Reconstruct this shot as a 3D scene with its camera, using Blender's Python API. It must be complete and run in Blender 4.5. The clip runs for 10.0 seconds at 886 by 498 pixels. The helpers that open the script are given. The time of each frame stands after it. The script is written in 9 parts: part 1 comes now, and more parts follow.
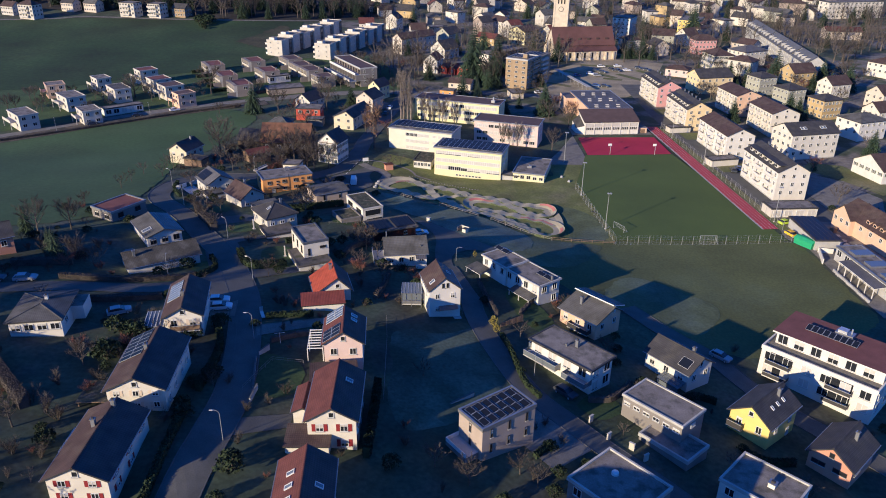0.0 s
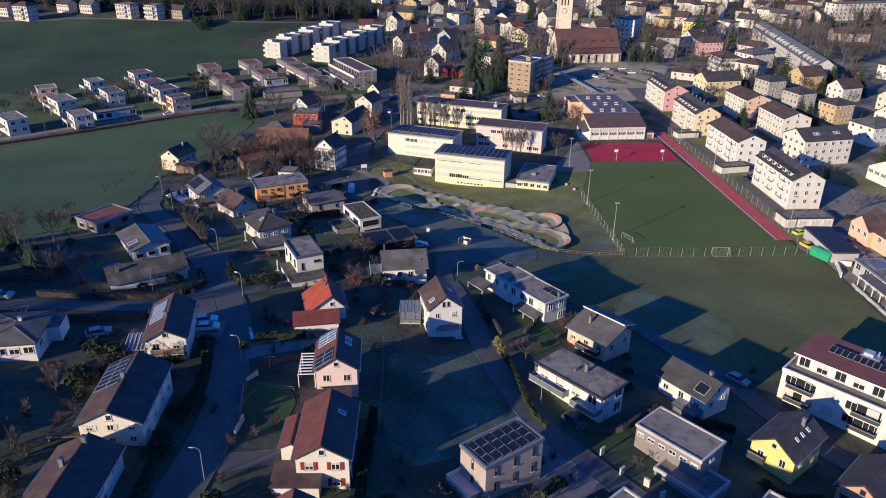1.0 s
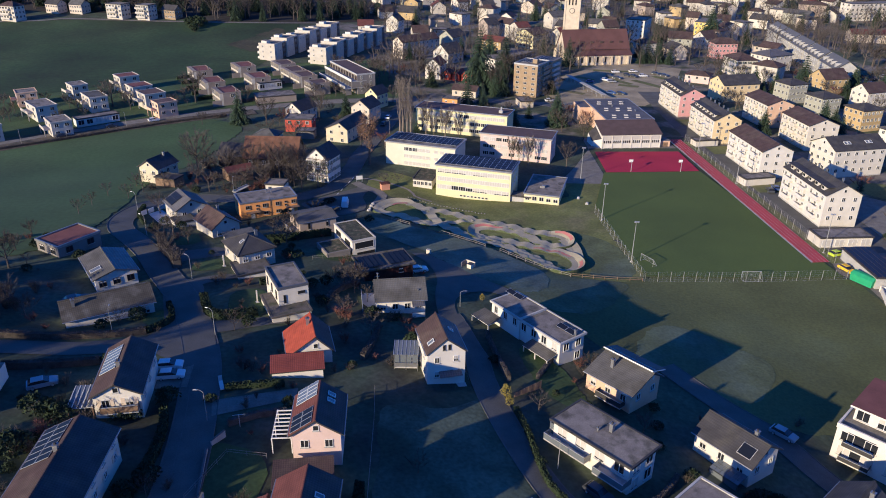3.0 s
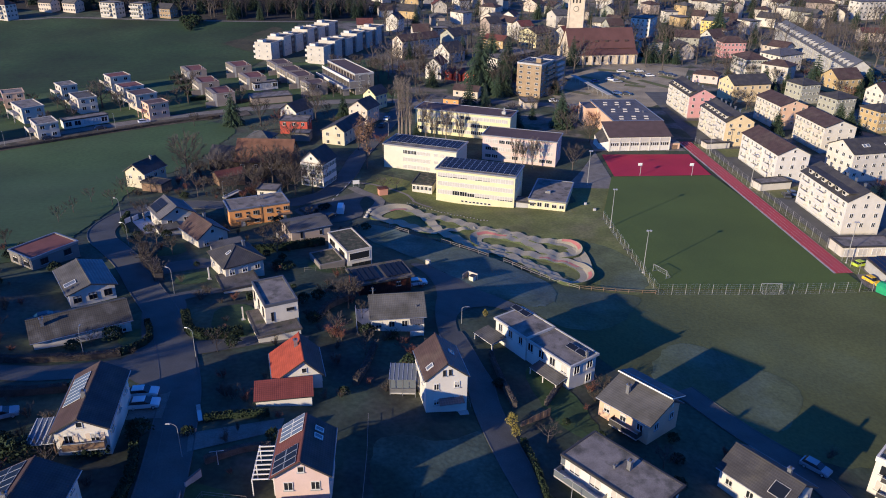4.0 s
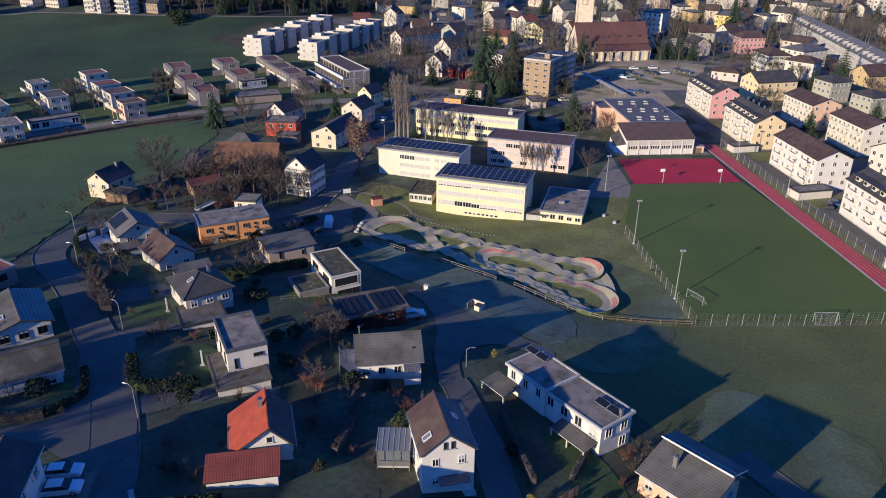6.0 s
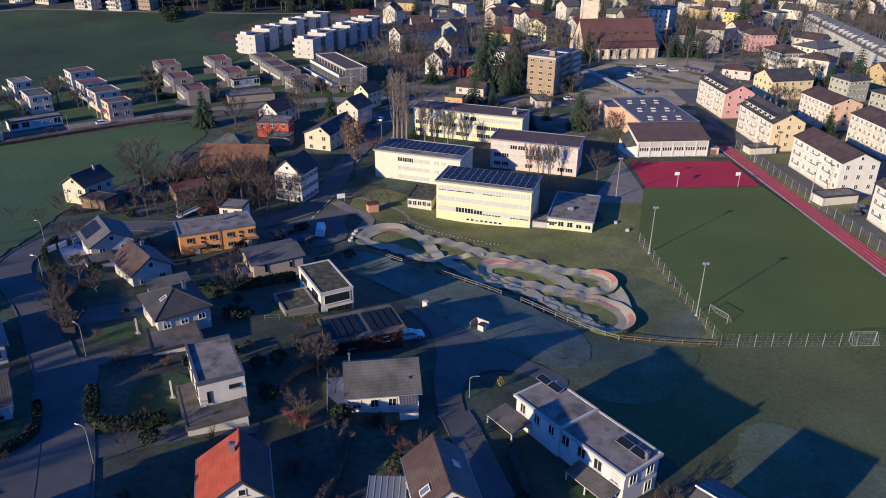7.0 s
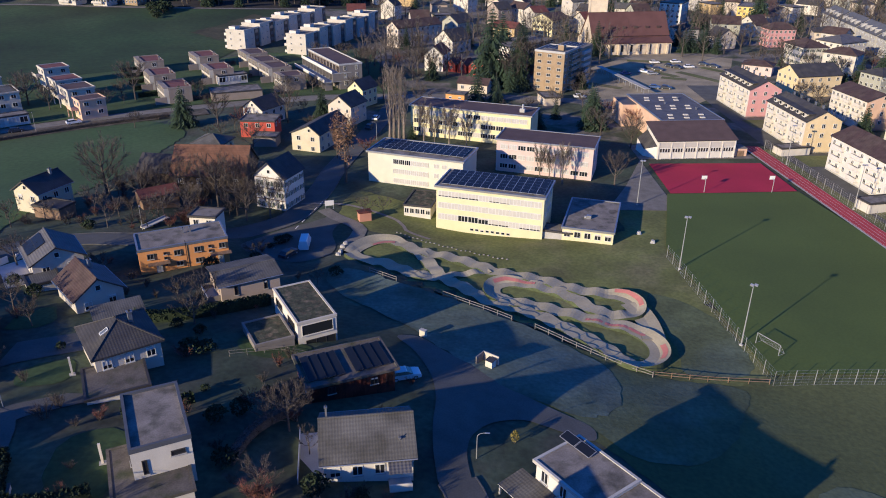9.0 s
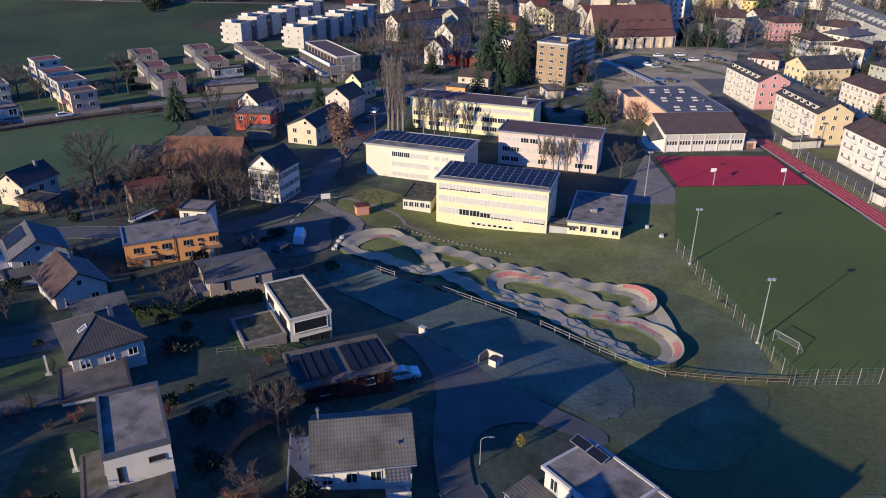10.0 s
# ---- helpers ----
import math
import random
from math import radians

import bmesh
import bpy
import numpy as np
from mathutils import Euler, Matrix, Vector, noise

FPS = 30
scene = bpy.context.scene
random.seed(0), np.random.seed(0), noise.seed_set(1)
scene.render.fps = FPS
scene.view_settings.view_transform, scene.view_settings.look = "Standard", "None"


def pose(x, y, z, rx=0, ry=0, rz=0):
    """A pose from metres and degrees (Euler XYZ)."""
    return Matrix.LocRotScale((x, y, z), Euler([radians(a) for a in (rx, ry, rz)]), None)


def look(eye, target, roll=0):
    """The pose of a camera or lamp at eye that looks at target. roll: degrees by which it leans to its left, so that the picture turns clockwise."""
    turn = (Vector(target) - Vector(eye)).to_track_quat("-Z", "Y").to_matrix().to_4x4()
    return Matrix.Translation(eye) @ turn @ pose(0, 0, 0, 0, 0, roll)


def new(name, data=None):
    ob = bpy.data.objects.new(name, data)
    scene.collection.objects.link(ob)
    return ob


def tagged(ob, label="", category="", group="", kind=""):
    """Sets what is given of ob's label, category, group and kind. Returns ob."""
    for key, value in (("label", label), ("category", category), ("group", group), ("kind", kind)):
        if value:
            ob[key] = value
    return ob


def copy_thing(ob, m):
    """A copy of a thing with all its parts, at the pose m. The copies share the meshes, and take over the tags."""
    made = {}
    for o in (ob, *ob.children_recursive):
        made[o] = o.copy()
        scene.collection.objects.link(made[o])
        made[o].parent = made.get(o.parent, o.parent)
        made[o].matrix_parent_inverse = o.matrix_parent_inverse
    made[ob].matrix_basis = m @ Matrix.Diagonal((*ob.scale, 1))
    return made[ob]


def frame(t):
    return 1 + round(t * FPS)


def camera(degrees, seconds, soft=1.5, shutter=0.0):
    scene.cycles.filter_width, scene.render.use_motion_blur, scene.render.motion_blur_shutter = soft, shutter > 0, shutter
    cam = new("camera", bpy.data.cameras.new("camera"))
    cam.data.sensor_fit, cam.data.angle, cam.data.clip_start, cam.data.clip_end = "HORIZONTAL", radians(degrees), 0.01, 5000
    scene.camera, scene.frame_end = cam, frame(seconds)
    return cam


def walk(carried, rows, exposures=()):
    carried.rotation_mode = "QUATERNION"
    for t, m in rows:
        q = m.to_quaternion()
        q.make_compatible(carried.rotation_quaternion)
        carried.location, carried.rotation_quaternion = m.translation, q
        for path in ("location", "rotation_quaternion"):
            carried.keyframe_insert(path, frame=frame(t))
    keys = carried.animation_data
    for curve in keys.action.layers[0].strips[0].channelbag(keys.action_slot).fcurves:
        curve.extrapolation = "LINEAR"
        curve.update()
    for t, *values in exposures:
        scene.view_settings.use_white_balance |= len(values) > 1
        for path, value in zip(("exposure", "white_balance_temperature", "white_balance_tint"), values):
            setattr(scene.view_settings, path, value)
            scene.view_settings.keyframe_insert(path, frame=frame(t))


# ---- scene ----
EXPOSURE, KELVIN, SKY, SUN = 0.66, 5650, 0.068, 4.6
cam = camera(61.6, 10.0, soft=1.0)
PATH = [
    (0, (0.000, -0.000, 84.000), (3.298, 90.363, 41.296), 0.890),
    (0.5, (0.220, 4.210, 83.580), (3.424, 94.606, 40.939), 0.880),
    (1, (0.410, 8.710, 83.040), (3.536, 99.139, 40.462), 0.880),
    (1.5, (0.660, 13.290, 82.400), (3.677, 103.752, 39.885), 0.850),
    (2, (0.940, 17.910, 81.810), (3.846, 108.383, 39.311), 0.830),
    (2.5, (1.130, 22.670, 81.060), (3.974, 113.153, 38.577), 0.840),
    (4, (1.760, 37.860, 77.970), (4.382, 128.334, 35.455), 0.800),
    (4.5, (2.010, 43.280, 76.700), (4.569, 133.764, 34.201), 0.760),
    (5, (2.150, 48.900, 75.440), (4.677, 139.355, 32.878), 0.770),
    (5.5, (2.310, 54.690, 74.030), (4.773, 145.124, 31.420), 0.740),
    (7, (2.730, 72.850, 69.350), (5.112, 163.219, 26.598), 0.710),
    (7.5, (2.940, 78.920, 67.890), (5.244, 169.314, 25.186), 0.680),
    (8, (3.080, 84.280, 66.340), (5.353, 174.719, 23.730), 0.660),
    (8.5, (3.160, 88.700, 64.710), (5.434, 179.169, 22.164), 0.670),
    (9, (3.250, 92.160, 63.160), (5.508, 182.615, 20.582), 0.630),
    (9.5, (3.260, 94.840, 61.520), (5.517, 185.265, 18.879), 0.600),
    (10, (3.290, 97.000, 59.840), (5.547, 187.410, 17.167), 0.600),
]
walk(cam, [(t, look(eye, target, roll)) for t, eye, target, roll in PATH], exposures=[(0, EXPOSURE + 0.05, KELVIN, 8), (10, EXPOSURE - 0.02, KELVIN, 8)])

# ---- light ----
SUN_TO = Vector((26.3, 23.6, -10.5))
world = bpy.data.worlds.new("world")
scene.world = world
world.use_nodes = True
wn = world.node_tree
sky = wn.nodes.new("ShaderNodeTexSky")
sky.sky_type = 'NISHITA'
sky.sun_disc = False
sky.sun_elevation = radians(16.6)
sky.sun_rotation = radians(228)
sky.air_density, sky.dust_density, sky.ozone_density = 1.0, 0.4, 5.0
wn.nodes["Background"].inputs["Strength"].default_value = SKY
tint = wn.nodes.new("ShaderNodeVectorMath")
tint.operation = 'MULTIPLY'
tint.inputs[1].default_value = (0.43, 0.93, 1.84)
wn.links.new(sky.outputs[0], tint.inputs[0])
wn.links.new(tint.outputs[0], wn.nodes["Background"].inputs["Color"])
sun = new("sun", bpy.data.lights.new("sun", 'SUN'))
sun.data.energy, sun.data.angle, sun.data.color = SUN, radians(0.6), (1.0, 0.765, 0.47)
sun.matrix_basis = look((-26.3, -23.6, 110), Vector((-26.3, -23.6, 110)) + SUN_TO)

# ---- materials ----


def material(name, col, rough=0.85, var=0.25, scale=0.6, bump=0.15, metal=0.0, fine=9.0, space="world", tiles=None, random_by=0.0, second=None, spec=0.35):
    """A matt surface with variation at two scales; tiles: (across, along) pitch of tile rows in metres; second: a colour mixed in patches."""
    m = bpy.data.materials.new(name)
    m.use_nodes = True
    n, l = m.node_tree.nodes, m.node_tree.links
    b = n["Principled BSDF"]
    b.inputs["Roughness"].default_value = rough
    b.inputs["Metallic"].default_value = metal
    b.inputs["Specular IOR Level"].default_value = spec
    if space == "world":
        pos = n.new("ShaderNodeNewGeometry").outputs["Position"]
    else:
        pos = n.new("ShaderNodeTexCoord").outputs["Object"]

    def noise_at(s, detail=4.0):
        t = n.new("ShaderNodeTexNoise")
        t.inputs["Scale"].default_value = s
        t.inputs["Detail"].default_value = detail
        l.new(pos, t.inputs["Vector"])
        return t.outputs["Fac"]

    def ramp(fac, lo, hi):
        r = n.new("ShaderNodeMapRange")
        r.inputs["From Min"].default_value, r.inputs["From Max"].default_value = 0.3, 0.7
        r.inputs["To Min"].default_value, r.inputs["To Max"].default_value = lo, hi
        l.new(fac, r.inputs["Value"])
        return r.outputs["Result"]

    def mul(a, c):
        x = n.new("ShaderNodeMath")
        x.operation = 'MULTIPLY'
        l.new(a, x.inputs[0])
        l.new(c, x.inputs[1])
        return x.outputs[0]

    big, small = noise_at(scale), noise_at(fine, 6.0)
    fac = mul(ramp(big, 1 - var, 1 + var), ramp(small, 1 - var * 0.7, 1 + var * 0.7))
    height = small
    if tiles:
        sep = n.new("ShaderNodeSeparateXYZ")
        l.new(n.new("ShaderNodeTexCoord").outputs["Object"], sep.inputs[0])
        waves = []
        for axis, pitch in (("X", tiles[0]), ("Y", tiles[1])):
            k = n.new("ShaderNodeMath")
            k.operation = 'MULTIPLY'
            k.inputs[1].default_value = 6.2832 / pitch
            l.new(sep.outputs[axis], k.inputs[0])
            s = n.new("ShaderNodeMath")
            s.operation = 'SINE'
            l.new(k.outputs[0], s.inputs[0])
            waves.append(s.outputs[0])
        add = n.new("ShaderNodeMath")
        add.operation = 'ADD'
        l.new(waves[0], add.inputs[0])
        l.new(waves[1], add.inputs[1])
        height = add.outputs[0]
        mr = n.new("ShaderNodeMapRange")
        mr.inputs["From Min"].default_value, mr.inputs["From Max"].default_value = -2, 2
        mr.inputs["To Min"].default_value, mr.inputs["To Max"].default_value = 0.80, 1.10
        l.new(height, mr.inputs["Value"])
        fac = mul(fac, mr.outputs["Result"])
    if random_by:
        rnd = n.new("ShaderNodeObjectInfo").outputs["Random"]
        mr = n.new("ShaderNodeMapRange")
        mr.inputs["To Min"].default_value, mr.inputs["To Max"].default_value = 1 - random_by, 1 + random_by
        l.new(rnd, mr.inputs["Value"])
        fac = mul(fac, mr.outputs["Result"])
    colour = n.new("ShaderNodeVectorMath")
    colour.operation = 'SCALE'
    colour.inputs[0].default_value = col
    if second:
        mix = n.new("ShaderNodeMix")
        mix.data_type = 'RGBA'
        mix.inputs["A"].default_value = (*col, 1)
        mix.inputs["B"].default_value = (*second[0], 1)
        sf = n.new("ShaderNodeMapRange")
        sf.inputs["From Min"].default_value, sf.inputs["From Max"].default_value = second[2], second[3]
        l.new(noise_at(second[1], 5.0), sf.inputs["Value"])
        l.new(sf.outputs["Result"], mix.inputs["Factor"])
        l.new(mix.outputs["Result"], colour.inputs[0])
    l.new(fac, colour.inputs["Scale"])
    l.new(colour.outputs["Vector"], b.inputs["Base Color"])
    if bump:
        bp = n.new("ShaderNodeBump")
        bp.inputs["Strength"].default_value = bump
        bp.inputs["Distance"].default_value = 0.05
        l.new(height, bp.inputs["Height"])
        l.new(bp.outputs["Normal"], b.inputs["Normal"])
    return m


def glass_material(name, col, rough=0.08, spec=0.6):
    m = bpy.data.materials.new(name)
    m.use_nodes = True
    b = m.node_tree.nodes["Principled BSDF"]
    b.inputs["Base Color"].default_value = (*col, 1)
    b.inputs["Roughness"].default_value = rough
    b.inputs["Specular IOR Level"].default_value = spec
    return m


GRASS = material("grass", (0.120, 0.130, 0.045), 0.95, 0.3, 0.05, 0.5, fine=1.6, second=((0.185, 0.160, 0.085), 0.06, 0.45, 0.7))
MEADOW = material("meadow", (0.051, 0.092, 0.032), 0.95, 0.22, 0.03, 0.4, fine=0.9, second=((0.060, 0.090, 0.036), 0.02, 0.45, 0.72))
HILLGRASS = material("hill_grass", (0.022, 0.047, 0.014), 0.95, 0.38, 0.025, 0.4, fine=0.5, second=((0.036, 0.056, 0.020), 0.012, 0.45, 0.70))
FROST = material("frosted_grass", (0.094, 0.105, 0.036), 0.95, 0.26, 0.04, 0.9, fine=1.7, second=((0.088, 0.108, 0.056), 0.05, 0.50, 0.80))
HOARTHIN = material("thinly_frosted_grass", (0.092, 0.109, 0.050), 0.95, 0.3, 0.12, 0.9, fine=1.7, second=((0.102, 0.126, 0.080), 0.07, 0.50, 0.66))
HOAR = material("hoar_frosted_grass", (0.112, 0.142, 0.108), 0.95, 0.3, 0.15, 0.9, fine=1.7, second=((0.080, 0.105, 0.062), 0.12, 0.50, 0.68))
BROWNBANK = material("withered_scrub", (0.098, 0.080, 0.060), 0.95, 0.4, 0.3, 0.8, fine=1.0, second=((0.050, 0.048, 0.034), 0.2, 0.48, 0.62))
WITHERED = material("withered_hill_grass", (0.052, 0.048, 0.024), 0.95, 0.35, 0.08, 0.5, fine=0.6, second=((0.034, 0.046, 0.018), 0.05, 0.46, 0.6))
TURF = material("turf", (0.076, 0.106, 0.022), 0.9, 0.14, 0.04, 0.2, fine=2.5)
SHOULDER = material("track_bank_grass", (0.062, 0.076, 0.034), 0.95, 0.3, 0.2, 0.4, fine=2.0)
BANKGRASS = material("dry_grass", (0.128, 0.138, 0.042), 0.95, 0.3, 0.10, 0.5, fine=1.6, second=((0.165, 0.152, 0.074), 0.08, 0.48, 0.72))
LOT = material("frosted_plot", (0.086, 0.112, 0.078), 0.95, 0.38, 0.07, 0.9, fine=1.7, second=((0.045, 0.060, 0.036), 0.09, 0.45, 0.62))
LAWN = material("lawn", (0.048, 0.080, 0.028), 0.95, 0.3, 0.10, 0.5, fine=1.6)
GARDEN = material("garden", (0.052, 0.069, 0.041), 0.95, 0.4, 0.12, 0.6, fine=1.2, second=((0.062, 0.064, 0.047), 0.09, 0.46, 0.64))
TOWNGROUND = material("town_gardens", (0.066, 0.080, 0.045), 0.95, 0.4, 0.10, 0.6, fine=0.7, second=((0.145, 0.128, 0.108), 0.05, 0.47, 0.55))
# Ground under the wood, with the shade put into its dark brown.
WOODFLOOR = material("shade_dark_floor", (0.030, 0.026, 0.020), 0.95, 0.35, 0.1, 0.5, fine=1.5)
ASPHALT = material("asphalt", (0.098, 0.096, 0.088), 0.9, 0.18, 0.25, 0.2, fine=5.0)
PAVING = material("paving", (0.175, 0.16, 0.137), 0.9, 0.2, 0.5, 0.2, fine=4.0)
GRAVEL_PATH = material("gravel_path", (0.22, 0.19, 0.16), 0.95, 0.25, 0.5, 0.4, fine=6.0)
CARPARK = material("car_park_gravel", (0.30, 0.25, 0.165), 0.95, 0.3, 0.12, 0.4, fine=4.0)
# Concrete lightened so that its colour carries the sunlight on the drive.
SUNLITDRIVE = material("sunlit_concrete_slabs", (0.50, 0.485, 0.46), 0.9, 0.1, 0.5, 0.1)
KERB = material("kerb", (0.11, 0.107, 0.104), 0.9, 0.15, 1.0, 0.1)
GREYRAIL = material("grey_timber", (0.23, 0.21, 0.19), 0.9, 0.2, 1.0, 0.1)
PAINT = material("road_paint", (0.62, 0.62, 0.60), 0.8, 0.15, 2.0, 0.05)
REDCOURT = material("red_court", (0.36, 0.018, 0.045), 0.85, 0.10, 0.12, 0.1, fine=3.0)
REDTRACK = material("red_track", (0.40, 0.045, 0.055), 0.85, 0.12, 0.2, 0.1, fine=3.0)
PUMP = material("pump_asphalt", (0.345, 0.305, 0.215), 0.9, 0.14, 0.3, 0.15, fine=3.0)
REDLINE = material("worn_red_line", (0.42, 0.16, 0.14), 0.8, 0.1, 1.0, 0.0)

WHITE = material("white_plaster", (0.61, 0.57, 0.508), 0.9, 0.06, 0.5, 0.05)
# White plaster dimmed: far haze and near wall shade are in its colour.
VILLA = material("dimmed_white_plaster", (0.50, 0.455, 0.385), 0.9, 0.08, 0.5, 0.05)
ZINC = material("zinc_grey_roof", (0.115, 0.115, 0.12), 0.7, 0.12, 0.5, 0.2, tiles=(0.6, 8.0))
OFFWHITE = material("cream_plaster", (0.585, 0.538, 0.458), 0.9, 0.07, 0.5, 0.05)
CREAM = material("warm_cream_plaster", (0.56, 0.49, 0.35), 0.9, 0.07, 0.5, 0.05)
BEIGE = material("beige_plaster", (0.541, 0.459, 0.369), 0.9, 0.07, 0.5, 0.05)
PEACH = material("peach_plaster", (0.615, 0.410, 0.279), 0.9, 0.07, 0.5, 0.05)
ORANGE = material("orange_plaster", (0.66, 0.30, 0.105), 0.9, 0.06, 0.5, 0.05)
YELLOW = material("yellow_plaster", (0.66, 0.50, 0.16), 0.9, 0.06, 0.5, 0.05)
PALEYELLOW = material("pale_yellow_plaster", (0.656, 0.590, 0.344), 0.9, 0.05, 0.4, 0.05)
LEMON = material("lemon_panel", (0.62, 0.565, 0.345), 0.75, 0.05, 0.4, 0.03)
VANILLA = material("vanilla_white_panel", (0.60, 0.565, 0.455), 0.75, 0.05, 0.4, 0.03)
PINK = material("pink_plaster", (0.60, 0.45, 0.40), 0.9, 0.06, 0.5, 0.05)
ROSE = material("rose_plaster", (0.574, 0.295, 0.279), 0.9, 0.06, 0.5, 0.05)
SALMON = material("salmon_plaster", (0.508, 0.246, 0.164), 0.9, 0.07, 0.5, 0.05)
REDWALL = material("red_plaster", (0.410, 0.074, 0.049), 0.9, 0.08, 0.5, 0.05)
GREYWALL = material("grey_plaster", (0.205, 0.184, 0.168), 0.9, 0.08, 0.5, 0.05)
TAUPE = material("taupe_cladding", (0.36, 0.29, 0.24), 0.85, 0.08, 0.5, 0.05)
GREENWALL = material("grey_green_plaster", (0.344, 0.336, 0.271), 0.9, 0.07, 0.5, 0.05)
OCHRE = material("ochre_plaster", (0.451, 0.328, 0.164), 0.9, 0.08, 0.5, 0.05)
APRICOT = material("apricot_plaster", (0.64, 0.50, 0.29), 0.9, 0.06, 0.5, 0.05)
BROWNBRICK = material("brown_brick", (0.30, 0.215, 0.130), 0.9, 0.12, 0.6, 0.1)
STONE = material("church_stone", (0.56, 0.47, 0.35), 0.9, 0.12, 0.5, 0.1)
CONCRETE = material("concrete", (0.40, 0.385, 0.36), 0.9, 0.15, 0.5, 0.1)
WOOD = material("weathered_wood", (0.20, 0.13, 0.085), 0.85, 0.3, 1.2, 0.2, space="object", random_by=0.15)
# Barn boards darkened for the tree shade over the walls.
BARNWOOD = material("shaded_barn_boards", (0.075, 0.056, 0.042), 0.9, 0.35, 0.8, 0.2)
REDWOOD = material("red_timber", (0.16, 0.045, 0.030), 0.85, 0.3, 1.0, 0.2, space="object", random_by=0.2, second=((0.030, 0.022, 0.020), 0.5, 0.42, 0.6))
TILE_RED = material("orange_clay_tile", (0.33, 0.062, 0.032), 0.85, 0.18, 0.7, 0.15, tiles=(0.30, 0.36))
TILE_FADED = material("faded_clay_tile", (0.15, 0.074, 0.046), 0.9, 0.28, 0.5, 0.15, tiles=(0.30, 0.36))
CUBE = material("tan_render", (0.25, 0.208, 0.178), 0.9, 0.08, 0.5, 0.05)
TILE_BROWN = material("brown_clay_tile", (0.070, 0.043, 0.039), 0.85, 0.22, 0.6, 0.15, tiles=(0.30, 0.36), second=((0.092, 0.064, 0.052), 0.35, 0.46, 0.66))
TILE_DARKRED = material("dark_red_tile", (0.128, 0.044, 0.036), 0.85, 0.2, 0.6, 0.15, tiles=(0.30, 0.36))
TILE_GARAGE = material("red_pan_tile", (0.19, 0.047, 0.036), 0.8, 0.2, 0.6, 0.2, tiles=(0.30, 0.36))
TILE_GREY = material("grey_concrete_tile", (0.104, 0.099, 0.094), 0.85, 0.22, 0.5, 0.15, tiles=(0.32, 0.40), second=((0.074, 0.070, 0.062), 0.35, 0.47, 0.66))
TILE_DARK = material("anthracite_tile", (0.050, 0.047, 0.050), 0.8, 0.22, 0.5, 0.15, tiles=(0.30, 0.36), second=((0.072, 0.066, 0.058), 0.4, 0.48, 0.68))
TILE_CHURCH = material("church_tile", (0.118, 0.056, 0.050), 0.85, 0.14, 0.2, 0.15, tiles=(0.30, 0.36))
TILE_MOSSY = material("mossy_concrete_tile", (0.062, 0.056, 0.048), 0.9, 0.3, 0.4, 0.15, tiles=(0.32, 0.40), second=((0.10, 0.094, 0.084), 0.5, 0.48, 0.66))
SLATE = material("fibre_cement_slate", (0.11, 0.105, 0.11), 0.75, 0.18, 0.5, 0.3, tiles=(0.40, 0.40))
GRAVEL = material("gravel_roof", (0.195, 0.172, 0.155), 0.95, 0.24, 0.45, 0.3, fine=6.0, second=((0.095, 0.088, 0.075), 0.55, 0.48, 0.66))
GREENROOF = material("sedum_roof", (0.052, 0.055, 0.034), 0.95, 0.42, 0.8, 0.7, fine=3.0, second=((0.135, 0.105, 0.07), 0.9, 0.50, 0.68))
REDROOF = material("red_membrane", (0.165, 0.066, 0.054), 0.85, 0.15, 0.4, 0.1)
BROWNROOF = material("brown_membrane", (0.095, 0.062, 0.056), 0.85, 0.15, 0.4, 0.1)
METALROOF = material("ribbed_fibre_cement", (0.19, 0.185, 0.18), 0.7, 0.18, 0.5, 0.7, tiles=(0.55, 40.0))
SHEET = material("sheet_metal", (0.33, 0.33, 0.34), 0.45, 0.1, 1.0, 0.05, metal=0.7)
ALU = material("galvanised_steel", (0.55, 0.55, 0.55), 0.45, 0.1, 1.0, 0.0, metal=0.6)
GOALMETAL = material("weathered_white_metal", (0.30, 0.31, 0.30), 0.6, 0.1, 1.0, 0.0)
LAMPPOST = material("dull_galvanised_pole", (0.30, 0.30, 0.29), 0.6, 0.1, 1.0, 0.0, metal=0.2)
WHITEMETAL = material("white_metal", (0.640, 0.631, 0.607), 0.5, 0.05, 1.0, 0.0)
DARKTRIM = material("dark_trim", (0.045, 0.042, 0.042), 0.6, 0.1, 1.0, 0.0)
# Metal trim with the blue of shade put into its colour.
SHADETRIM = material("shade_blue_trim", (0.085, 0.090, 0.105), 0.55, 0.08, 1.0, 0.0)
FRAME = material("white_frame", (0.623, 0.615, 0.590), 0.5, 0.03, 1.0, 0.0)
BLIND = material("aluminium_blind", (0.47, 0.44, 0.40), 0.55, 0.06, 1.0, 0.0)
PANE = glass_material("pane", (0.020, 0.022, 0.026))
COLLECTOR = glass_material("solar_collector", (0.010, 0.012, 0.018), 0.45, 0.2)
FLATDARK = material("weathered_flat_roof", (0.105, 0.092, 0.082), 0.95, 0.25, 0.5, 0.3, fine=5.0, second=((0.050, 0.055, 0.032), 0.45, 0.5, 0.7))
PV = glass_material("solar_cell", (0.012, 0.015, 0.024), 0.35, 0.2)
GREENHOUSE = glass_material("greenhouse_glass", (0.13, 0.145, 0.16), 0.12)
SHUTRED = material("red_shutter", (0.22, 0.020, 0.025), 0.7, 0.08, 1.0, 0.0)
SHUTGREEN = material("green_shutter", (0.10, 0.12, 0.09), 0.7, 0.08, 1.0, 0.0)
SHUTBEIGE = material("pale_shutter", (0.58, 0.48, 0.38), 0.7, 0.06, 1.0, 0.0)
BARK = material("bark", (0.092, 0.076, 0.064), 0.95, 0.3, 2.0, 0.2, space="object", random_by=0.25)
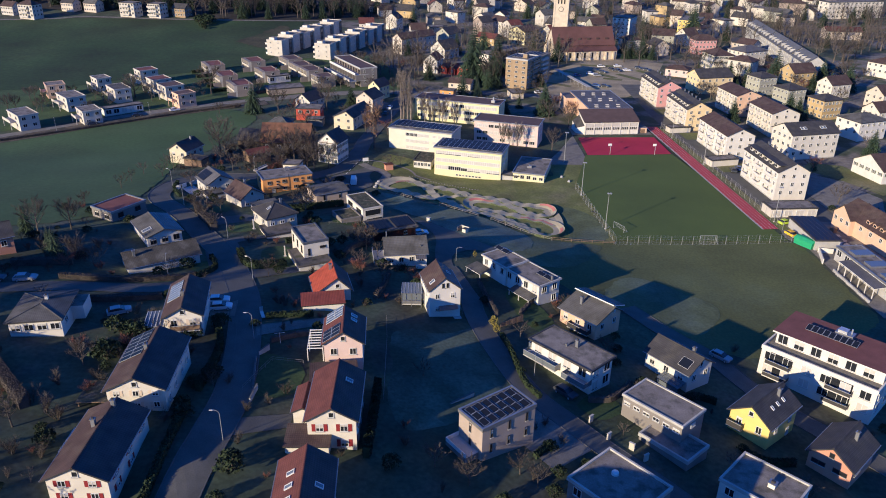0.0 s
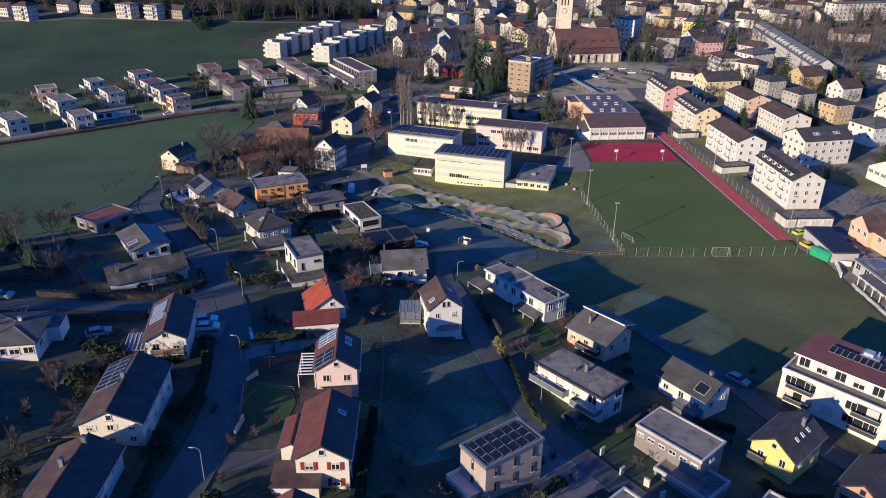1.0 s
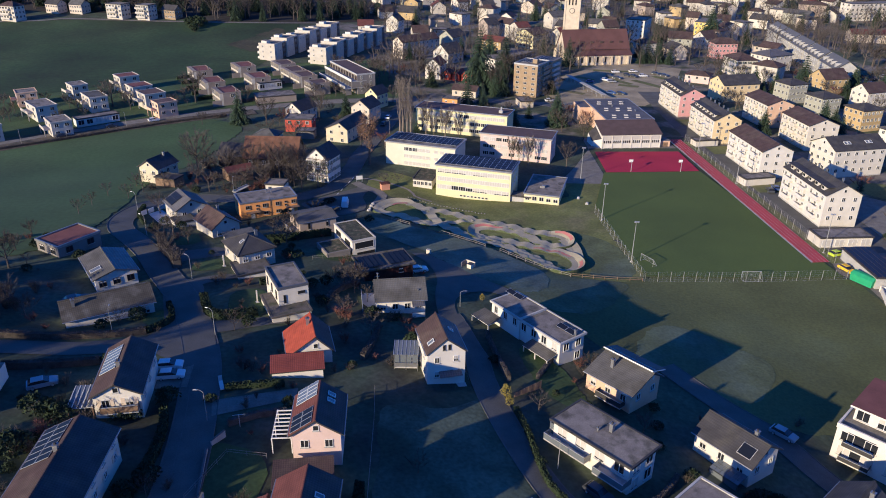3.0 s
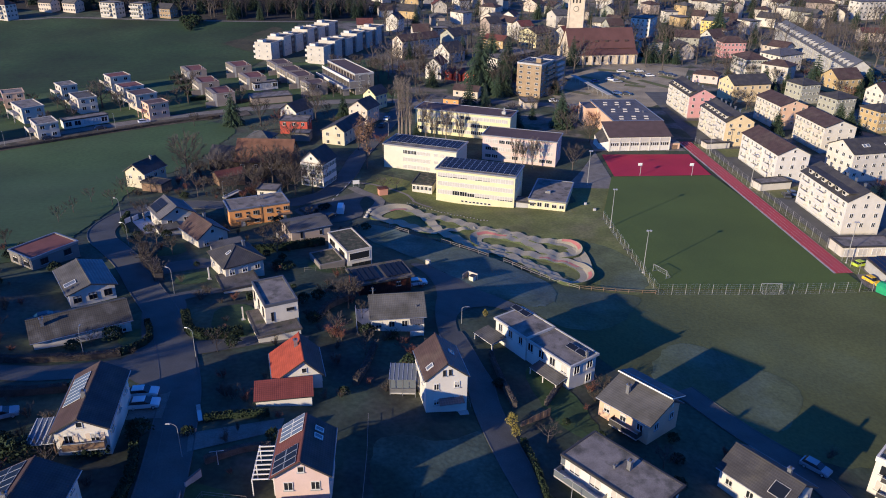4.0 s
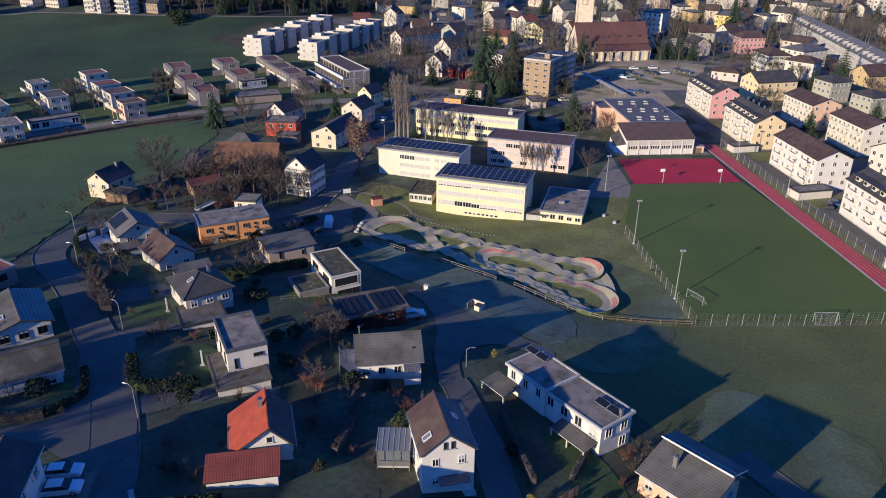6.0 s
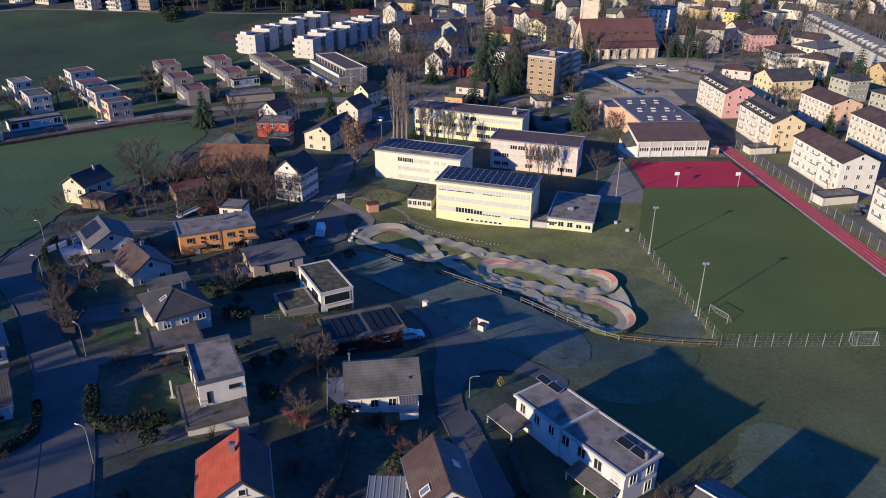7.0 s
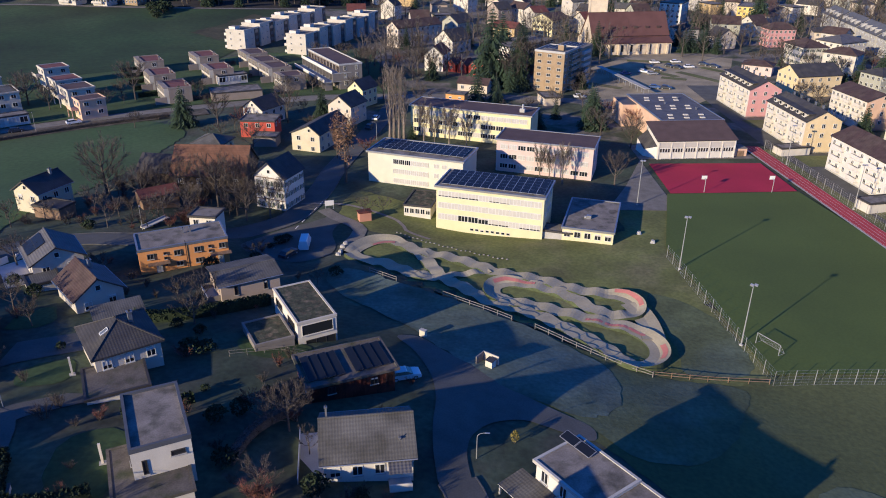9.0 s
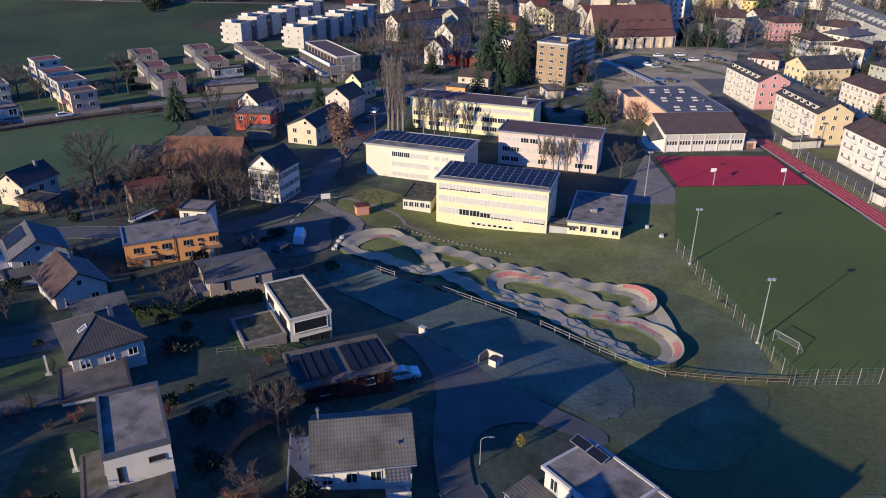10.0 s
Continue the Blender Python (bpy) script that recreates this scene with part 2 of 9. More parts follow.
PALETWIG = material("pale_twigs", (0.20, 0.165, 0.135), 0.95, 0.3, 1.0, 0.0, space="object", random_by=0.2)
TWIG = material("twigs", (0.084, 0.070, 0.060), 0.95, 0.3, 1.0, 0.0, space="object", random_by=0.3)
REDTWIG = material("red_twigs", (0.155, 0.066, 0.052), 0.95, 0.3, 1.0, 0.0, space="object", random_by=0.2)
RUSSET = material("russet_leaves", (0.17, 0.10, 0.060), 0.95, 0.35, 1.0, 0.0, space="object", random_by=0.2)
NEEDLE = material("needles", (0.030, 0.050, 0.028), 0.95, 0.35, 0.7, 0.0, space="object", random_by=0.25)
LEAF = material("evergreen_leaves", (0.024, 0.038, 0.017), 0.9, 0.35, 0.7, 0.0, space="object", random_by=0.2)
GOLDLEAF = material("golden_leaves", (0.24, 0.20, 0.05), 0.9, 0.3, 0.7, 0.0, space="object")
TYRE = material("tyre", (0.02, 0.02, 0.02), 0.9, 0.1, 1.0, 0.0)
CARWHITE = material("white_car_paint", (0.70, 0.70, 0.70), 0.3, 0.03, 1.0, 0.0, spec=0.5)
CARDARK = material("dark_car_paint", (0.05, 0.055, 0.065), 0.3, 0.05, 1.0, 0.0, spec=0.5)
CARGREY = material("silver_car_paint", (0.33, 0.34, 0.36), 0.3, 0.05, 1.0, 0.0, spec=0.5)
CARBLUE = material("blue_car_paint", (0.06, 0.10, 0.22), 0.3, 0.05, 1.0, 0.0, spec=0.5)
BRIGHTYELLOW = material("yellow_paint", (0.75, 0.45, 0.03), 0.5, 0.08, 1.0, 0.0)
LIME = material("lime_paint", (0.50, 0.62, 0.05), 0.5, 0.08, 1.0, 0.0)
TARPGREEN = material("green_tarpaulin", (0.03, 0.30, 0.13), 0.7, 0.12, 1.0, 0.1)

# ---- mesh helpers ----


class Shape:
    """Collects faces with materials and becomes one mesh."""

    def __init__(self):
        self.v, self.f, self.m, self.mats = [], [], [], []

    def slot(self, mat):
        if mat not in self.mats:
            self.mats.append(mat)
        return self.mats.index(mat)

    def poly(self, pts, mat):
        i = len(self.v)
        self.v += [tuple(p) for p in pts]
        self.f.append(tuple(range(i, i + len(pts))))
        self.m.append(self.slot(mat))

    def hull(self, low, high, mat, top=None, bottom=True):
        """A prism between two rings of the same number of points, counter-clockwise from above."""
        i, n = len(self.v), len(low)
        self.v += [tuple(p) for p in low] + [tuple(p) for p in high]
        s = self.slot(mat)
        for k in range(n):
            j = (k + 1) % n
            self.f.append((i + k, i + j, i + n + j, i + n + k))
            self.m.append(s)
        self.f.append(tuple(range(i + n, i + 2 * n)))
        self.m.append(self.slot(top or mat))
        if bottom:
            self.f.append(tuple(range(i + n - 1, i - 1, -1)))
            self.m.append(s)

    def box(self, x0, x1, y0, y1, z0, z1, mat, top=None):
        ring = [(x0, y0), (x1, y0), (x1, y1), (x0, y1)]
        self.hull([(x, y, z0) for x, y in ring], [(x, y, z1) for x, y in ring], mat, top)

    def slab(self, pts, thick, mat, side=None):
        """A sheet of that thickness below the given quad or polygon."""
        a, b, c = (Vector(p) for p in pts[:3])
        n = (b - a).cross(c - a).normalized() * thick
        self.hull([Vector(p) - n for p in pts], pts, side or mat, mat)

    def tube(self, a, b, r0, r1, mat, sides=6):
        a, b = Vector(a), Vector(b)
        d = (b - a).normalized()
        u = d.cross(Vector((0, 0, 1)) if abs(d.z) < 0.9 else Vector((1, 0, 0))).normalized()
        w = d.cross(u)
        low, high = [], []
        for k in range(sides):
            t = 2 * math.pi * k / sides
            o = u * math.cos(t) + w * math.sin(t)
            low.append(a + o * r0)
            high.append(b + o * r1)
        self.hull(low, high, mat)

    def mesh(self, name):
        me = bpy.data.meshes.new(name)
        me.from_pydata(self.v, [], self.f)
        for m in self.mats:
            me.materials.append(m)
        me.polygons.foreach_set("material_index", self.m)
        me.update()
        return me


def part(name, shape, parent=None, label="", at=None):
    """Links a Shape (or a ready mesh) as one object under its thing."""
    ob = new(name, shape.mesh(name) if isinstance(shape, Shape) else shape)
    if parent:
        ob.parent = parent
    if at is not None:
        ob.matrix_basis = at
    if label:
        ob["label"] = label
    return ob


def thing(name, x, y, z, rz=0, label="", category="", group=""):
    ob = new(name)
    ob.matrix_basis = pose(x, y, z, 0, 0, rz)
    return tagged(ob, label, category, group)


# ---- terrain ----


def ease(t):
    t = min(max(t, 0.0), 1.0)
    return t * t * (3 - 2 * t)


def terrain(x, y):
    """Height of the ground: a slope falling from the near left to the level valley floor, and a hill far to the left."""
    X = min(max(x / 60, -2.0), 1.6)
    Y = min(max((y - 140) / 60, -2.2), 2.6)
    n = 8.12 - 5.727 * X - 3.294 * Y - 1.026 * X * X + 2.076 * X * Y - 0.319 * Y * Y
    n = n if n > 12 else math.log(1 + math.exp(n / 0.9)) * 0.9
    hill = 0.07 * math.log(1 + math.exp((y - 430) / 25)) * 25 / (1 + math.exp((x + 70) / 25))
    dip = 3.2 * math.exp(-((x + 41) / 9) ** 2 - ((y - 69) / 11) ** 2)
    dip += 2.0 * math.exp(-((x + 48) / 16) ** 2 - ((y - 207) / 10) ** 2)
    dip += 1.6 * math.exp(-((x + 61) / 11) ** 2 - ((y - 153) / 17) ** 2)
    z = n / (1 + math.exp((y - 300) / 15)) + hill - dip

    def step(v):
        return 1 / (1 + math.exp(-max(-40.0, min(40.0, v))))

    foot = 186 + 0.045 * max(0.0, 12 - x) ** 1.75 - 0.3 * max(0.0, x - 12)
    w = step((y - foot) / 5) * step((58 - x) / 4) * step((262 - y) / 6)
    u, v = -0.615 * (x + 7.3) - 0.789 * (y - 213.4), 0.789 * (x + 7.3) - 0.615 * (y - 213.4)
    bank = ease((u + 3.2) / 2.8) * (1 - ease((u - 4) / 20)) * ease((v + 14) / 10) * (1 - ease((v - 26) / 26))
    return 1.9 * bank + z * (1 - w) + w * (0.15 - 1.2 * math.exp(-((x - 14) / 16) ** 2 - ((y - 238) / 9) ** 2))


def spaced(lo, hi, fine_lo, fine_hi, fine, coarse):
    out, v = [], lo
    while v < hi:
        out.append(v)
        v += fine if fine_lo <= v < fine_hi else coarse
    return out + [hi]


def build_ground():
    xs = spaced(-1500, 1500, -280, 210, 3.0, 30.0)
    ys = spaced(-600, 2600, 20, 560, 3.0, 20.0)
    verts = [(x, y, terrain(x, y)) for y in ys for x in xs]
    n = len(xs)
    faces = [(j * n + i, j * n + i + 1, (j + 1) * n + i + 1, (j + 1) * n + i) for j in range(len(ys) - 1) for i in range(n - 1)]
    me = bpy.data.meshes.new("ground")
    me.from_pydata(verts, [], faces)
    me.materials.append(GARDEN)
    me.polygons.foreach_set("use_smooth", [True] * len(faces))
    tagged(new("ground", me), "mixed brown and green winter gardens and verges", "ground", kind="structure")


build_ground()


def inside(x, y, ring):
    hit = False
    for (x0, y0), (x1, y1) in zip(ring, ring[1:] + ring[:1]):
        if (y0 > y) != (y1 > y) and x < x0 + (y - y0) / (y1 - y0) * (x1 - x0):
            hit = not hit
    return hit


def rounded(ring, passes=2, rough=0.0):
    """The ring with its corners cut round and, with rough, a ragged edge."""
    rg = random.Random(len(ring) * 7 + int(ring[0][0] * 10))
    for _ in range(passes):
        out = []
        for (ax, ay), (bx, by) in zip(ring, ring[1:] + ring[:1]):
            out += [(ax * 0.78 + bx * 0.22, ay * 0.78 + by * 0.22), (ax * 0.22 + bx * 0.78, ay * 0.22 + by * 0.78)]
        ring = out
    if rough:
        out = []
        for (ax, ay), (bx, by) in zip(ring, ring[1:] + ring[:1]):
            k = max(1, int(math.dist((ax, ay), (bx, by)) / 1.2))
            for i in range(k):
                out.append((ax + (bx - ax) * i / k + rg.uniform(-rough, rough), ay + (by - ay) * i / k + rg.uniform(-rough, rough)))
        ring = out
    return ring


def sheet(name, ring, mat, label, category, lift=0.05, step=3.0, kind="structure", rough=None):
    """A surface that lies on the ground inside a ring of plan points."""
    if rough is not None:
        ring = rounded(list(ring), 2, rough)
    bm = bmesh.new()
    bm.faces.new([bm.verts.new((x, y, 0)) for x, y in ring])
    for axis in (0, 1):
        lo, hi = min(p[axis] for p in ring), max(p[axis] for p in ring)
        k = max(1, int((hi - lo) / step))
        for i in range(1, k):
            no = (1, 0, 0) if axis == 0 else (0, 1, 0)
            co = [0, 0, 0]
            co[axis] = lo + (hi - lo) * i / k
            bmesh.ops.bisect_plane(bm, geom=bm.verts[:] + bm.edges[:] + bm.faces[:], plane_co=co, plane_no=no)
    for v in bm.verts:
        v.co.z = terrain(v.co.x, v.co.y) + lift
    bmesh.ops.recalc_face_normals(bm, faces=bm.faces)
    if sum(f.normal.z for f in bm.faces) < 0:
        bmesh.ops.reverse_faces(bm, faces=bm.faces)
    me = bpy.data.meshes.new(name)
    bm.to_mesh(me)
    bm.free()
    me.materials.append(mat)
    return tagged(new(name, me), label, category, kind=kind)


def smooth_line(pts, step=2.0):
    """A Catmull-Rom line through plan points, at even steps."""
    out = []
    p = [pts[0]] + list(pts) + [pts[-1]]
    for a, b, c, d in zip(p, p[1:], p[2:], p[3:]):
        k = max(1, int(math.dist(b, c) / step))
        for i in range(k):
            t = i / k
            out.append(tuple(0.5 * (2 * b[q] + (c[q] - a[q]) * t + (2 * a[q] - 5 * b[q] + 4 * c[q] - d[q]) * t * t + (3 * b[q] - a[q] - 3 * c[q] + d[q]) * t ** 3) for q in range(len(b))))
    return out + [tuple(pts[-1])]


def offset_line(line, d):
    out = []
    for i, p in enumerate(line):
        a, b = line[max(0, i - 1)], line[min(len(line) - 1, i + 1)]
        t = Vector((b[0] - a[0], b[1] - a[1]))
        t.normalize()
        out.append((p[0] - t.y * d, p[1] + t.x * d))
    return out


ROADS = []


def ribbon(name, pts, width, mat, label, category, lift=0.08, kerbs=False, kind="structure", step=2.0):
    """A strip of even width along a plan line; kerbs add a raised edge on both sides."""
    line = smooth_line(pts, step)
    if category in ("road", "path"):
        ROADS.append((line, width))
    s = Shape()
    cols = [offset_line(line, width * (0.5 - k / 4)) for k in range(5)]
    for i in range(len(line) - 1):
        for a, b in zip(cols, cols[1:]):
            q = [b[i], b[i + 1], a[i + 1], a[i]]
            s.poly([(x, y, terrain(x, y) + lift) for x, y in q], mat)
    ob = tagged(new(name, s.mesh(name)), label, category, kind=kind)
    if kerbs:
        for side in (-1, 1):
            k = Shape()
            o, i_ = offset_line(line, side * (width / 2 + 0.16)), offset_line(line, side * width / 2)
            for n in range(0, len(line) - 1):
                low = [(x, y, terrain(x, y) - 0.05) for x, y in (i_[n], i_[n + 1], o[n + 1], o[n])]
                high = [(x, y, terrain(x, y) + 0.16) for x, y in (i_[n], i_[n + 1], o[n + 1], o[n])]
                if side > 0:
                    low.reverse(), high.reverse()
                    low, high = [low[-1]] + low[:-1], [high[-1]] + high[:-1]
                k.hull(low, high, KERB)
            part("kerb", k, ob)
    return ob

# ---- ground cover and roads ----
sheet("meadow", [(-260, 140), (-110, 163), (-92, 167), (-83, 173), (-76.5, 189), (-77.5, 200), (-77, 213), (-79, 228), (-79, 244), (-72, 268), (-69, 290), (-66, 308), (-84, 322), (-112, 306), (-146, 276), (-200, 245), (-300, 230)], MEADOW, "green winter meadow with touches of frost", "meadow", lift=0.12, rough=0.5)
sheet("hill_meadow", [(-420, 330), (-175, 352), (-140, 378), (-110, 396), (-86, 412), (-76, 470), (-80, 538), (-94, 534), (-123, 528), (-168, 526), (-227, 530), (-262, 521), (-420, 508)], HILLGRASS, "green hillside meadow", "meadow", step=4.0, lift=0.16)
sheet("field", [(45.0, 140.0), (62.0, 122.0), (84.0, 128.0), (104.0, 139.0), (103.4, 150.0), (103.6, 165.0), (104.2, 177.0), (101.0, 184.0), (55.5, 184.0), (36.8, 181.0), (21.0, 191.1), (1.9, 203.6), (-10.6, 214.2), (-6.4, 204.3), (10.1, 184.0), (14.6, 171.8), (24.6, 161.6), (30.5, 152.6), (38.0, 141.0)], FROST, "rough grass field white with frost in the shade", "field", rough=0.25)
sheet("frosty_grass", [(18.0, 171.5), (22.6, 166.5), (28.0, 159.0), (35.0, 158.5), (40.5, 163.0), (45.5, 170.5), (49.5, 178.6), (36.0, 179.6), (28.0, 186.0)], HOARTHIN, "grass with a thin touch of frost", "grass", lift=0.09, rough=0.3)
sheet("frosty_grass", [(40.5, 143.5), (44.0, 151.5), (50.0, 157.5), (57.0, 156.0), (62.0, 150.5), (68.0, 146.0), (66.5, 139.0), (58.0, 130.0), (51.5, 131.5), (45.0, 138.5)], HOARTHIN, "grass with a thin touch of frost", "grass", lift=0.09, rough=0.4)
sheet("frosty_grass", [(41.5, 207.5), (46.0, 206.5), (52.6, 197.0), (52.4, 180.6), (40.5, 181.0), (42.0, 186.0), (42.2, 196.0)], HOARTHIN, "grass with a thin touch of frost", "grass", lift=0.10, rough=0.3)
sheet("frosty_grass", [(-15.0, 209.5), (-12.5, 204.0), (-5.0, 196.5), (1.2, 190.6), (4.6, 184.0), (9.2, 179.0), (12.6, 173.8), (16.0, 171.2), (22.6, 167.0), (25.5, 167.5), (29.0, 171.0), (30.0, 176.0), (29.5, 183.5), (20.6, 192.0), (16.9, 194.2), (6.0, 202.8), (-2.0, 208.0), (-6.9, 211.6), (-12.0, 214.0)], HOAR, "grass slope white with hoar frost", "grass", lift=0.13, rough=0.3)
sheet("school_lawn", [(-14.2, 259.5), (-16.8, 241.8), (-8.6, 234.6), (4.0, 230.5), (14.5, 221.3), (26.8, 215.1), (42.7, 210.2), (54.0, 200.0), (54.5, 232.0), (61.0, 257.5), (52, 262), (44.5, 247), (46.2, 232.8), (28.6, 233.4), (8.2, 244.7), (-4.1, 252.6)], BANKGRASS, "green lawn before the school", "lawn", rough=0.25)
sheet("pump_lawn", [(-10.7, 231.1), (-8.7, 221.9), (-0.2, 209.8), (18.9, 195.7), (34.9, 179.5), (54.6, 178.0), (54.4, 201.1), (42.7, 211.2), (26.8, 216.1), (14.5, 222.3), (4.0, 231.5)], BANKGRASS, "grass bank round the pump track", "lawn", lift=0.06, rough=0.25)
sheet("green_lot", [(-5, 121), (-1, 122.5), (4, 121), (8, 123), (13, 128), (14.5, 119), (16, 112), (18, 104), (13, 101), (9, 96), (4, 92), (-1, 90), (-4, 93), (-5.5, 101), (-4.2, 108), (-5.4, 115)], LOT, "grassed building plot in the shade", "lawn", rough=0.25)
sheet("pitch", [(53.6, 181.4), (101.5, 182.4), (93.0, 258.3), (62, 256.5), (60.5, 256.4), (51.4, 226.5)], TURF, "short green sports turf", "sports pitch", lift=0.30, step=6)
sheet("red_court", [(61.3, 256.5), (92.7, 258.4), (92.3, 279.5), (62.2, 278.7)], REDCOURT, "crimson rubber sports court", "sports court", lift=0.34, step=6)
sheet("running_track", [(97.8, 190.0), (102.2, 190.4), (97.6, 294.5), (93.3, 294.0)], REDTRACK, "red rubber running track with white lanes", "running track", lift=0.36, step=6)
for i in range(5):
    d = i * 1.05
    ribbon("lane_line", [(97.9 + d, 190.2), (93.4 + d, 293.8)], 0.06, PAINT, "white painted lane line", "line", lift=0.40)
ribbon("track_edge", [(97.55, 190), (93.05, 293.5)], 0.45, CONCRETE, "pale concrete edging along the track", "edging", lift=0.37)
ribbon("street_edge", [(104.0, 190), (101.6, 240), (99.4, 292)], 3.0, GRASS, "grass strip behind the track", "verge", lift=0.15)
sheet("school_yard", [(44.1, 246.4), (60, 246), (61, 296), (92, 297), (93, 284), (61, 283), (52, 262), (46.0, 250.2)], PAVING, "paved school yard", "yard", lift=0.12)
sheet("car_park_gravel", [(62, 345), (98, 345), (114, 362), (140, 426), (104, 441), (72, 404), (54, 390)], CARPARK, "pale gravel car park with planted strips", "car park", lift=0.1, step=6)
for pts in ([(96.3, 385.8), (105.2, 381.9)], [(106.4, 396.7), (118.8, 376.3)], [(119.0, 406.1), (126.9, 395.0)], [(91.1, 419.7), (112.2, 416.4)], [(64.9, 375.0), (75.8, 366.5)], [(96.0, 398.0), (103.0, 387.0)], [(79.0, 404.0), (86.0, 396.0)]):
    ribbon("planted_strip", pts, 4.0, GRASS, "planted strip between parking rows", "verge", lift=0.16)
sheet("town_ground", [(-16, 322), (14, 320), (58, 300), (106, 298), (106, 180), (260, 180), (420, 420), (420, 900), (-70, 900), (-74, 500), (-30, 430), (-20, 360)], TOWNGROUND, "town gardens and yards in winter", "ground", lift=0.06, step=6)
sheet("block_yard", [(104, 196), (124, 196), (124, 372), (102, 372), (100, 296), (103, 240)], ASPHALT, "asphalt yard before the blocks of flats", "yard", lift=0.14, step=6)

ribbon("street", [(-30, -160), (-31, 0), (-31, 40), (-30.7, 73.0), (-29.6, 86.0), (-29.0, 96.0), (-30.0, 107.0), (-31.8, 118.0), (-34.2, 129.5), (-38.0, 140.0), (-42.2, 149.4), (-46.6, 157.2), (-52.2, 166.0), (-58.6, 176.4), (-65.2, 185.0), (-70.0, 191.0), (-72.8, 197.6), (-73.3, 205.2), (-71.8, 212.2), (-67.6, 217.8), (-60.0, 220.6), (-47.2, 222.4), (-33.0, 234.4), (-25.7, 242.3), (-21.8, 257.2), (-20.0, 274), (-16, 296), (-10.7, 323), (-7.7, 342), (-4, 360)], 5.6, ASPHALT, "grey asphalt residential street with kerbs", "road", kerbs=True)
ribbon("street", [(-40.2, 135.6), (-46, 134.5), (-55.1, 132.2), (-68.9, 131.1), (-90, 126)], 4.8, ASPHALT, "narrow asphalt side street", "road", lift=0.09)
ribbon("lane", [(6.6, 153.5), (7.2, 152.0), (8.8, 145.8), (10.1, 140.5), (11.0, 137.7), (11.4, 132.0), (12.8, 124.2), (15.6, 113.7), (19.4, 103.5), (24.6, 96.3), (29.9, 89.6), (37.6, 80.7), (48, 66), (60, 40)], 4.2, ASPHALT, "narrow asphalt lane between gardens", "road", lift=0.13, kerbs=True)
sheet("turning_place", [(-1.8, 187.4), (1.4, 182.8), (4.0, 175.5), (4.6, 169.3), (4.0, 163.9), (4.0, 158.4), (4.7, 151.0), (8.6, 151.0), (8.0, 155.3), (7.8, 158.3), (8.4, 161.6), (10.9, 164.6), (15.0, 165.9), (17.9, 164.6), (23.5, 161.6), (24.2, 165.0), (19.8, 168.2), (16.6, 170.8), (13.2, 173.7), (10.3, 177.7), (5.8, 182.5), (2.1, 187.9)], ASPHALT, "asphalt turning place", "road", lift=0.11, rough=0.0)
ribbon("street", [(45.8, 140.9), (51.7, 131.0), (58.3, 122.5), (62.5, 112.4), (67.5, 104.6), (75.7, 94.2), (84, 80), (100, 40)], 4.4, ASPHALT, "asphalt lane beside the field", "road", lift=0.10, kerbs=True)
ribbon("main_road", [(-220, 236), (-180, 260), (-157.9, 276.6), (-142.0, 288.3), (-125.7, 302.5), (-107.4, 316.3), (-86.1, 328.6), (-67.8, 337.5), (-48.1, 345.8), (-27.3, 351.1), (-4, 352), (30, 352), (60, 346)], 6.5, PAVING, "pale main road above an embankment", "road", lift=0.14, kerbs=True)
ribbon("hill_road", [(-420, 510), (-262, 523), (-227, 532.5), (-168, 528.5), (-123, 530), (-94, 536), (-70, 546)], 3.0, PAVING, "narrow pale road along the hillside", "road", lift=0.26)
# Dark sheet that paints the shade under the hillside trees.
sheet("wood_floor", [(-420, 556), (-290, 558), (-215, 552), (-150, 534), (-120, 531.5), (-92, 537.5), (-66, 549), (-20, 580), (-20, 700), (-420, 700)], WOODFLOOR, "dark floor of the hillside wood, shade in its colour", "ground", step=6.0, lift=0.2)
ribbon("embankment", [(-220, 230), (-157.9, 270.0), (-125.7, 296.2), (-86.1, 322), (-67.8, 331)], 8.0, BROWNBANK, "brown overgrown roadside bank", "verge", lift=0.2)
ribbon("footpath", [(-19.7, 246.3), (-16.2, 241.9), (-13.0, 239.2), (-10.6, 235.4), (-11.6, 230.0), (-12.6, 225.6)], 3.0, PAVING, "paved footpath to the pump track", "path", lift=0.12)
ribbon("footpath", [(-25.0, 249.5), (-14.5, 249.0), (-3.0, 241.0), (-1.0, 236.0), (4.0, 231.6)], 0.8, GRAVEL_PATH, "gravel footpath past the school", "path", lift=0.10)
sheet("junction", [(-50.9, 162.8), (-42.9, 162.3), (-39.7, 151.1), (-34.8, 139.7), (-32.1, 130.2), (-39.3, 129.2), (-44.8, 133.3), (-45.9, 136.9), (-43.7, 140.8), (-48.4, 153.6)], ASPHALT, "worn asphalt where two streets meet", "road", lift=0.13, rough=0.0)
# The sunlit patch of this drive is painted by the lighter concrete.
sheet("drive", [(-68.8, 205.4), (-66.7, 209.6), (-61.2, 202.2), (-60.2, 198.6), (-62.4, 196.0)], SUNLITDRIVE, "concrete drive beside a house, painted sunlit-pale", "drive", lift=0.08)
sheet("drive", [(-40, 128), (-35.5, 130), (-34.5, 122), (-39, 121)], PAVING, "paved parking place beside the street", "drive", lift=0.12)
sheet("drive", [(13, 99), (20, 101), (27, 90), (20, 84), (14, 92)], PAVING, "paved yard before the solar house", "drive", lift=0.09)
sheet("drive", [(-35.4, 139.6), (-31.8, 141.4), (-25.6, 144.6), (-18, 146.5), (-18, 148.6), (-27.2, 147.3), (-36.2, 144.2)], ASPHALT, "paved garden drive", "drive", lift=0.09)
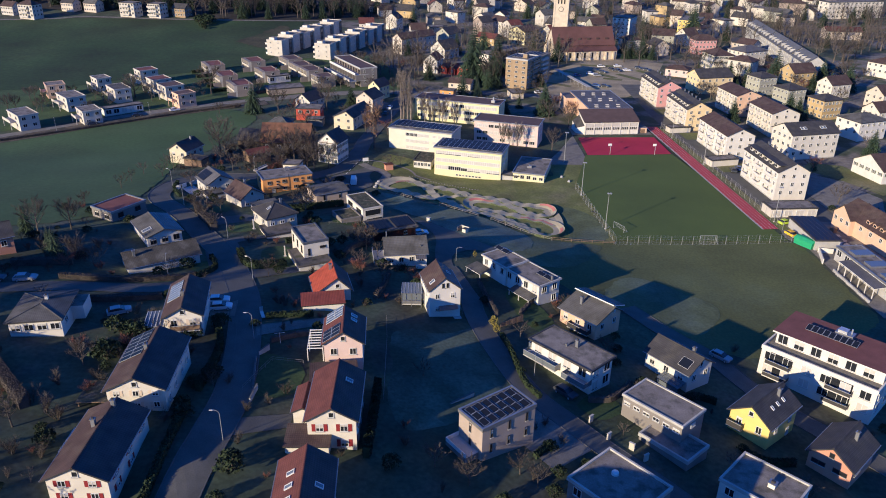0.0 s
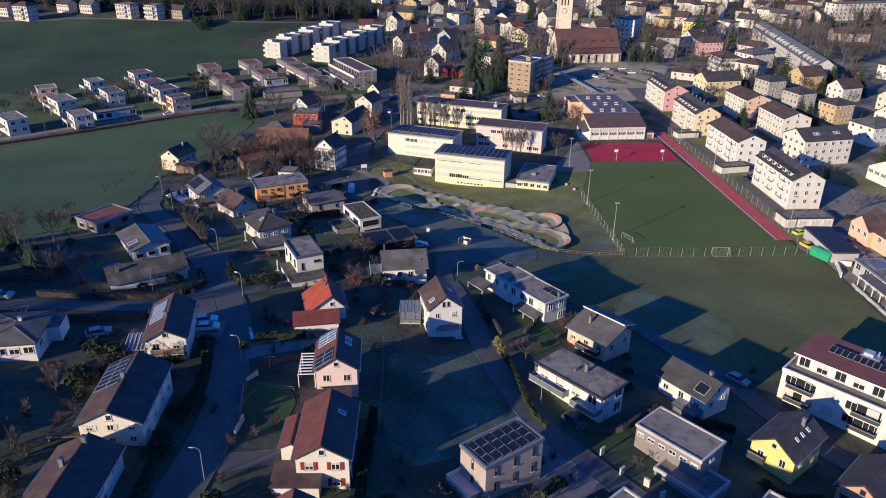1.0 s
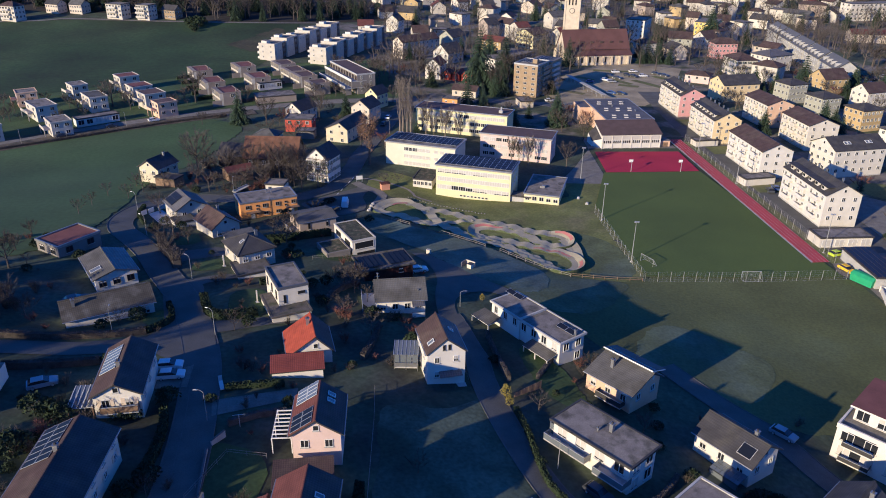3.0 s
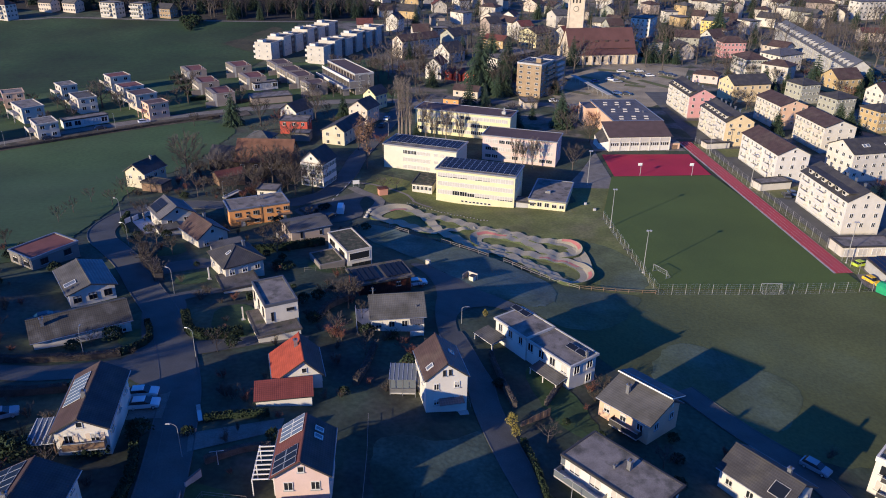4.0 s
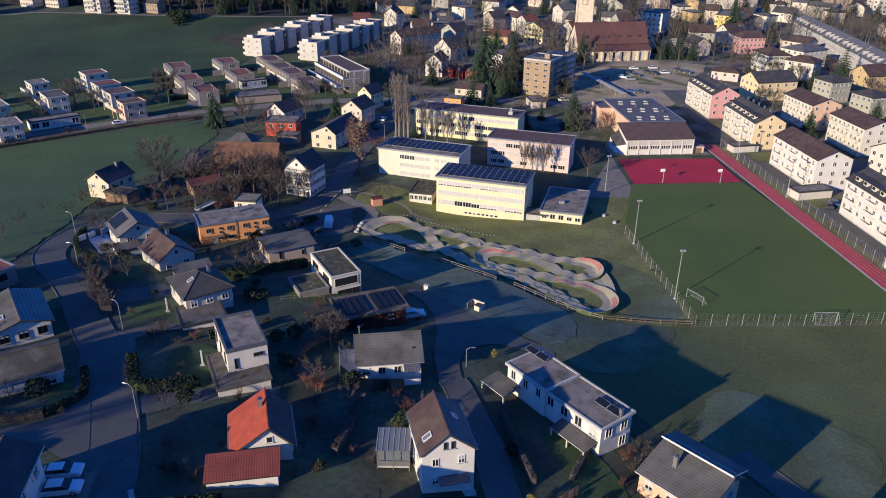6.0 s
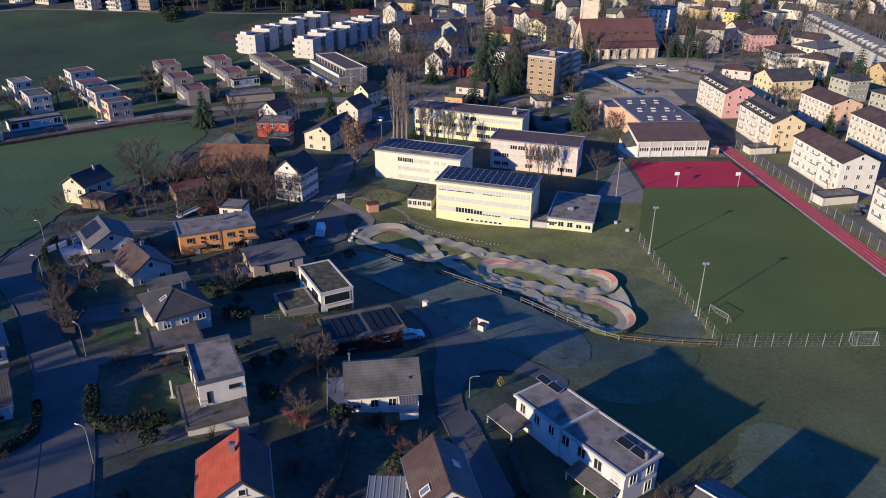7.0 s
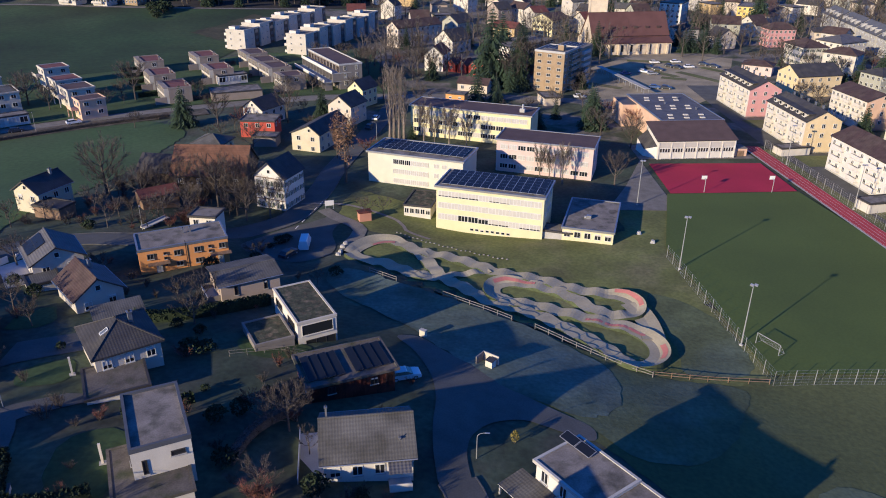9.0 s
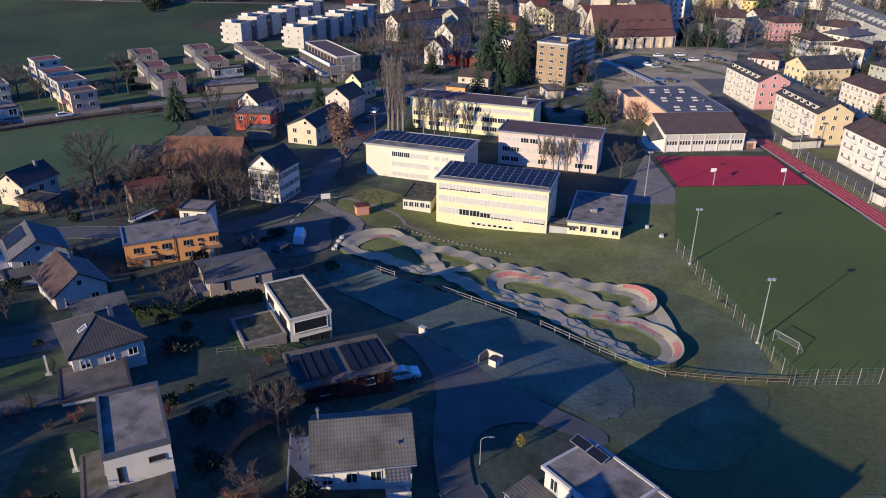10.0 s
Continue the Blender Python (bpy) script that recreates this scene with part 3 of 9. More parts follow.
sheet("drive", [(-46.2, 157.6), (-44.4, 158.4), (-41.6, 161.2), (-36.3, 164.4), (-36.3, 166.0), (-39.5, 165.9), (-44.6, 163.2), (-46.6, 161.0)], ASPHALT, "paved garden path between two plots", "drive", lift=0.09)
sheet("drive", [(-51.0, 171.0), (-49.3, 172.5), (-42.1, 176.4), (-42.8, 180.2), (-45.0, 181.2), (-51.5, 178.0)], ASPHALT, "asphalt parking place behind a garden", "drive", lift=0.09)
sheet("drive", [(-29, 115), (-18, 121), (-18, 124), (-30, 119)], PAVING, "paved garden drive", "drive", lift=0.09)
sheet("drive", [(-28, 85), (-19, 88.5), (-19, 92), (-28, 89.5)], ASPHALT, "paved garden drive", "drive", lift=0.09)
for ring in ([(-29, 96), (-19, 96), (-19, 107), (-28.5, 110)], [(-33, 143), (-28, 145), (-29, 160), (-37, 158)], [(-55.5, 181), (-55.8, 186), (-52, 190.5), (-48.9, 183.2)], [(-46.6, 166.5), (-40, 168.5), (-42, 175), (-47.8, 171.2)], [(-47, 141), (-38, 141), (-44, 150), (-50, 146)], [(21, 128), (30, 122), (26, 138), (18, 146)], [(30, 97), (36, 102), (31, 106), (26, 102)], [(-20, 176), (-10.0, 178.3), (-18.1, 184.3), (-24, 182)]):
    sheet("garden_lawn", ring, LAWN, "small green garden lawn", "lawn", lift=0.06, rough=0.25)

sheet("back_yard", [(124.2, 190), (134, 190), (146, 214), (140, 232), (132, 240), (124.2, 240)], PAVING, "asphalt yard behind the blocks", "yard", lift=0.15, step=6)
sheet("flats_lawn", [(133, 242), (141, 234), (148, 217), (156, 222), (150, 246), (140, 250)], GRASS, "lawn behind the blocks of flats", "lawn", lift=0.15, step=6)
for y0 in (239, 277, 314):
    sheet("flats_lawn", [(104.5, y0), (121, y0 + 1), (121, y0 + 10), (104.2, y0 + 9)], GRASS, "lawn between two blocks of flats", "lawn", lift=0.19, step=6)
sheet("junction", [(-31.7, 221.3), (-33.7, 226.7), (-27.2, 235.2), (-20.7, 239.6), (-16.5, 244.0), (-13.6, 242.1), (-16.8, 234.7), (-14.5, 227.0), (-15.5, 222.4), (-22.1, 218.5)], ASPHALT, "asphalt junction beside the pump track", "road", lift=0.115, rough=0.0)
sheet("junction", [(-43, 132.4), (-39.5, 130), (-36, 127), (-33.6, 133), (-36, 139), (-40, 143), (-41.5, 139.5), (-44, 137.6)], ASPHALT, "asphalt road junction", "road", lift=0.125, rough=0.0)

# ---- buildings ----
window_meshes = {}
FOOT = []


def grid_frame(s, xs, zs, solid, y0, y1, mat):
    """A flat lattice in the x-z plane, one connected piece: solid(i, j) tells which cells are filled."""
    nx, nz = len(xs), len(zs)
    i0 = len(s.v)
    for y in (y0, y1):
        s.v += [(x, y, z) for z in zs for x in xs]
    k = s.slot(mat)

    def v(i, j, back):
        return i0 + back * nx * nz + j * nx + i

    def cell(i, j):
        return 0 <= i < nx - 1 and 0 <= j < nz - 1 and solid(i, j)

    for j in range(nz - 1):
        for i in range(nx - 1):
            if not solid(i, j):
                continue
            faces = [(v(i, j, 0), v(i + 1, j, 0), v(i + 1, j + 1, 0), v(i, j + 1, 0))]
            for di, dj, p, q in ((-1, 0, (i, j + 1), (i, j)), (1, 0, (i + 1, j), (i + 1, j + 1)), (0, -1, (i, j), (i + 1, j)), (0, 1, (i + 1, j + 1), (i, j + 1))):
                if not cell(i + di, j + dj):
                    faces.append((v(*q, 0), v(*p, 0), v(*p, 1), v(*q, 1)))
            s.f += faces
            s.m += [k] * len(faces)


def window_mesh(w, h, frame, far, blind, bars):
    """Parts of a casement facing -y, its back at y = 0: frame, pane, blind and sill."""
    key = (w, h, frame.name, far, blind, bars)
    if key in window_meshes:
        return window_meshes[key]
    t, d = 0.07, 0.10
    s = Shape()
    xs = [-w / 2, -w / 2 + t]
    for i in range(1, bars):
        x = -w / 2 + w * i / bars
        xs += [x - 0.035, x + 0.035]
    xs += [w / 2 - t, w / 2]
    grid_frame(s, xs, [-h / 2, -h / 2 + t, h / 2 - t, h / 2], lambda i, j: j != 1 or i % 2 == 0, -d, 0.0, frame)
    out = [("", s.mesh("window"))]
    cover = h * blind
    if far == 2:
        s.box(-w / 2 + t, w / 2 - t, -0.035, 0.0, -h / 2 + t, h / 2 - t, BLIND if blind >= 0.6 else PANE)
        window_meshes[key] = [("", s.mesh("window"))]
        return window_meshes[key]
    if blind < 1:
        p = Shape()
        p.box(-w / 2 + t, w / 2 - t, -0.035, 0.0, -h / 2 + t, h / 2 - t - cover, PANE)
        out.append(("pane", p.mesh("pane")))
    if blind > 0:
        p = Shape()
        p.box(-w / 2 + t, w / 2 - t, -0.07, 0.0, h / 2 - t - min(cover, h - 2 * t), h / 2 - t, BLIND)
        out.append(("blind", p.mesh("blind")))
    if not far:
        p = Shape()
        p.box(-w / 2 - 0.08, w / 2 + 0.08, -d - 0.10, 0.02, -h / 2 - 0.08, -h / 2 - 0.005, CONCRETE)
        out.append(("sill", p.mesh("sill")))
    window_meshes[key] = out
    return out


def window(parent, x, y, z, face, w, h, frame=FRAME, far=False, blind=0.0, bars=2, shutter=None, name="window"):
    """A window on the wall that faces face degrees (0: front, -y; 90: right, +x; 180: back; 270: left)."""
    pieces = window_mesh(w, h, frame, far, blind, bars)
    ob = part(name, pieces[0][1], parent, at=pose(x, y, z, 0, 0, face))
    for piece, me in pieces[1:]:
        part(piece, me, ob)
    if shutter:
        key = ("shutter", w, h, shutter.name)
        if key not in window_meshes:
            s = Shape()
            s.box(-w / 4, w / 4, -0.06, 0.0, -h / 2, h / 2, shutter)
            window_meshes[key] = s.mesh("shutter")
        for k in (-1, 1):
            part("shutter", window_meshes[key], ob, at=pose(k * w * 0.77, 0, 0))
    return ob


def roof_flat(e, L, W, z, over, mat, trim, lip):
    s = Shape()
    s.box(-L / 2, L / 2, -W / 2, W / 2, z - 0.28, z - 0.05, trim, mat)
    part("roof", s, e)
    k = Shape()
    t = 0.28
    for x0, x1, y0, y1 in ((-L / 2 - 0.03, L / 2 + 0.03, -W / 2 - 0.03, -W / 2 + t), (-L / 2 - 0.03, L / 2 + 0.03, W / 2 - t, W / 2 + 0.03), (-L / 2 - 0.03, -L / 2 + t, -W / 2 + t, W / 2 - t), (L / 2 - t, L / 2 + 0.03, -W / 2 + t, W / 2 - t)):
        k.box(x0, x1, y0, y1, z - 0.32, z + lip, trim)
    part("parapet", k, e)


def roof_gable(e, L, W, z, rise, along, mats, trim, shift=0.0, far=False):
    """Two slopes; along: the axis of the ridge; mats: materials of the slope to -axis and +axis side; shift moves the ridge."""
    th = 0.22
    for k, mat in ((-1, mats[0]), (1, mats[1])):
        s = Shape()
        if along == "x":
            q = [(-L / 2, k * W / 2, z), (L / 2, k * W / 2, z), (L / 2, shift, z + rise), (-L / 2, shift, z + rise)]
        else:
            q = [(k * L / 2, W / 2, z), (k * L / 2, -W / 2, z), (shift, -W / 2, z + rise), (shift, W / 2, z + rise)]
        if k > 0:
            q.reverse()
        s.slab(q, th, mat, trim)
        slope = part("roof_slope", s, e)
        if far == 2:
            continue
        g = Shape()
        if along == "x":
            g.tube((-L / 2, k * (W / 2 + 0.06), z - 0.1), (L / 2, k * (W / 2 + 0.06), z - 0.1), 0.08, 0.08, SHEET)
        else:
            g.tube((k * (L / 2 + 0.06), -W / 2, z - 0.1), (k * (L / 2 + 0.06), W / 2, z - 0.1), 0.08, 0.08, SHEET)
        part("gutter", g, slope)
    if far == 2:
        return
    r = Shape()
    a, b = ((-L / 2, shift, z + rise + 0.02), (L / 2, shift, z + rise + 0.02)) if along == "x" else ((shift, -W / 2, z + rise + 0.02), (shift, W / 2, z + rise + 0.02))
    r.tube(a, b, 0.13, 0.13, mats[0])
    part("ridge_cap", r, e)


def roof_hip(e, L, W, z, rise, mat, trim, flat=0.0):
    s = Shape()
    d = min(L, W) / 2 * (1 - flat)
    hx, hy = L / 2 - d, W / 2 - d
    a = [(-L / 2, -W / 2, z), (L / 2, -W / 2, z), (L / 2, W / 2, z), (-L / 2, W / 2, z)]
    b = [(-hx, -hy, z + rise), (hx, -hy, z + rise), (hx, hy, z + rise), (-hx, hy, z + rise)]
    s.hull([(x, y, zz - 0.25) for x, y, zz in a], a, trim)
    for i in range(4):
        j = (i + 1) % 4
        s.poly([a[i], a[j], b[j], b[i]], mat)
    s.poly(b, mat)
    roof = part("roof", s, e)
    c = Shape()
    for i in range(4):
        c.tube(a[i], b[i], 0.12, 0.12, mat, 5)
    part("hip_cap", c, roof)


def chimney(e, x, y, z0, z1, mat=SHEET, r=0.26):
    s = Shape()
    s.box(x - r, x + r, y - r, y + r, z0, z1, mat)
    s.box(x - r - 0.08, x + r + 0.08, y - r - 0.08, y + r + 0.08, z1, z1 + 0.12, SHEET)
    s.box(x - r * 0.5, x + r * 0.5, y - r * 0.5, y + r * 0.5, z1 + 0.12, z1 + 0.35, DARKTRIM)
    part("chimney", s, e)


def slope_frame(L, W, z, rise, along, side, u, v, shift=0.0):
    """The pose of a patch on a slope: u along the ridge in metres from the middle, v metres up from the eave; its z stands off the slope."""
    if along == "x":
        run = W / 2 + side * (-shift)
        ang = math.degrees(math.atan2(rise, run))
        base = pose(u, side * W / 2, z, 0, 0, 0 if side < 0 else 180)
    else:
        run = L / 2 + side * (-shift)
        ang = math.degrees(math.atan2(rise, run))
        base = pose(side * L / 2, u, z, 0, 0, 90 if side > 0 else -90)
    return base @ pose(0, 0, 0, ang, 0, 0) @ pose(0, v, 0.04)


panel_meshes = {}


def panel_mesh(w, h, frame=ALU, mat=PV, thick=0.06):
    key = (w, h, frame.name, mat.name)
    if key not in panel_meshes:
        s = Shape()
        s.box(-w / 2, w / 2, -h / 2, h / 2, 0, thick, frame)
        s.box(-w / 2 + 0.04, w / 2 - 0.04, -h / 2 + 0.04, h / 2 - 0.04, thick, thick + 0.006, mat)
        panel_meshes[key] = s.mesh("solar_panel")
    return panel_meshes[key]


def panels(e, m, nx, ny, w=1.0, h=1.65, gap=0.05, tilt=0.0, row_gap=0.0, name="solar_panel", frame=ALU, mat=PV):
    """A field of panels, nx by ny, centred on the pose m in the thing's own space."""
    me = panel_mesh(w, h, frame, mat)
    for i in range(nx):
        for j in range(ny):
            x = (i - (nx - 1) / 2) * (w + gap)
            y = (j - (ny - 1) / 2) * (h + gap + row_gap)
            part(name, me, e, at=m @ pose(x, y, 0.04 + h / 2 * math.sin(radians(abs(tilt))), tilt))


def roof_window(e, m, w=0.8, h=1.2):
    key = ("roof_window", w, h)
    if key not in window_meshes:
        s = Shape()
        for x0, x1, y0, y1 in ((-w / 2, w / 2, -h / 2, -h / 2 + 0.1), (-w / 2, w / 2, h / 2 - 0.1, h / 2), (-w / 2, -w / 2 + 0.1, -h / 2 + 0.1, h / 2 - 0.1), (w / 2 - 0.1, w / 2, -h / 2 + 0.1, h / 2 - 0.1)):
            s.box(x0, x1, y0, y1, -0.02, 0.12, FRAME)
        s.box(-w / 2 + 0.1, w / 2 - 0.1, -h / 2 + 0.1, h / 2 - 0.1, -0.02, 0.08, GREENHOUSE)
        window_meshes[key] = s.mesh("roof_window")
    part("roof_window", window_meshes[key], e, at=m)


def balcony(e, x, y, z, face, w, d, rail=None, slab=CONCRETE, posts=False, high=1.0):
    """A slab that stands out of the wall that faces face, with a railing."""
    rail = rail or WHITEMETAL
    s = Shape()
    s.box(-w / 2, w / 2, -d, 0, -0.18, 0, slab)
    b = part("balcony", s, e, at=pose(x, y, z, 0, 0, face))
    r = Shape()
    r.box(-w / 2, w / 2, -d, -d + 0.05, 0.05, high, rail)
    r.box(-w / 2, -w / 2 + 0.05, -d + 0.05, 0, 0.05, high, rail)
    r.box(w / 2 - 0.05, w / 2, -d + 0.05, 0, 0.05, high, rail)
    r.box(-w / 2 - 0.03, w / 2 + 0.03, -d - 0.03, -d + 0.08, high, high + 0.06, ALU)
    part("railing", r, b)
    return b


def house(name, label, cx, cy, L, W, rot, eave, roof="gable", ridge="x", rise=2.2, over=0.45, wall=WHITE, tile=TILE_DARK, tile2=None, trim=DARKTRIM,
          f=0, r=0, b=0, l=0, rows=2, floor=2.7, win=(1.1, 1.25), frame=FRAME, shutter=None, far=False, blind=0.25, bars=2, stack=None, gable_win=True, lip=0.12,
          base=None, shift=0.0, plinth=None, category="house", group="", flat=0.0, first=1.35, stack_mat=SHEET, skip=(), top_off=0.0):
    """A building given by the outline of its roof. f, r, b, l: columns of windows on the front (-y), right, back and left walls."""
    gs = [terrain(*(Matrix.Rotation(radians(rot), 2) @ Vector((i * L / 2, j * W / 2)) + Vector((cx, cy)))) for i in (-1, 0, 1) for j in (-1, 0, 1)]
    g0 = (min(gs) if base is None else base) - 0.4
    e = thing(name, cx, cy, g0, rot, label, category, group)
    FOOT.append((cx, cy, L, W, radians(rot)))
    z = eave - g0
    wx, wy = L / 2 - over, W / 2 - over
    s = Shape()
    if roof in ("flat", "hip"):
        s.box(-wx, wx, -wy, wy, 0, z - 0.25, wall)
    else:
        k = 0.12
        zl = z - 0.02
        if roof == "pent":
            low = z + rise * (over / W)
            high = z + rise * (1 - over / W)
            s.hull([(-wx, -wy, 0), (wx, -wy, 0), (wx, wy, 0), (-wx, wy, 0)], [(-wx, -wy, low - 0.25), (wx, -wy, low - 0.25), (wx, wy, high - 0.25), (-wx, wy, high - 0.25)], wall)
        else:
            half, inner = (W / 2, wy) if ridge == "x" else (L / 2, wx)
            ends = []
            for side in (-1, 1):
                run = half - side * shift
                ends.append(z - 0.24 + rise * over / run)
            top = z + rise - 0.24
            if ridge == "x":
                ring = [(-inner, 0), (inner, 0), (inner, ends[1]), (shift, top), (-inner, ends[0])]
                s.hull([(wx, y, zz) for y, zz in ring], [(-wx, y, zz) for y, zz in ring], wall)
            else:
                ring = [(-inner, 0), (inner, 0), (inner, ends[1]), (shift, top), (-inner, ends[0])]
                s.hull([(x, -wy, zz) for x, zz in ring], [(x, wy, zz) for x, zz in ring], wall)
    if plinth:
        s.box(-wx - 0.03, wx + 0.03, -wy - 0.03, wy + 0.03, 0, plinth + max(gs) - g0, CONCRETE)
    part("wall", s, e)
    if roof == "flat":
        roof_flat(e, L, W, z, over, tile, trim, lip)
    elif roof == "hip":
        roof_hip(e, L, W, z, rise, tile, trim, flat)
    elif roof == "pent":
        p = Shape()
        p.slab([(-L / 2, -W / 2, z), (L / 2, -W / 2, z), (L / 2, W / 2, z + rise), (-L / 2, W / 2, z + rise)], 0.22, tile, trim)
        part("roof", p, e)
    else:
        roof_gable(e, L, W, z, rise, ridge, (tile, tile2 or tile), trim, shift, far)
    rng = random.Random(name + str(round(cx)))
    for count, face, span, dist in ((f, 0, 2 * wx, wy), (r, 90, 2 * wy, wx), (b, 180, 2 * wx, wy), (l, 270, 2 * wy, wx)):
        for i in range(count):
            for row in range(rows):
                if (face, i, row) in skip:
                    continue
                u = (i + 0.5) / count * span - span / 2
                a = radians(face)
                x, y = u * math.cos(a) + dist * math.sin(a), u * math.sin(a) - dist * math.cos(a)
                zz = z - top_off - first - row * floor
                # Far houses get no windows on walls turned away from the camera.
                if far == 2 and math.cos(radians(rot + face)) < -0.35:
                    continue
                w2 = Matrix.Rotation(radians(rot), 2) @ Vector((x, y)) + Vector((cx, cy))
                if zz - win[1] / 2 < terrain(*w2) - g0 + 0.25:
                    continue
                window(e, x, y, zz, face, win[0], win[1], frame, far, rng.choice((0, 0, blind, blind * 2)) if blind else 0.0, bars, shutter)
    if gable_win and roof == "gable" and rise > 1.6:
        sides = ((90, wx), (270, wx)) if ridge == "x" else ((0, wy), (180, wy))
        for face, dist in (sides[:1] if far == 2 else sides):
            a = radians(face)
            gx, gy = (0 if ridge == "x" else shift), (shift if ridge == "x" else 0)
            x = gx + dist * math.sin(a)
            y = gy - dist * math.cos(a)
            window(e, x, y, z + rise * 0.38, face, 0.8, 0.9, frame, far, 0.0, 1)
    if stack:
        chimney(e, stack[0], stack[1], z, z + rise + 0.6 if roof != "flat" else z + 1.1, stack_mat)
    e["eave"] = z
    return e

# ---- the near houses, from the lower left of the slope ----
# Right slope in anthracite: the shade on its brown tiles put into colour.
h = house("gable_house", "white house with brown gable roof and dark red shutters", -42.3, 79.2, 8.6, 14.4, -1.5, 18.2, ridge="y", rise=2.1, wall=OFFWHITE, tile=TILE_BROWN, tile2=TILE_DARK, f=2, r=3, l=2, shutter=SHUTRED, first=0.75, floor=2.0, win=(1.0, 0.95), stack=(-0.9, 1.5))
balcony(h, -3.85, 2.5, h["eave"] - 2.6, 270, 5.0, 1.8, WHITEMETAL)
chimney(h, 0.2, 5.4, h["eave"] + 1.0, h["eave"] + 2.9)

# tile2 again darkens the slope away from the sun, as painted shade.
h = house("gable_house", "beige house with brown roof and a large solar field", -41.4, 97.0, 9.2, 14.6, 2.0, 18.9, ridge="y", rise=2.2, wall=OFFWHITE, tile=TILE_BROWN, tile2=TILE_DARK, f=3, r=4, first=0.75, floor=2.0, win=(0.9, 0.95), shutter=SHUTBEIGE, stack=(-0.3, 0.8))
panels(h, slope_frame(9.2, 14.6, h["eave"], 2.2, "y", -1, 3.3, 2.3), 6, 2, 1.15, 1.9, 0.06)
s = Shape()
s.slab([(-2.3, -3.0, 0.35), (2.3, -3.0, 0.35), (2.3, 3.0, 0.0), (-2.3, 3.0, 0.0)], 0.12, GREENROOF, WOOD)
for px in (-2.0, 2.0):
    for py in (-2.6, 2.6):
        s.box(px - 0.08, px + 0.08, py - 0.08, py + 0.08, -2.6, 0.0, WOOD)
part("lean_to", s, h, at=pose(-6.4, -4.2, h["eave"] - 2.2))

# The eastern slope's shade is painted by the darker second tile.
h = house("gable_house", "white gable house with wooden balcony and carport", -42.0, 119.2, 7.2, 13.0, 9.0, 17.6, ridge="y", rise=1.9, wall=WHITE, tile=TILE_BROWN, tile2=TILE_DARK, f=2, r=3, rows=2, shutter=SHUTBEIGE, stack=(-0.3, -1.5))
balcony(h, 0.3, -6.05, h["eave"] - 2.4, 0, 5.0, 1.1, WOOD)
panels(h, slope_frame(7.2, 13.0, h["eave"], 1.9, "y", -1, 1.5, 1.9), 7, 1, 0.85, 2.6, 0.05, frame=WHITEMETAL, mat=GREENHOUSE, name="roof_glazing")
s = Shape()
s.slab([(-1.7, -2.6, 0.0), (1.7, -2.6, 0.0), (1.7, 2.6, 0.25), (-1.7, 2.6, 0.25)], 0.1, GREENHOUSE, WHITEMETAL)
c = part("carport_roof", s, h, at=pose(-5.0, -3.6, h["eave"] - 1.6))
for i in range(6):
    s = Shape()
    s.box(-0.04, 0.04, -2.65, 2.65, 0.1, 0.28, WHITEMETAL)
    part("glazing_bar", s, c, at=pose(-1.66 + i * 0.66, 0, 0))
for px in (-1.6, 1.6):
    for py in (-2.5, 2.5):
        s = Shape()
        s.box(-0.07, 0.07, -0.07, 0.07, -2.5, 0.1, WOOD)
        part("post", s, c, at=pose(px, py, 0))

h = house("bungalow", "low white bungalow with shallow grey hipped roof", -65.2, 114.5, 9.2, 10.8, 8.0, 19.0, roof="hip", rise=0.9, wall=WHITE, tile=TILE_GREY, f=4, r=2, rows=1, win=(1.5, 1.2), stack=(0.5, 1.0), stack_mat=WHITE)
s = Shape()
s.box(-1.6, 1.6, -2.2, 2.2, -2.6, 0, WHITE, GRAVEL)
part("annex", s, h, at=pose(4.6, 3.0, h["eave"] - 0.9))

# Red tiles where the sun falls, shade painted dark on the other slope.
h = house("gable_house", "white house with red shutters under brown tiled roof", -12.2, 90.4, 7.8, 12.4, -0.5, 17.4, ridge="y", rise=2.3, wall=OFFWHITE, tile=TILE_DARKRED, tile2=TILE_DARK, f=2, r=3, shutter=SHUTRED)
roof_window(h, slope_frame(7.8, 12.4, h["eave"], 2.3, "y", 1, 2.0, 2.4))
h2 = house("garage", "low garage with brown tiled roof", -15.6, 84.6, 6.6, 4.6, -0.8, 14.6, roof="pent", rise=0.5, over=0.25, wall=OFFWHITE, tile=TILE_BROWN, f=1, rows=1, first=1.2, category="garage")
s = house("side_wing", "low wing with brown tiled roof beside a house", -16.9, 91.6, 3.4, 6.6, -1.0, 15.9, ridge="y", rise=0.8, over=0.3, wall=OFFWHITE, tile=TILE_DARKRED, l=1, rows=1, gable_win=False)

# Away from the sun the red roof is painted dark for shade.
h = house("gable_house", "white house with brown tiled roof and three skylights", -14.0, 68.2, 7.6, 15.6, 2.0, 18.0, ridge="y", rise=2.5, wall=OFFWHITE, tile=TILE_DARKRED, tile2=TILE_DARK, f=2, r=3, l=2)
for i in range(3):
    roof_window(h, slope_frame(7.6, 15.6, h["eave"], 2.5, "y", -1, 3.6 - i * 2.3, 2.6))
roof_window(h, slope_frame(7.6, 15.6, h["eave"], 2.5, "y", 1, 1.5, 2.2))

# The dark slope is red tile with its shade put into the colour.
h = house("gable_house", "pink house with red roof, one slope shade-dark, and glazed pergola", -12.8, 110.2, 7.3, 9.0, 2.5, 16.4, ridge="y", rise=2.4, wall=PINK, tile=TILE_DARKRED, tile2=TILE_DARK, f=2, r=2, rows=1, first=1.6)
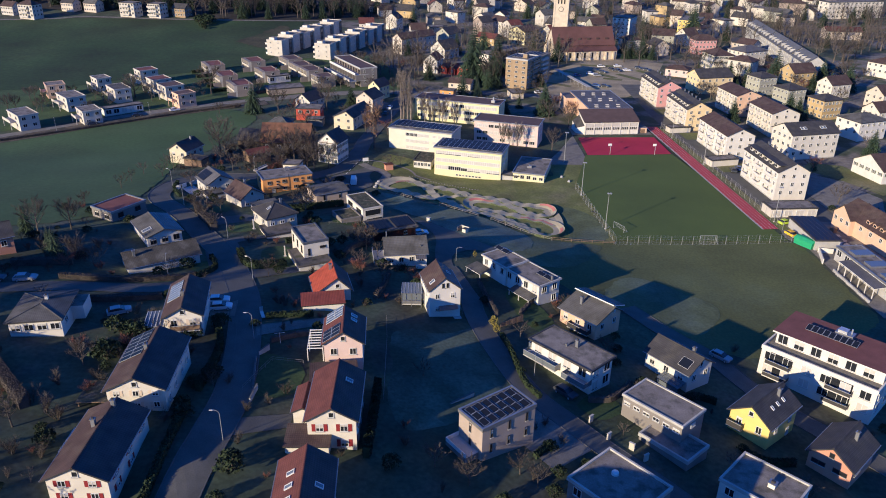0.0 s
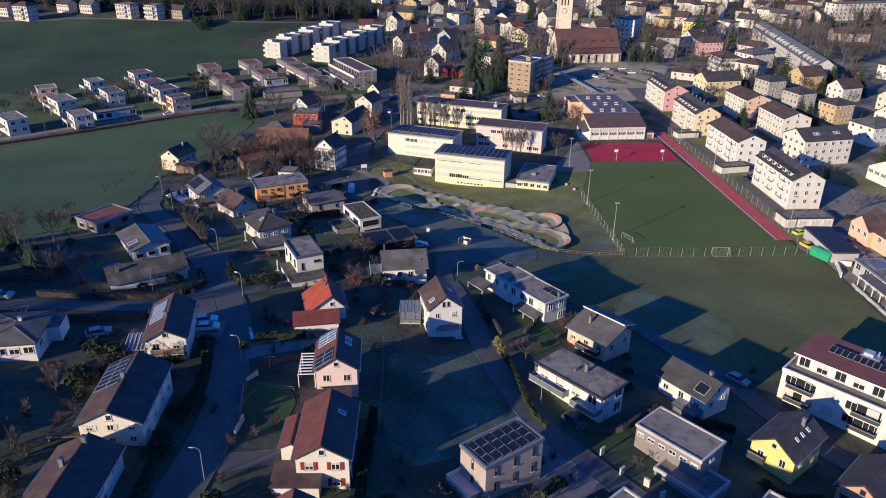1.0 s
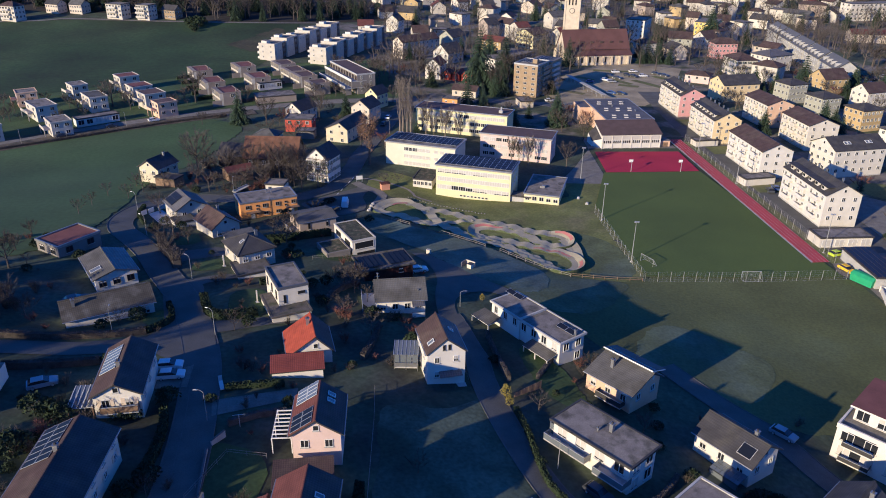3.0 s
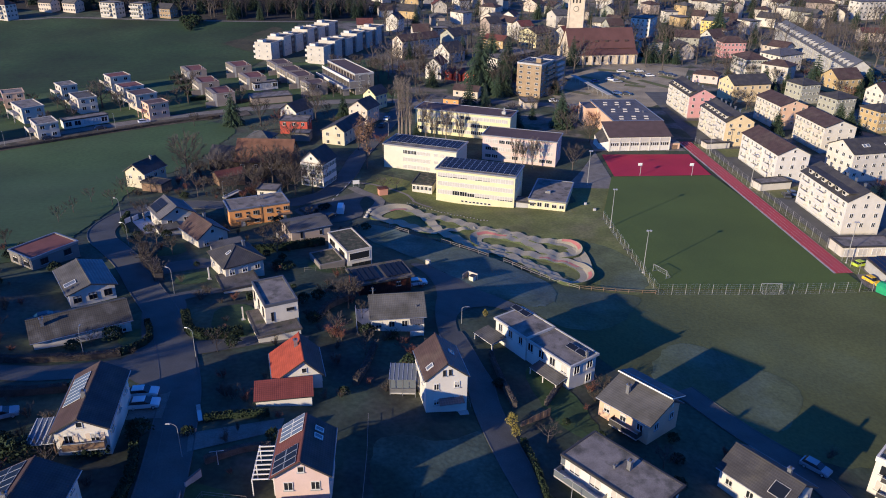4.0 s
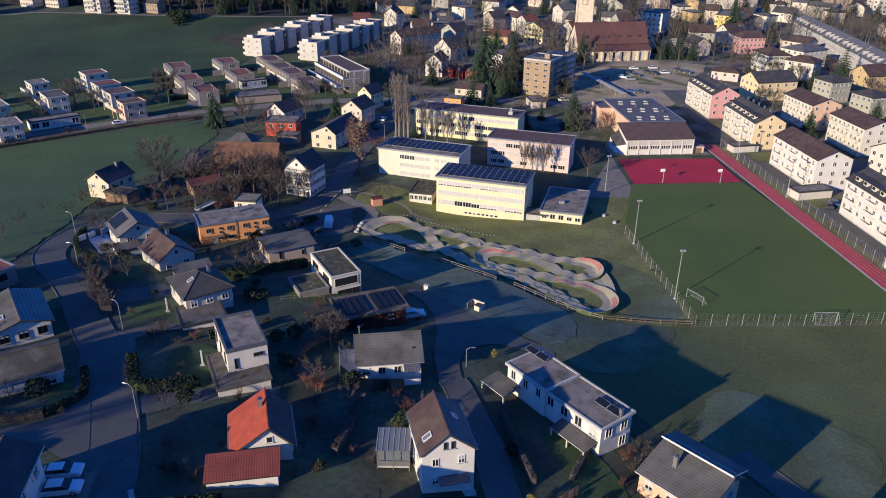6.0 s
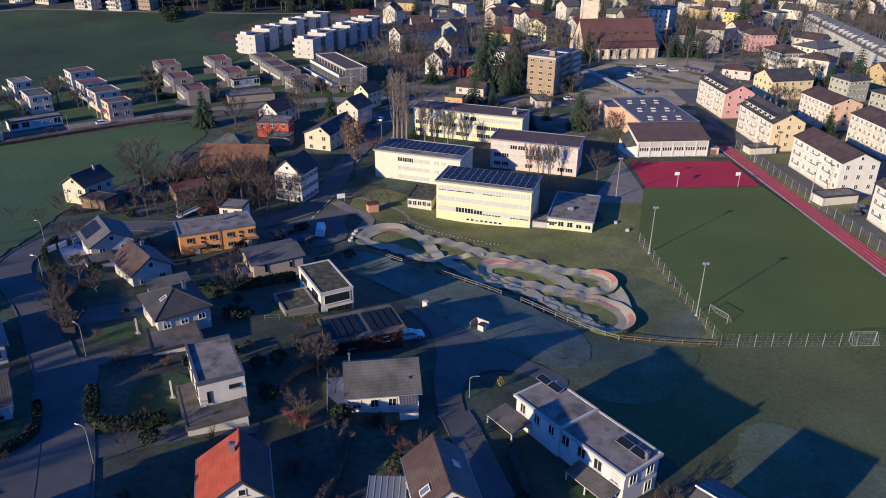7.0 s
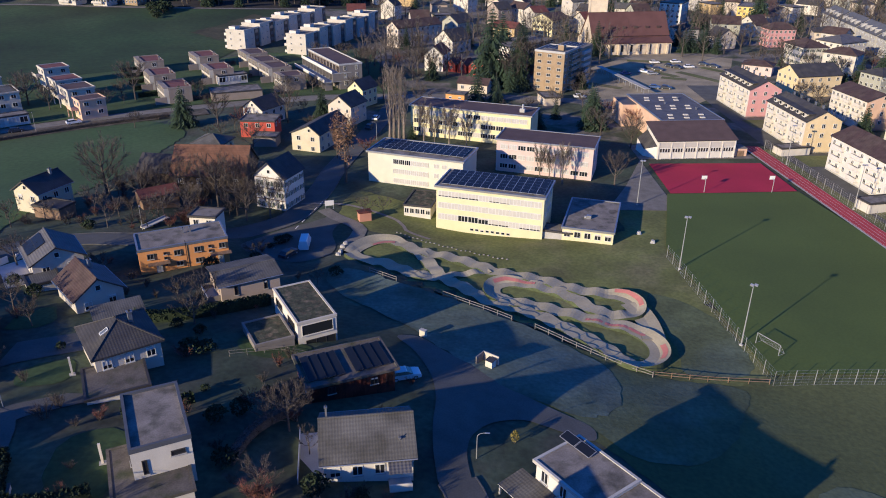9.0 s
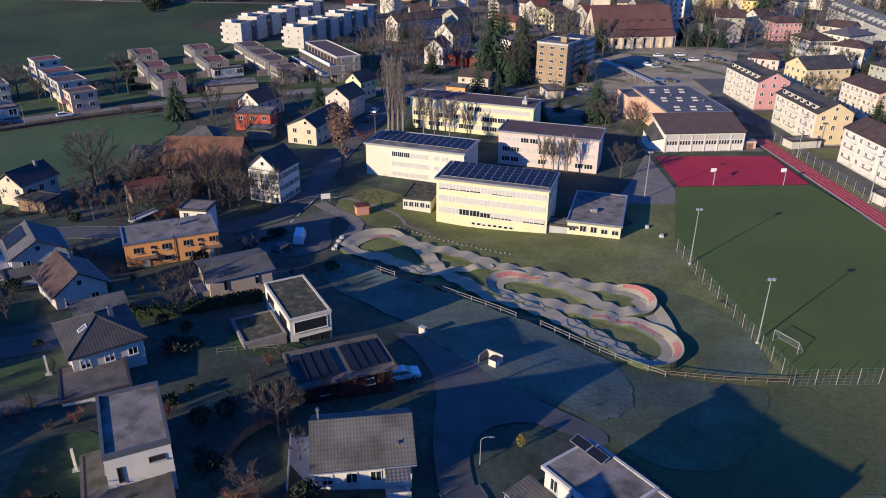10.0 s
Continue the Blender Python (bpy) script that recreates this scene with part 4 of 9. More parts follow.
panels(h, slope_frame(7.3, 9.0, h["eave"], 2.4, "y", -1, -2.6, 2.1), 3, 2, 1.1, 1.7, 0.05)
panels(h, slope_frame(7.3, 9.0, h["eave"], 2.4, "y", -1, 3.0, 2.4), 4, 2, 0.8, 1.7, 0.06, frame=WHITEMETAL, mat=GREENHOUSE, name="roof_glazing")
for u in (1.2, 2.6):
    roof_window(h, slope_frame(7.3, 9.0, h["eave"], 2.4, "y", 1, u, 2.4))
for k in (-1.3, 1.3):
    s = Shape()
    s.box(-0.07, 0.07, -3.3, 3.2, -0.14, 0, WHITEMETAL)
    beam = part("pergola_beam", s, h, at=pose(-4.9 + k, 0.8, h["eave"] - 2.0))
    for py in (-3.1, 0, 3.0):
        s = Shape()
        s.box(-0.06, 0.06, -0.06, 0.06, -2.6, -0.14, WHITEMETAL)
        part("post", s, beam, at=pose(0, py, 0))
for i in range(8):
    s = Shape()
    s.box(-1.35, 1.35, -0.06, 0.06, 0, 0.14, WHITEMETAL)
    part("pergola_slat", s, h, at=pose(-4.9, -2.34 + i * 0.85, h["eave"] - 2.0))
house("garage", "double garage with brown tiled roof", -13.8, 101.5, 7.8, 5.0, 6.6, 13.9, roof="pent", rise=0.4, over=0.25, wall=BEIGE, tile=TILE_BROWN, f=1, rows=1, first=1.2, category="garage")

# Orange slope faces the sun; tile2 paints the other one shade-dark.
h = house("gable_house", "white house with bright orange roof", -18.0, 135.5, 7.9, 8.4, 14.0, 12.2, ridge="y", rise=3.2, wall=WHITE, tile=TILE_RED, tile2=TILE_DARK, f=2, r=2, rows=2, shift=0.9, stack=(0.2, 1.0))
house("garage", "garage with low red tiled roof", -18.8, 128.7, 8.6, 4.0, 9.0, 12.1, roof="pent", rise=0.9, over=0.3, wall=WHITE, tile=TILE_GARAGE, f=1, r=1, rows=1, first=1.3, category="garage")

h = house("gable_house", "tall white house with dark asymmetric gable roof", 4.4, 132.7, 6.8, 8.6, 12.0, 14.3, ridge="y", rise=2.7, wall=WHITE, tile=TILE_BROWN, tile2=SLATE, f=2, r=2, l=2, win=(0.8, 1.1), gable_win=False, over=0.25)
window(h, -0.4, -4.05, h["eave"] + 0.9, 0, 0.45, 1.0, DARKTRIM, bars=1)
window(h, 0.5, -4.05, h["eave"] + 0.9, 0, 0.45, 1.0, DARKTRIM, bars=1)
roof_window(h, slope_frame(6.8, 8.6, h["eave"], 2.7, "y", -1, -2.2, 1.6), 0.9, 1.3)
roof_window(h, slope_frame(6.8, 8.6, h["eave"], 2.7, "y", 1, 0.5, 2.2), 0.9, 1.0)
s = Shape()
s.slab([(-2.1, -1.9, 2.6), (2.1, -1.9, 2.6), (2.1, 1.9, 3.1), (-2.1, 1.9, 3.1)], 0.06, GREENHOUSE, SHEET)
c = part("conservatory", s, h, "glass roof of a metal-framed conservatory", at=pose(-5.4, 2.2, 2.0, 0, 0, -14))
s = Shape()
s.box(-2.0, 2.0, -1.8, 1.8, -0.1, 0.12, CONCRETE)
part("floor_slab", s, c)
for px in (-1.95, 0, 1.95):
    for py in (-1.75, 1.75):
        s = Shape()
        s.box(-0.06, 0.06, -0.06, 0.06, -1.4, 2.7, SHEET)
        part("post", s, c, at=pose(px, py, 0))
for i in range(7):
    s = Shape()
    s.slab([(0, -1.9, 2.66), (0.08, -1.9, 2.66), (0.08, 1.9, 3.16), (0, 1.9, 3.16)], 0.06, ALU)
    part("glazing_bar", s, c, at=pose(-2.1 + i * 0.68, 0, 0))
s = Shape()
for px in (-1.5, -0.5, 0.5, 1.5):
    s.box(px - 0.42, px + 0.42, -1.75, -1.72, 1.0, 2.45, GREENHOUSE)
part("glass_wall", s, c)
s = Shape()
s.box(-1.95, 1.95, -1.78, -1.73, 0.2, 0.9, SHEET)
s.box(-1.98, -1.93, -1.75, 1.75, 0.2, 0.9, SHEET)
part("parapet", s, c)
s = Shape()
s.box(-2.3, 3.0, -1.0, 0, 0, 0.12, CONCRETE)
part("doorstep", s, h, at=pose(0.3, -4.06, 0.7))
s = Shape()
s.slab([(-1.6, -1.3, 0.0 + 2.5), (2.2, -1.3, 2.5), (2.2, 0, 2.9), (-1.6, 0, 2.9)], 0.08, SLATE, SHEET)
part("porch_roof", s, h, at=pose(0.3, -4.06, 0.7))

h = house("terraced_house", "white flat-roofed house with grey gravel roof", 19.6, 150.9, 8.6, 6.8, -55.0, 10.6, roof="flat", over=0.3, wall=WHITE, tile=GRAVEL, f=3, l=2, r=1, b=3, win=(1.0, 1.5), lip=0.08, trim=CONCRETE)
panels(h, pose(-3.1, 1.9, h["eave"] + 0.1), 2, 1, 2.1, 1.2, 0.1, tilt=14)
s = Shape()
s.slab([(-2.6, -2.2, 0), (2.6, -2.2, 0), (2.6, 1.2, 0.4), (-2.6, 1.2, 0.4)], 0.12, TILE_GREY, WHITEMETAL)
for px in (-2.4, 2.4):
    s.box(px - 0.08, px + 0.08, -2.1, -1.9, -2.6, -0.1, WHITE)
part("porch_roof", s, h, at=pose(-3.4, -4.4, h["eave"] - 2.8))
h = house("terraced_house", "white flat-roofed house with awning over its terrace", 24.9, 143.8, 11.2, 6.7, -54.5, 10.3, roof="flat", over=0.3, wall=WHITE, tile=GRAVEL, f=4, r=2, b=4, win=(1.3, 1.6), lip=0.08, blind=0.4, trim=CONCRETE)
panels(h, pose(2.9, 0.9, h["eave"] + 0.1), 2, 1, 2.1, 1.2, 0.1, tilt=14)
s = Shape()
s.slab([(-3.2, -2.4, 0), (3.2, -2.4, 0), (3.2, 0, 0.5), (-3.2, 0, 0.5)], 0.1, TILE_GREY, WHITEMETAL)
for px in (-3.0, 0, 3.0):
    s.box(px - 0.08, px + 0.08, -2.3, -2.15, -2.5, -0.1, WHITE)
part("awning", s, h, at=pose(1.8, -3.3, h["eave"] - 2.9))
chimney(h, 5.0, 1.0, h["eave"], h["eave"] + 1.0, SHEET, 0.2)

h = house("clerestory_house", "cream house with split roof and strip of high windows", 35.1, 130.8, 9.8, 9.0, -49.2, 8.7, ridge="x", rise=1.9, wall=PEACH, tile=TILE_GREY, tile2=SLATE, f=3, r=2, rows=2, shift=1.3, gable_win=False, stack=(-1.5, -1.2))
s = Shape()
s.slab([(-4.9, -0.6, 0.75), (4.9, -0.6, 0.75), (4.9, 3.4, -0.6), (-4.9, 3.4, -0.6)], 0.2, SLATE, WHITEMETAL)
s.box(-4.7, 4.7, 0.2, 0.5, -1.4, 0.4, WHITE)
for i in range(4):
    s.box(-4.2 + i * 2.2, -2.6 + i * 2.2, 0.15, 0.2, -0.1, 0.38, PANE)
part("clerestory", s, h, at=pose(0, 1.3, h["eave"] + 1.9))
balcony(h, 1.0, -4.1, h["eave"] - 2.6, 0, 5.0, 1.4, DARKTRIM)

h = house("flat_roofed_villa", "white flat-roofed villa with long balconies", 27.5, 112.3, 14.3, 7.3, -49.1, 11.5, roof="flat", over=0.5, wall=WHITE, tile=GRAVEL, f=4, r=2, l=1, b=4, win=(1.7, 1.9), lip=0.05, blind=0.4)
balcony(h, -3.4, -3.15, h["eave"] - 2.9, 0, 7.4, 1.7, GREENHOUSE)
balcony(h, 4.6, -3.15, h["eave"] - 2.9, 0, 5.0, 2.2, GREENHOUSE)
balcony(h, -6.65, 0.5, h["eave"] - 2.9, 270, 5.5, 1.4, GREENHOUSE)
chimney(h, 0.6, 0.8, h["eave"] - 0.3, h["eave"] + 1.3, SHEET, 0.28)
chimney(h, -0.8, -0.5, h["eave"] - 0.3, h["eave"] + 0.35, SHEET, 0.12)

h = house("gable_house", "white house with dark roof and one solar collector", 48.5, 115.2, 10.4, 7.8, -55.0, 7.4, ridge="x", rise=2.4, wall=WHITE, tile=TILE_DARK, f=3, r=2, l=2, stack=(2.5, 0.6))
panels(h, slope_frame(10.4, 7.8, h["eave"], 2.4, "x", -1, 3.0, 2.0), 1, 1, 2.2, 2.0, frame=WHITEMETAL)
s = Shape()
s.box(-2.4, 2.4, -2.38, -2.34, -2.4, -0.3, GREENHOUSE)
c = part("conservatory", s, h, "dark-framed conservatory with glass roof", at=pose(2.2, -3.4, h["eave"] - 2.2))
for i in range(6):
    for k in range(3):
        s = Shape()
        s.slab([(-0.38, -0.38, -0.07), (0.38, -0.38, -0.07), (0.38, 0.38, 0.07), (-0.38, 0.38, 0.07)], 0.05, GREENHOUSE, DARKTRIM)
        part("roof_pane", s, c, at=pose(-2.02 + i * 0.8, -2.02 + k * 0.8, -0.03 + k * 0.15))
for px in (-2.4, 0, 2.3):
    s = Shape()
    s.box(-0.06, 0.06, -0.06, 0.06, -2.6, -0.15, DARKTRIM)
    part("post", s, c, at=pose(px, -2.34, 0))

h = house("modern_house", "grey modern house with ribbon windows and flat roof", 40.1, 98.1, 11.4, 6.8, -49.8, 10.0, roof="flat", over=0.15, wall=GREYWALL, tile=GRAVEL, f=6, l=1, r=1, rows=1, win=(1.2, 0.7), lip=0.15, trim=CONCRETE)
h2 = house("modern_annex", "low grey annex with flat roof terrace", 40.4, 92.4, 9.0, 6.0, -51.0, 6.8, roof="flat", over=0.1, wall=GREYWALL, tile=GRAVEL, f=2, rows=1, lip=0.35, trim=CONCRETE)
h = house("modern_house", "grey modern house with broad flat roof", 27.2, 76.6, 10.5, 9.4, -50.5, 12.8, roof="flat", over=0.15, wall=GREYWALL, tile=GRAVEL, f=3, l=2, lip=0.25, trim=CONCRETE, win=(1.4, 1.4))
s = Shape()
s.tube((0, 0, 0), (0, 0, 0.35), 0.55, 0.5, WHITEMETAL, 16)
part("roof_dome", s, h, at=pose(-1.5, 1.0, h["eave"] - 0.05))
h = house("modern_house", "pale modern house with flat roof and vents", 49.6, 80.4, 10.0, 8.2, -47.0, 9.0, roof="flat", over=0.15, wall=WHITE, tile=GRAVEL, f=3, l=2, lip=0.25, trim=CONCRETE, win=(1.4, 1.4))
chimney(h, 1.0, 0.0, h["eave"] - 0.2, h["eave"] + 0.7, WHITE, 0.5)

h = house("gable_house", "bright yellow house with dark gable roof", 58.6, 100.6, 7.8, 10.7, -50.5, 6.9, ridge="y", rise=2.7, wall=YELLOW, tile=TILE_DARK, f=2, r=2, l=2, win=(1.0, 1.4), stack=(1.0, 2.0))
for u in (-1.5, 0.3, 2.2):
    roof_window(h, slope_frame(7.8, 10.7, h["eave"], 2.7, "y", 1, u, 2.6), 0.5, 0.8)
balcony(h, -2.0, -4.9, h["eave"] - 2.4, 0, 2.6, 1.2, DARKTRIM)
h = house("gable_house", "salmon house with dark gable roof", 68.4, 92.6, 7.6, 10.4, -49.5, 4.9, ridge="y", rise=2.6, wall=SALMON, tile=TILE_DARK, f=2, r=2, win=(2.2, 0.8), frame=DARKTRIM, blind=0.0, stack=(1.2, 1.0))

h = house("apartment_house", "large white apartment house with terraces and brown roof", 77.8, 115.9, 20.8, 13.4, -47.3, 7.1, roof="flat", over=0.1, wall=WHITE, tile=PAVING, r=3, f=6, l=3, rows=2, win=(1.9, 1.7), lip=0.5, trim=WHITE, blind=0.9, category="apartment house")
s = Shape()
s.box(-9.3, 10.0, -3.2, 6.3, 0, 2.6, WHITE)
attic = part("attic_storey", s, h, at=pose(0, 0, h["eave"] - 0.05))
s = Shape()
s.box(-9.9, 10.4, -4.2, 6.6, 0, 0.3, WHITE, REDROOF)
part("attic_roof", s, h, at=pose(0, 0, h["eave"] + 2.55))
for i in range(6):
    window(h, -8.0 + i * 3.1, -3.2, h["eave"] + 1.25, 0, 1.9, 2.0, FRAME, blind=0.5 if i % 2 else 0.0)
panels(h, pose(-1.0, 1.2, h["eave"] + 3.0), 9, 1, 1.0, 1.7, 0.05, tilt=18)
for x in (-6.6, 4.4):
    for k in range(2):
        w = Shape()
        w.box(-2.0, 2.0, -0.04, 0, 0, 2.1, PANE)
        part("glazed_door", w, h, at=pose(x, -6.6, h["eave"] - 2.2 - k * 2.7))
        balcony(h, x, -6.6, h["eave"] - 2.2 - k * 2.7, 0, 4.4, 1.6, DARKTRIM, WHITE, high=0.75)
s = Shape()
s.box(-1.6, 1.6, -1.0, 1.0, 0, 0.9, SHEET)
s.box(-1.2, 0.4, -0.8, 0.8, 0.9, 1.4, ALU)
s.tube((1.0, 0.2, 0.9), (1.0, 0.2, 1.9), 0.15, 0.15, ALU)
part("roof_plant", s, h, at=pose(0.5, 3.6, h["eave"] + 2.8))

h = house("solar_house", "taupe house with panels all over its flat roof", 11.8, 89.7, 5.8, 10.4, -55.8, 15.5, roof="flat", over=0.12, wall=TAUPE, tile=GRAVEL, r=3, f=1, l=2, rows=2, win=(0.45, 1.5), bars=1, frame=DARKTRIM, lip=0.25, trim=SHEET)
for k in range(6):
    panels(h, pose(0, -3.9 + k * 1.55, h["eave"]), 3, 1, 1.55, 1.05, 0.06, tilt=12, mat=COLLECTOR)
s = Shape()
s.box(-0.08, 0.0, -5.0, 3.4, 0, 5.9, WHITE)
part("white_facade", s, h, at=pose(-2.8, 0, 0.6))
s = Shape()
s.box(-2.4, 2.4, -2.4, 0, 0, 2.6, GREYWALL, CONCRETE)
s.box(-2.4, -2.3, -2.4, 0, 2.6, 3.3, WHITEMETAL)
s.box(-2.4, 2.4, -2.4, -2.3, 2.6, 3.3, WHITEMETAL)
part("terrace", s, h, at=pose(-0.4, -5.08, 0.4))

# ---- the middle of the slope ----
# The roof edge is painted the blue that its trim has in shade.
h = house("modern_house", "white cube house with grey roof and edge painted shade-blue", -24.7, 154.6, 9.9, 5.8, -65.5, 14.9, roof="flat", over=0.05, wall=OFFWHITE, tile=GRAVEL, l=1, r=0, f=3, rows=1, win=(0.9, 1.7), first=1.9, trim=SHADETRIM, lip=0.22, frame=DARKTRIM)
window(h, 4.9, -1.7, h["eave"] - 2.3, 90, 0.5, 1.7, DARKTRIM, bars=1)
window(h, 4.9, 1.5, h["eave"] - 1.5, 90, 1.4, 0.6, DARKTRIM, bars=1)
h2 = house("garage_terrace", "concrete garage below a roof terrace", -24.4, 150.6, 9.6, 7.6, -66.0, 11.4, roof="flat", over=0.2, wall=OFFWHITE, tile=FLATDARK, r=1, rows=1, lip=0.02, trim=FLATDARK, win=(2.4, 1.4), category="garage")
# Wall shade is put into the colour through the dimmed plaster.
h = house("hipped_house", "white house with dark hipped roof", -36.3, 174.9, 9.6, 8.8, -56.0, 12.2, roof="hip", rise=2.3, wall=VILLA, tile=TILE_DARK, f=2, r=3, l=1, rows=2, stack=(0.5, 1.6))
roof_window(h, pose(1.0, -1.8, h["eave"] + 1.35, 28, 0, 0))
h = house("carport", "low carport with flat grey roof", -34.6, 168.2, 7.2, 7.4, -64.0, 10.2, roof="flat", over=0.2, wall=WHITE, tile=FLATDARK, r=1, rows=1, lip=0.03, category="carport")
h = house("gable_house", "white house with grey concrete-tile roof", -3.2, 156.6, 10.2, 8.8, 6.9, 10.6, ridge="x", rise=2.6, wall=WHITE, tile=TILE_GREY, f=4, l=1, r=2, rows=2)
chimney(h, -4.2, 0.4, h["eave"] + 2.0, h["eave"] + 3.7, SHEET, 0.1)
chimney(h, 3.4, -2.6, h["eave"] + 0.6, h["eave"] + 1.3, SHEET, 0.06)
s = Shape()
s.box(-1.5, 1.3, -4.2, 4.2, -0.15, 0, CONCRETE)
s.box(-1.5, -1.4, -4.2, 4.2, 0, 0.9, ALU)
for py in (-4.0, 0, 4.0):
    s.box(-1.4, -1.2, py - 0.1, py + 0.1, -2.6, -0.15, WHITE)
part("terrace", s, h, at=pose(-5.9, 0.0, h["eave"] - 2.5))
s = Shape()
s.box(-1.2, 1.2, -2.0, 0, 0, 0.12, CONCRETE)
s.box(-1.2, 1.2, -2.0, -1.9, 0.12, 1.0, WHITE)
part("doorstep", s, h, at=pose(3.2, -3.95, 1.3))
s = Shape()
s.slab([(-1.2, -1.9, 2.4), (1.2, -1.9, 2.4), (1.2, 0, 2.8), (-1.2, 0, 2.8)], 0.08, SLATE)
part("porch_roof", s, h, at=pose(3.2, -3.95, 1.3))
h = house("timber_house", "red timber house with flat roof and solar collectors", -7.05, 171.6, 7.9, 11.9, -68.1, 10.0, roof="flat", over=0.5, wall=REDWOOD, tile=FLATDARK, r=2, f=2, l=2, rows=2, win=(1.0, 1.0), frame=DARKTRIM, lip=0.08, trim=FLATDARK)
for v in (-3.0, 2.9):
    panels(h, pose(0.0, v, h["eave"] + 0.0, 0, 0, 0), 1, 4, 5.6, 1.05, 0.12, tilt=9, frame=DARKTRIM, mat=COLLECTOR)
s = Shape()
for i in range(22):
    s.box(0, 0.05, -5.3 + i * 0.48, -4.86 + i * 0.48, 0, 5.0, REDWOOD)
part("timber_cladding", s, h, at=pose(3.4, 0, h["eave"] - 5.4))
h = house("cantilever_house", "white box house with sedum roof, dark glazing for its undercroft", -14.6, 187.3, 11.6, 5.8, -63.0, 10.0, roof="flat", over=0.05, wall=WHITE, tile=GREENROOF, f=2, rows=1, win=(3.0, 1.2), frame=DARKTRIM, lip=0.08, trim=VILLA, first=1.4)
window(h, 5.75, 0.0, h["eave"] - 1.35, 90, 4.6, 1.7, WHITE, bars=1)
# Dark glazing added in place of the open undercroft's shade.
window(h, 5.75, 0.4, h["eave"] - 3.9, 90, 4.4, 1.7, DARKTRIM, bars=3)
h2 = house("garage", "low concrete garage with sedum roof", -19.0, 182.3, 6.8, 5.6, -63.0, 8.2, roof="flat", over=0.05, wall=GREYWALL, tile=GREENROOF, rows=1, lip=0.12, trim=GREYWALL, category="garage")
h = house("gable_house", "taupe house with shallow grey roof", -25.9, 198.8, 8.2, 10.2, -61.8, 9.2, ridge="y", rise=0.8, wall=TAUPE, tile=TILE_GREY, r=2, f=1, l=2, rows=2, win=(0.6, 1.5), frame=DARKTRIM, bars=1)
balcony(h, 0.4, -4.6, h["eave"] - 2.9, 0, 5.0, 2.0, GREYWALL)
h = house("double_house", "orange double house with flat grey roof", -40.4, 213.5, 15.1, 7.8, 23.9, 8.7, roof="flat", over=0.08, wall=ORANGE, tile=GRAVEL, r=2, l=1, rows=2, win=(0.9, 1.1), frame=GREYRAIL, lip=0.1, trim=SHEET)
s = Shape()
s.box(-0.06, 0.06, -0.06, 0.0, 0, 6.5, DARKTRIM)
part("downpipe", s, h, at=pose(0.3, -3.9, 0.2))
for x in (-5.6, -1.2, 2.2, 6.4):
    window(h, x, -3.9, h["eave"] - 1.4, 0, 1.1, 1.0, GREYRAIL)
for x in (-1.0, 2.2):
    window(h, x, -3.9, h["eave"] - 3.5, 0, 1.1, 0.9, GREYRAIL)
for x in (-3.2, 4.3):
    for z in (1.2, 2.1, 3.3):
        window(h, x, -3.9, h["eave"] - z, 0, 0.5, 0.45, DARKTRIM, bars=1)
for x in (-4.4, 6.0):
    s = Shape()
    s.slab([(-1.8, -1.1, -0.1), (1.8, -1.1, -0.1), (1.8, 0, 0.0), (-1.8, 0, 0.0)], 0.1, WOOD)
    part("door_canopy", s, h, at=pose(x, -3.9, h["eave"] - 2.6))
    s = Shape()
    s.box(-0.5, 0.5, -0.05, 0, 0, 2.0, BLIND)
    part("front_door", s, h, at=pose(x, -3.9, h["eave"] - 4.9))
for x in (0.6, 1.8):
    chimney(h, x, 1.0, h["eave"] + 0.05, h["eave"] + 0.8, SHEET, 0.15)
h = house("flat_roofed_house", "dark house with red membrane roof", -76.0, 177.6, 8.0, 10.4, -33.0, 12.9, roof="flat", over=0.15, wall=GREYWALL, tile=REDROOF, r=2, f=2, rows=2, lip=0.2, trim=SHEET, win=(1.6, 1.3), frame=DARKTRIM)
h = house("gable_house", "white house half covered with ribbed metal roof", -62.3, 164.3, 8.8, 12.6, 34.0, 12.6, ridge="y", rise=1.3, wall=WHITE, tile=TILE_GREY, tile2=METALROOF, f=3, r=3, rows=1, win=(1.4, 1.3), frame=DARKTRIM)
roof_window(h, slope_frame(8.8, 12.6, h["eave"], 1.3, "y", -1, -2.5, 1.5), 1.4, 2.2)
h = house("long_house", "long low house with grey tiled roof", -56.0, 147.2, 15.6, 9.0, 28.9, 13.4, ridge="x", rise=1.9, wall=WHITE, tile=TILE_MOSSY, f=5, r=2, rows=1, win=(1.3, 1.3), stack=(-5.5, -1.5))
# These shaded walls are painted darker with the dimmed plaster.
h = house("gable_house", "white house with dark roof panels", -58.8, 204.9, 8.6, 9.6, 35.0, 9.8, ridge="y", rise=2.4, wall=VILLA, tile=SLATE, f=2, r=2, l=2, rows=2)
panels(h, slope_frame(8.6, 9.6, h["eave"], 2.4, "y", -1, 1.6, 2.3), 5, 2, 0.95, 1.65, 0.04, frame=DARKTRIM)
h2 = house("low_annex", "low white annex with flat roof", -57.6, 198.0, 5.0, 4.6, 35.0, 8.4, roof="flat", over=0.1, wall=WHITE, tile=TILE_GREY, rows=1, f=1, first=1.2)
# Dimmed plaster once more paints the shade on the walls.
h = house("gable_house", "white house with brown and grey roof", -47.8, 192.8, 7.8, 9.6, 40.6, 10.0, ridge="y", rise=2.7, wall=VILLA, tile=TILE_BROWN, tile2=SLATE, f=2, r=3, rows=2, stack=(0.9, 1.0))
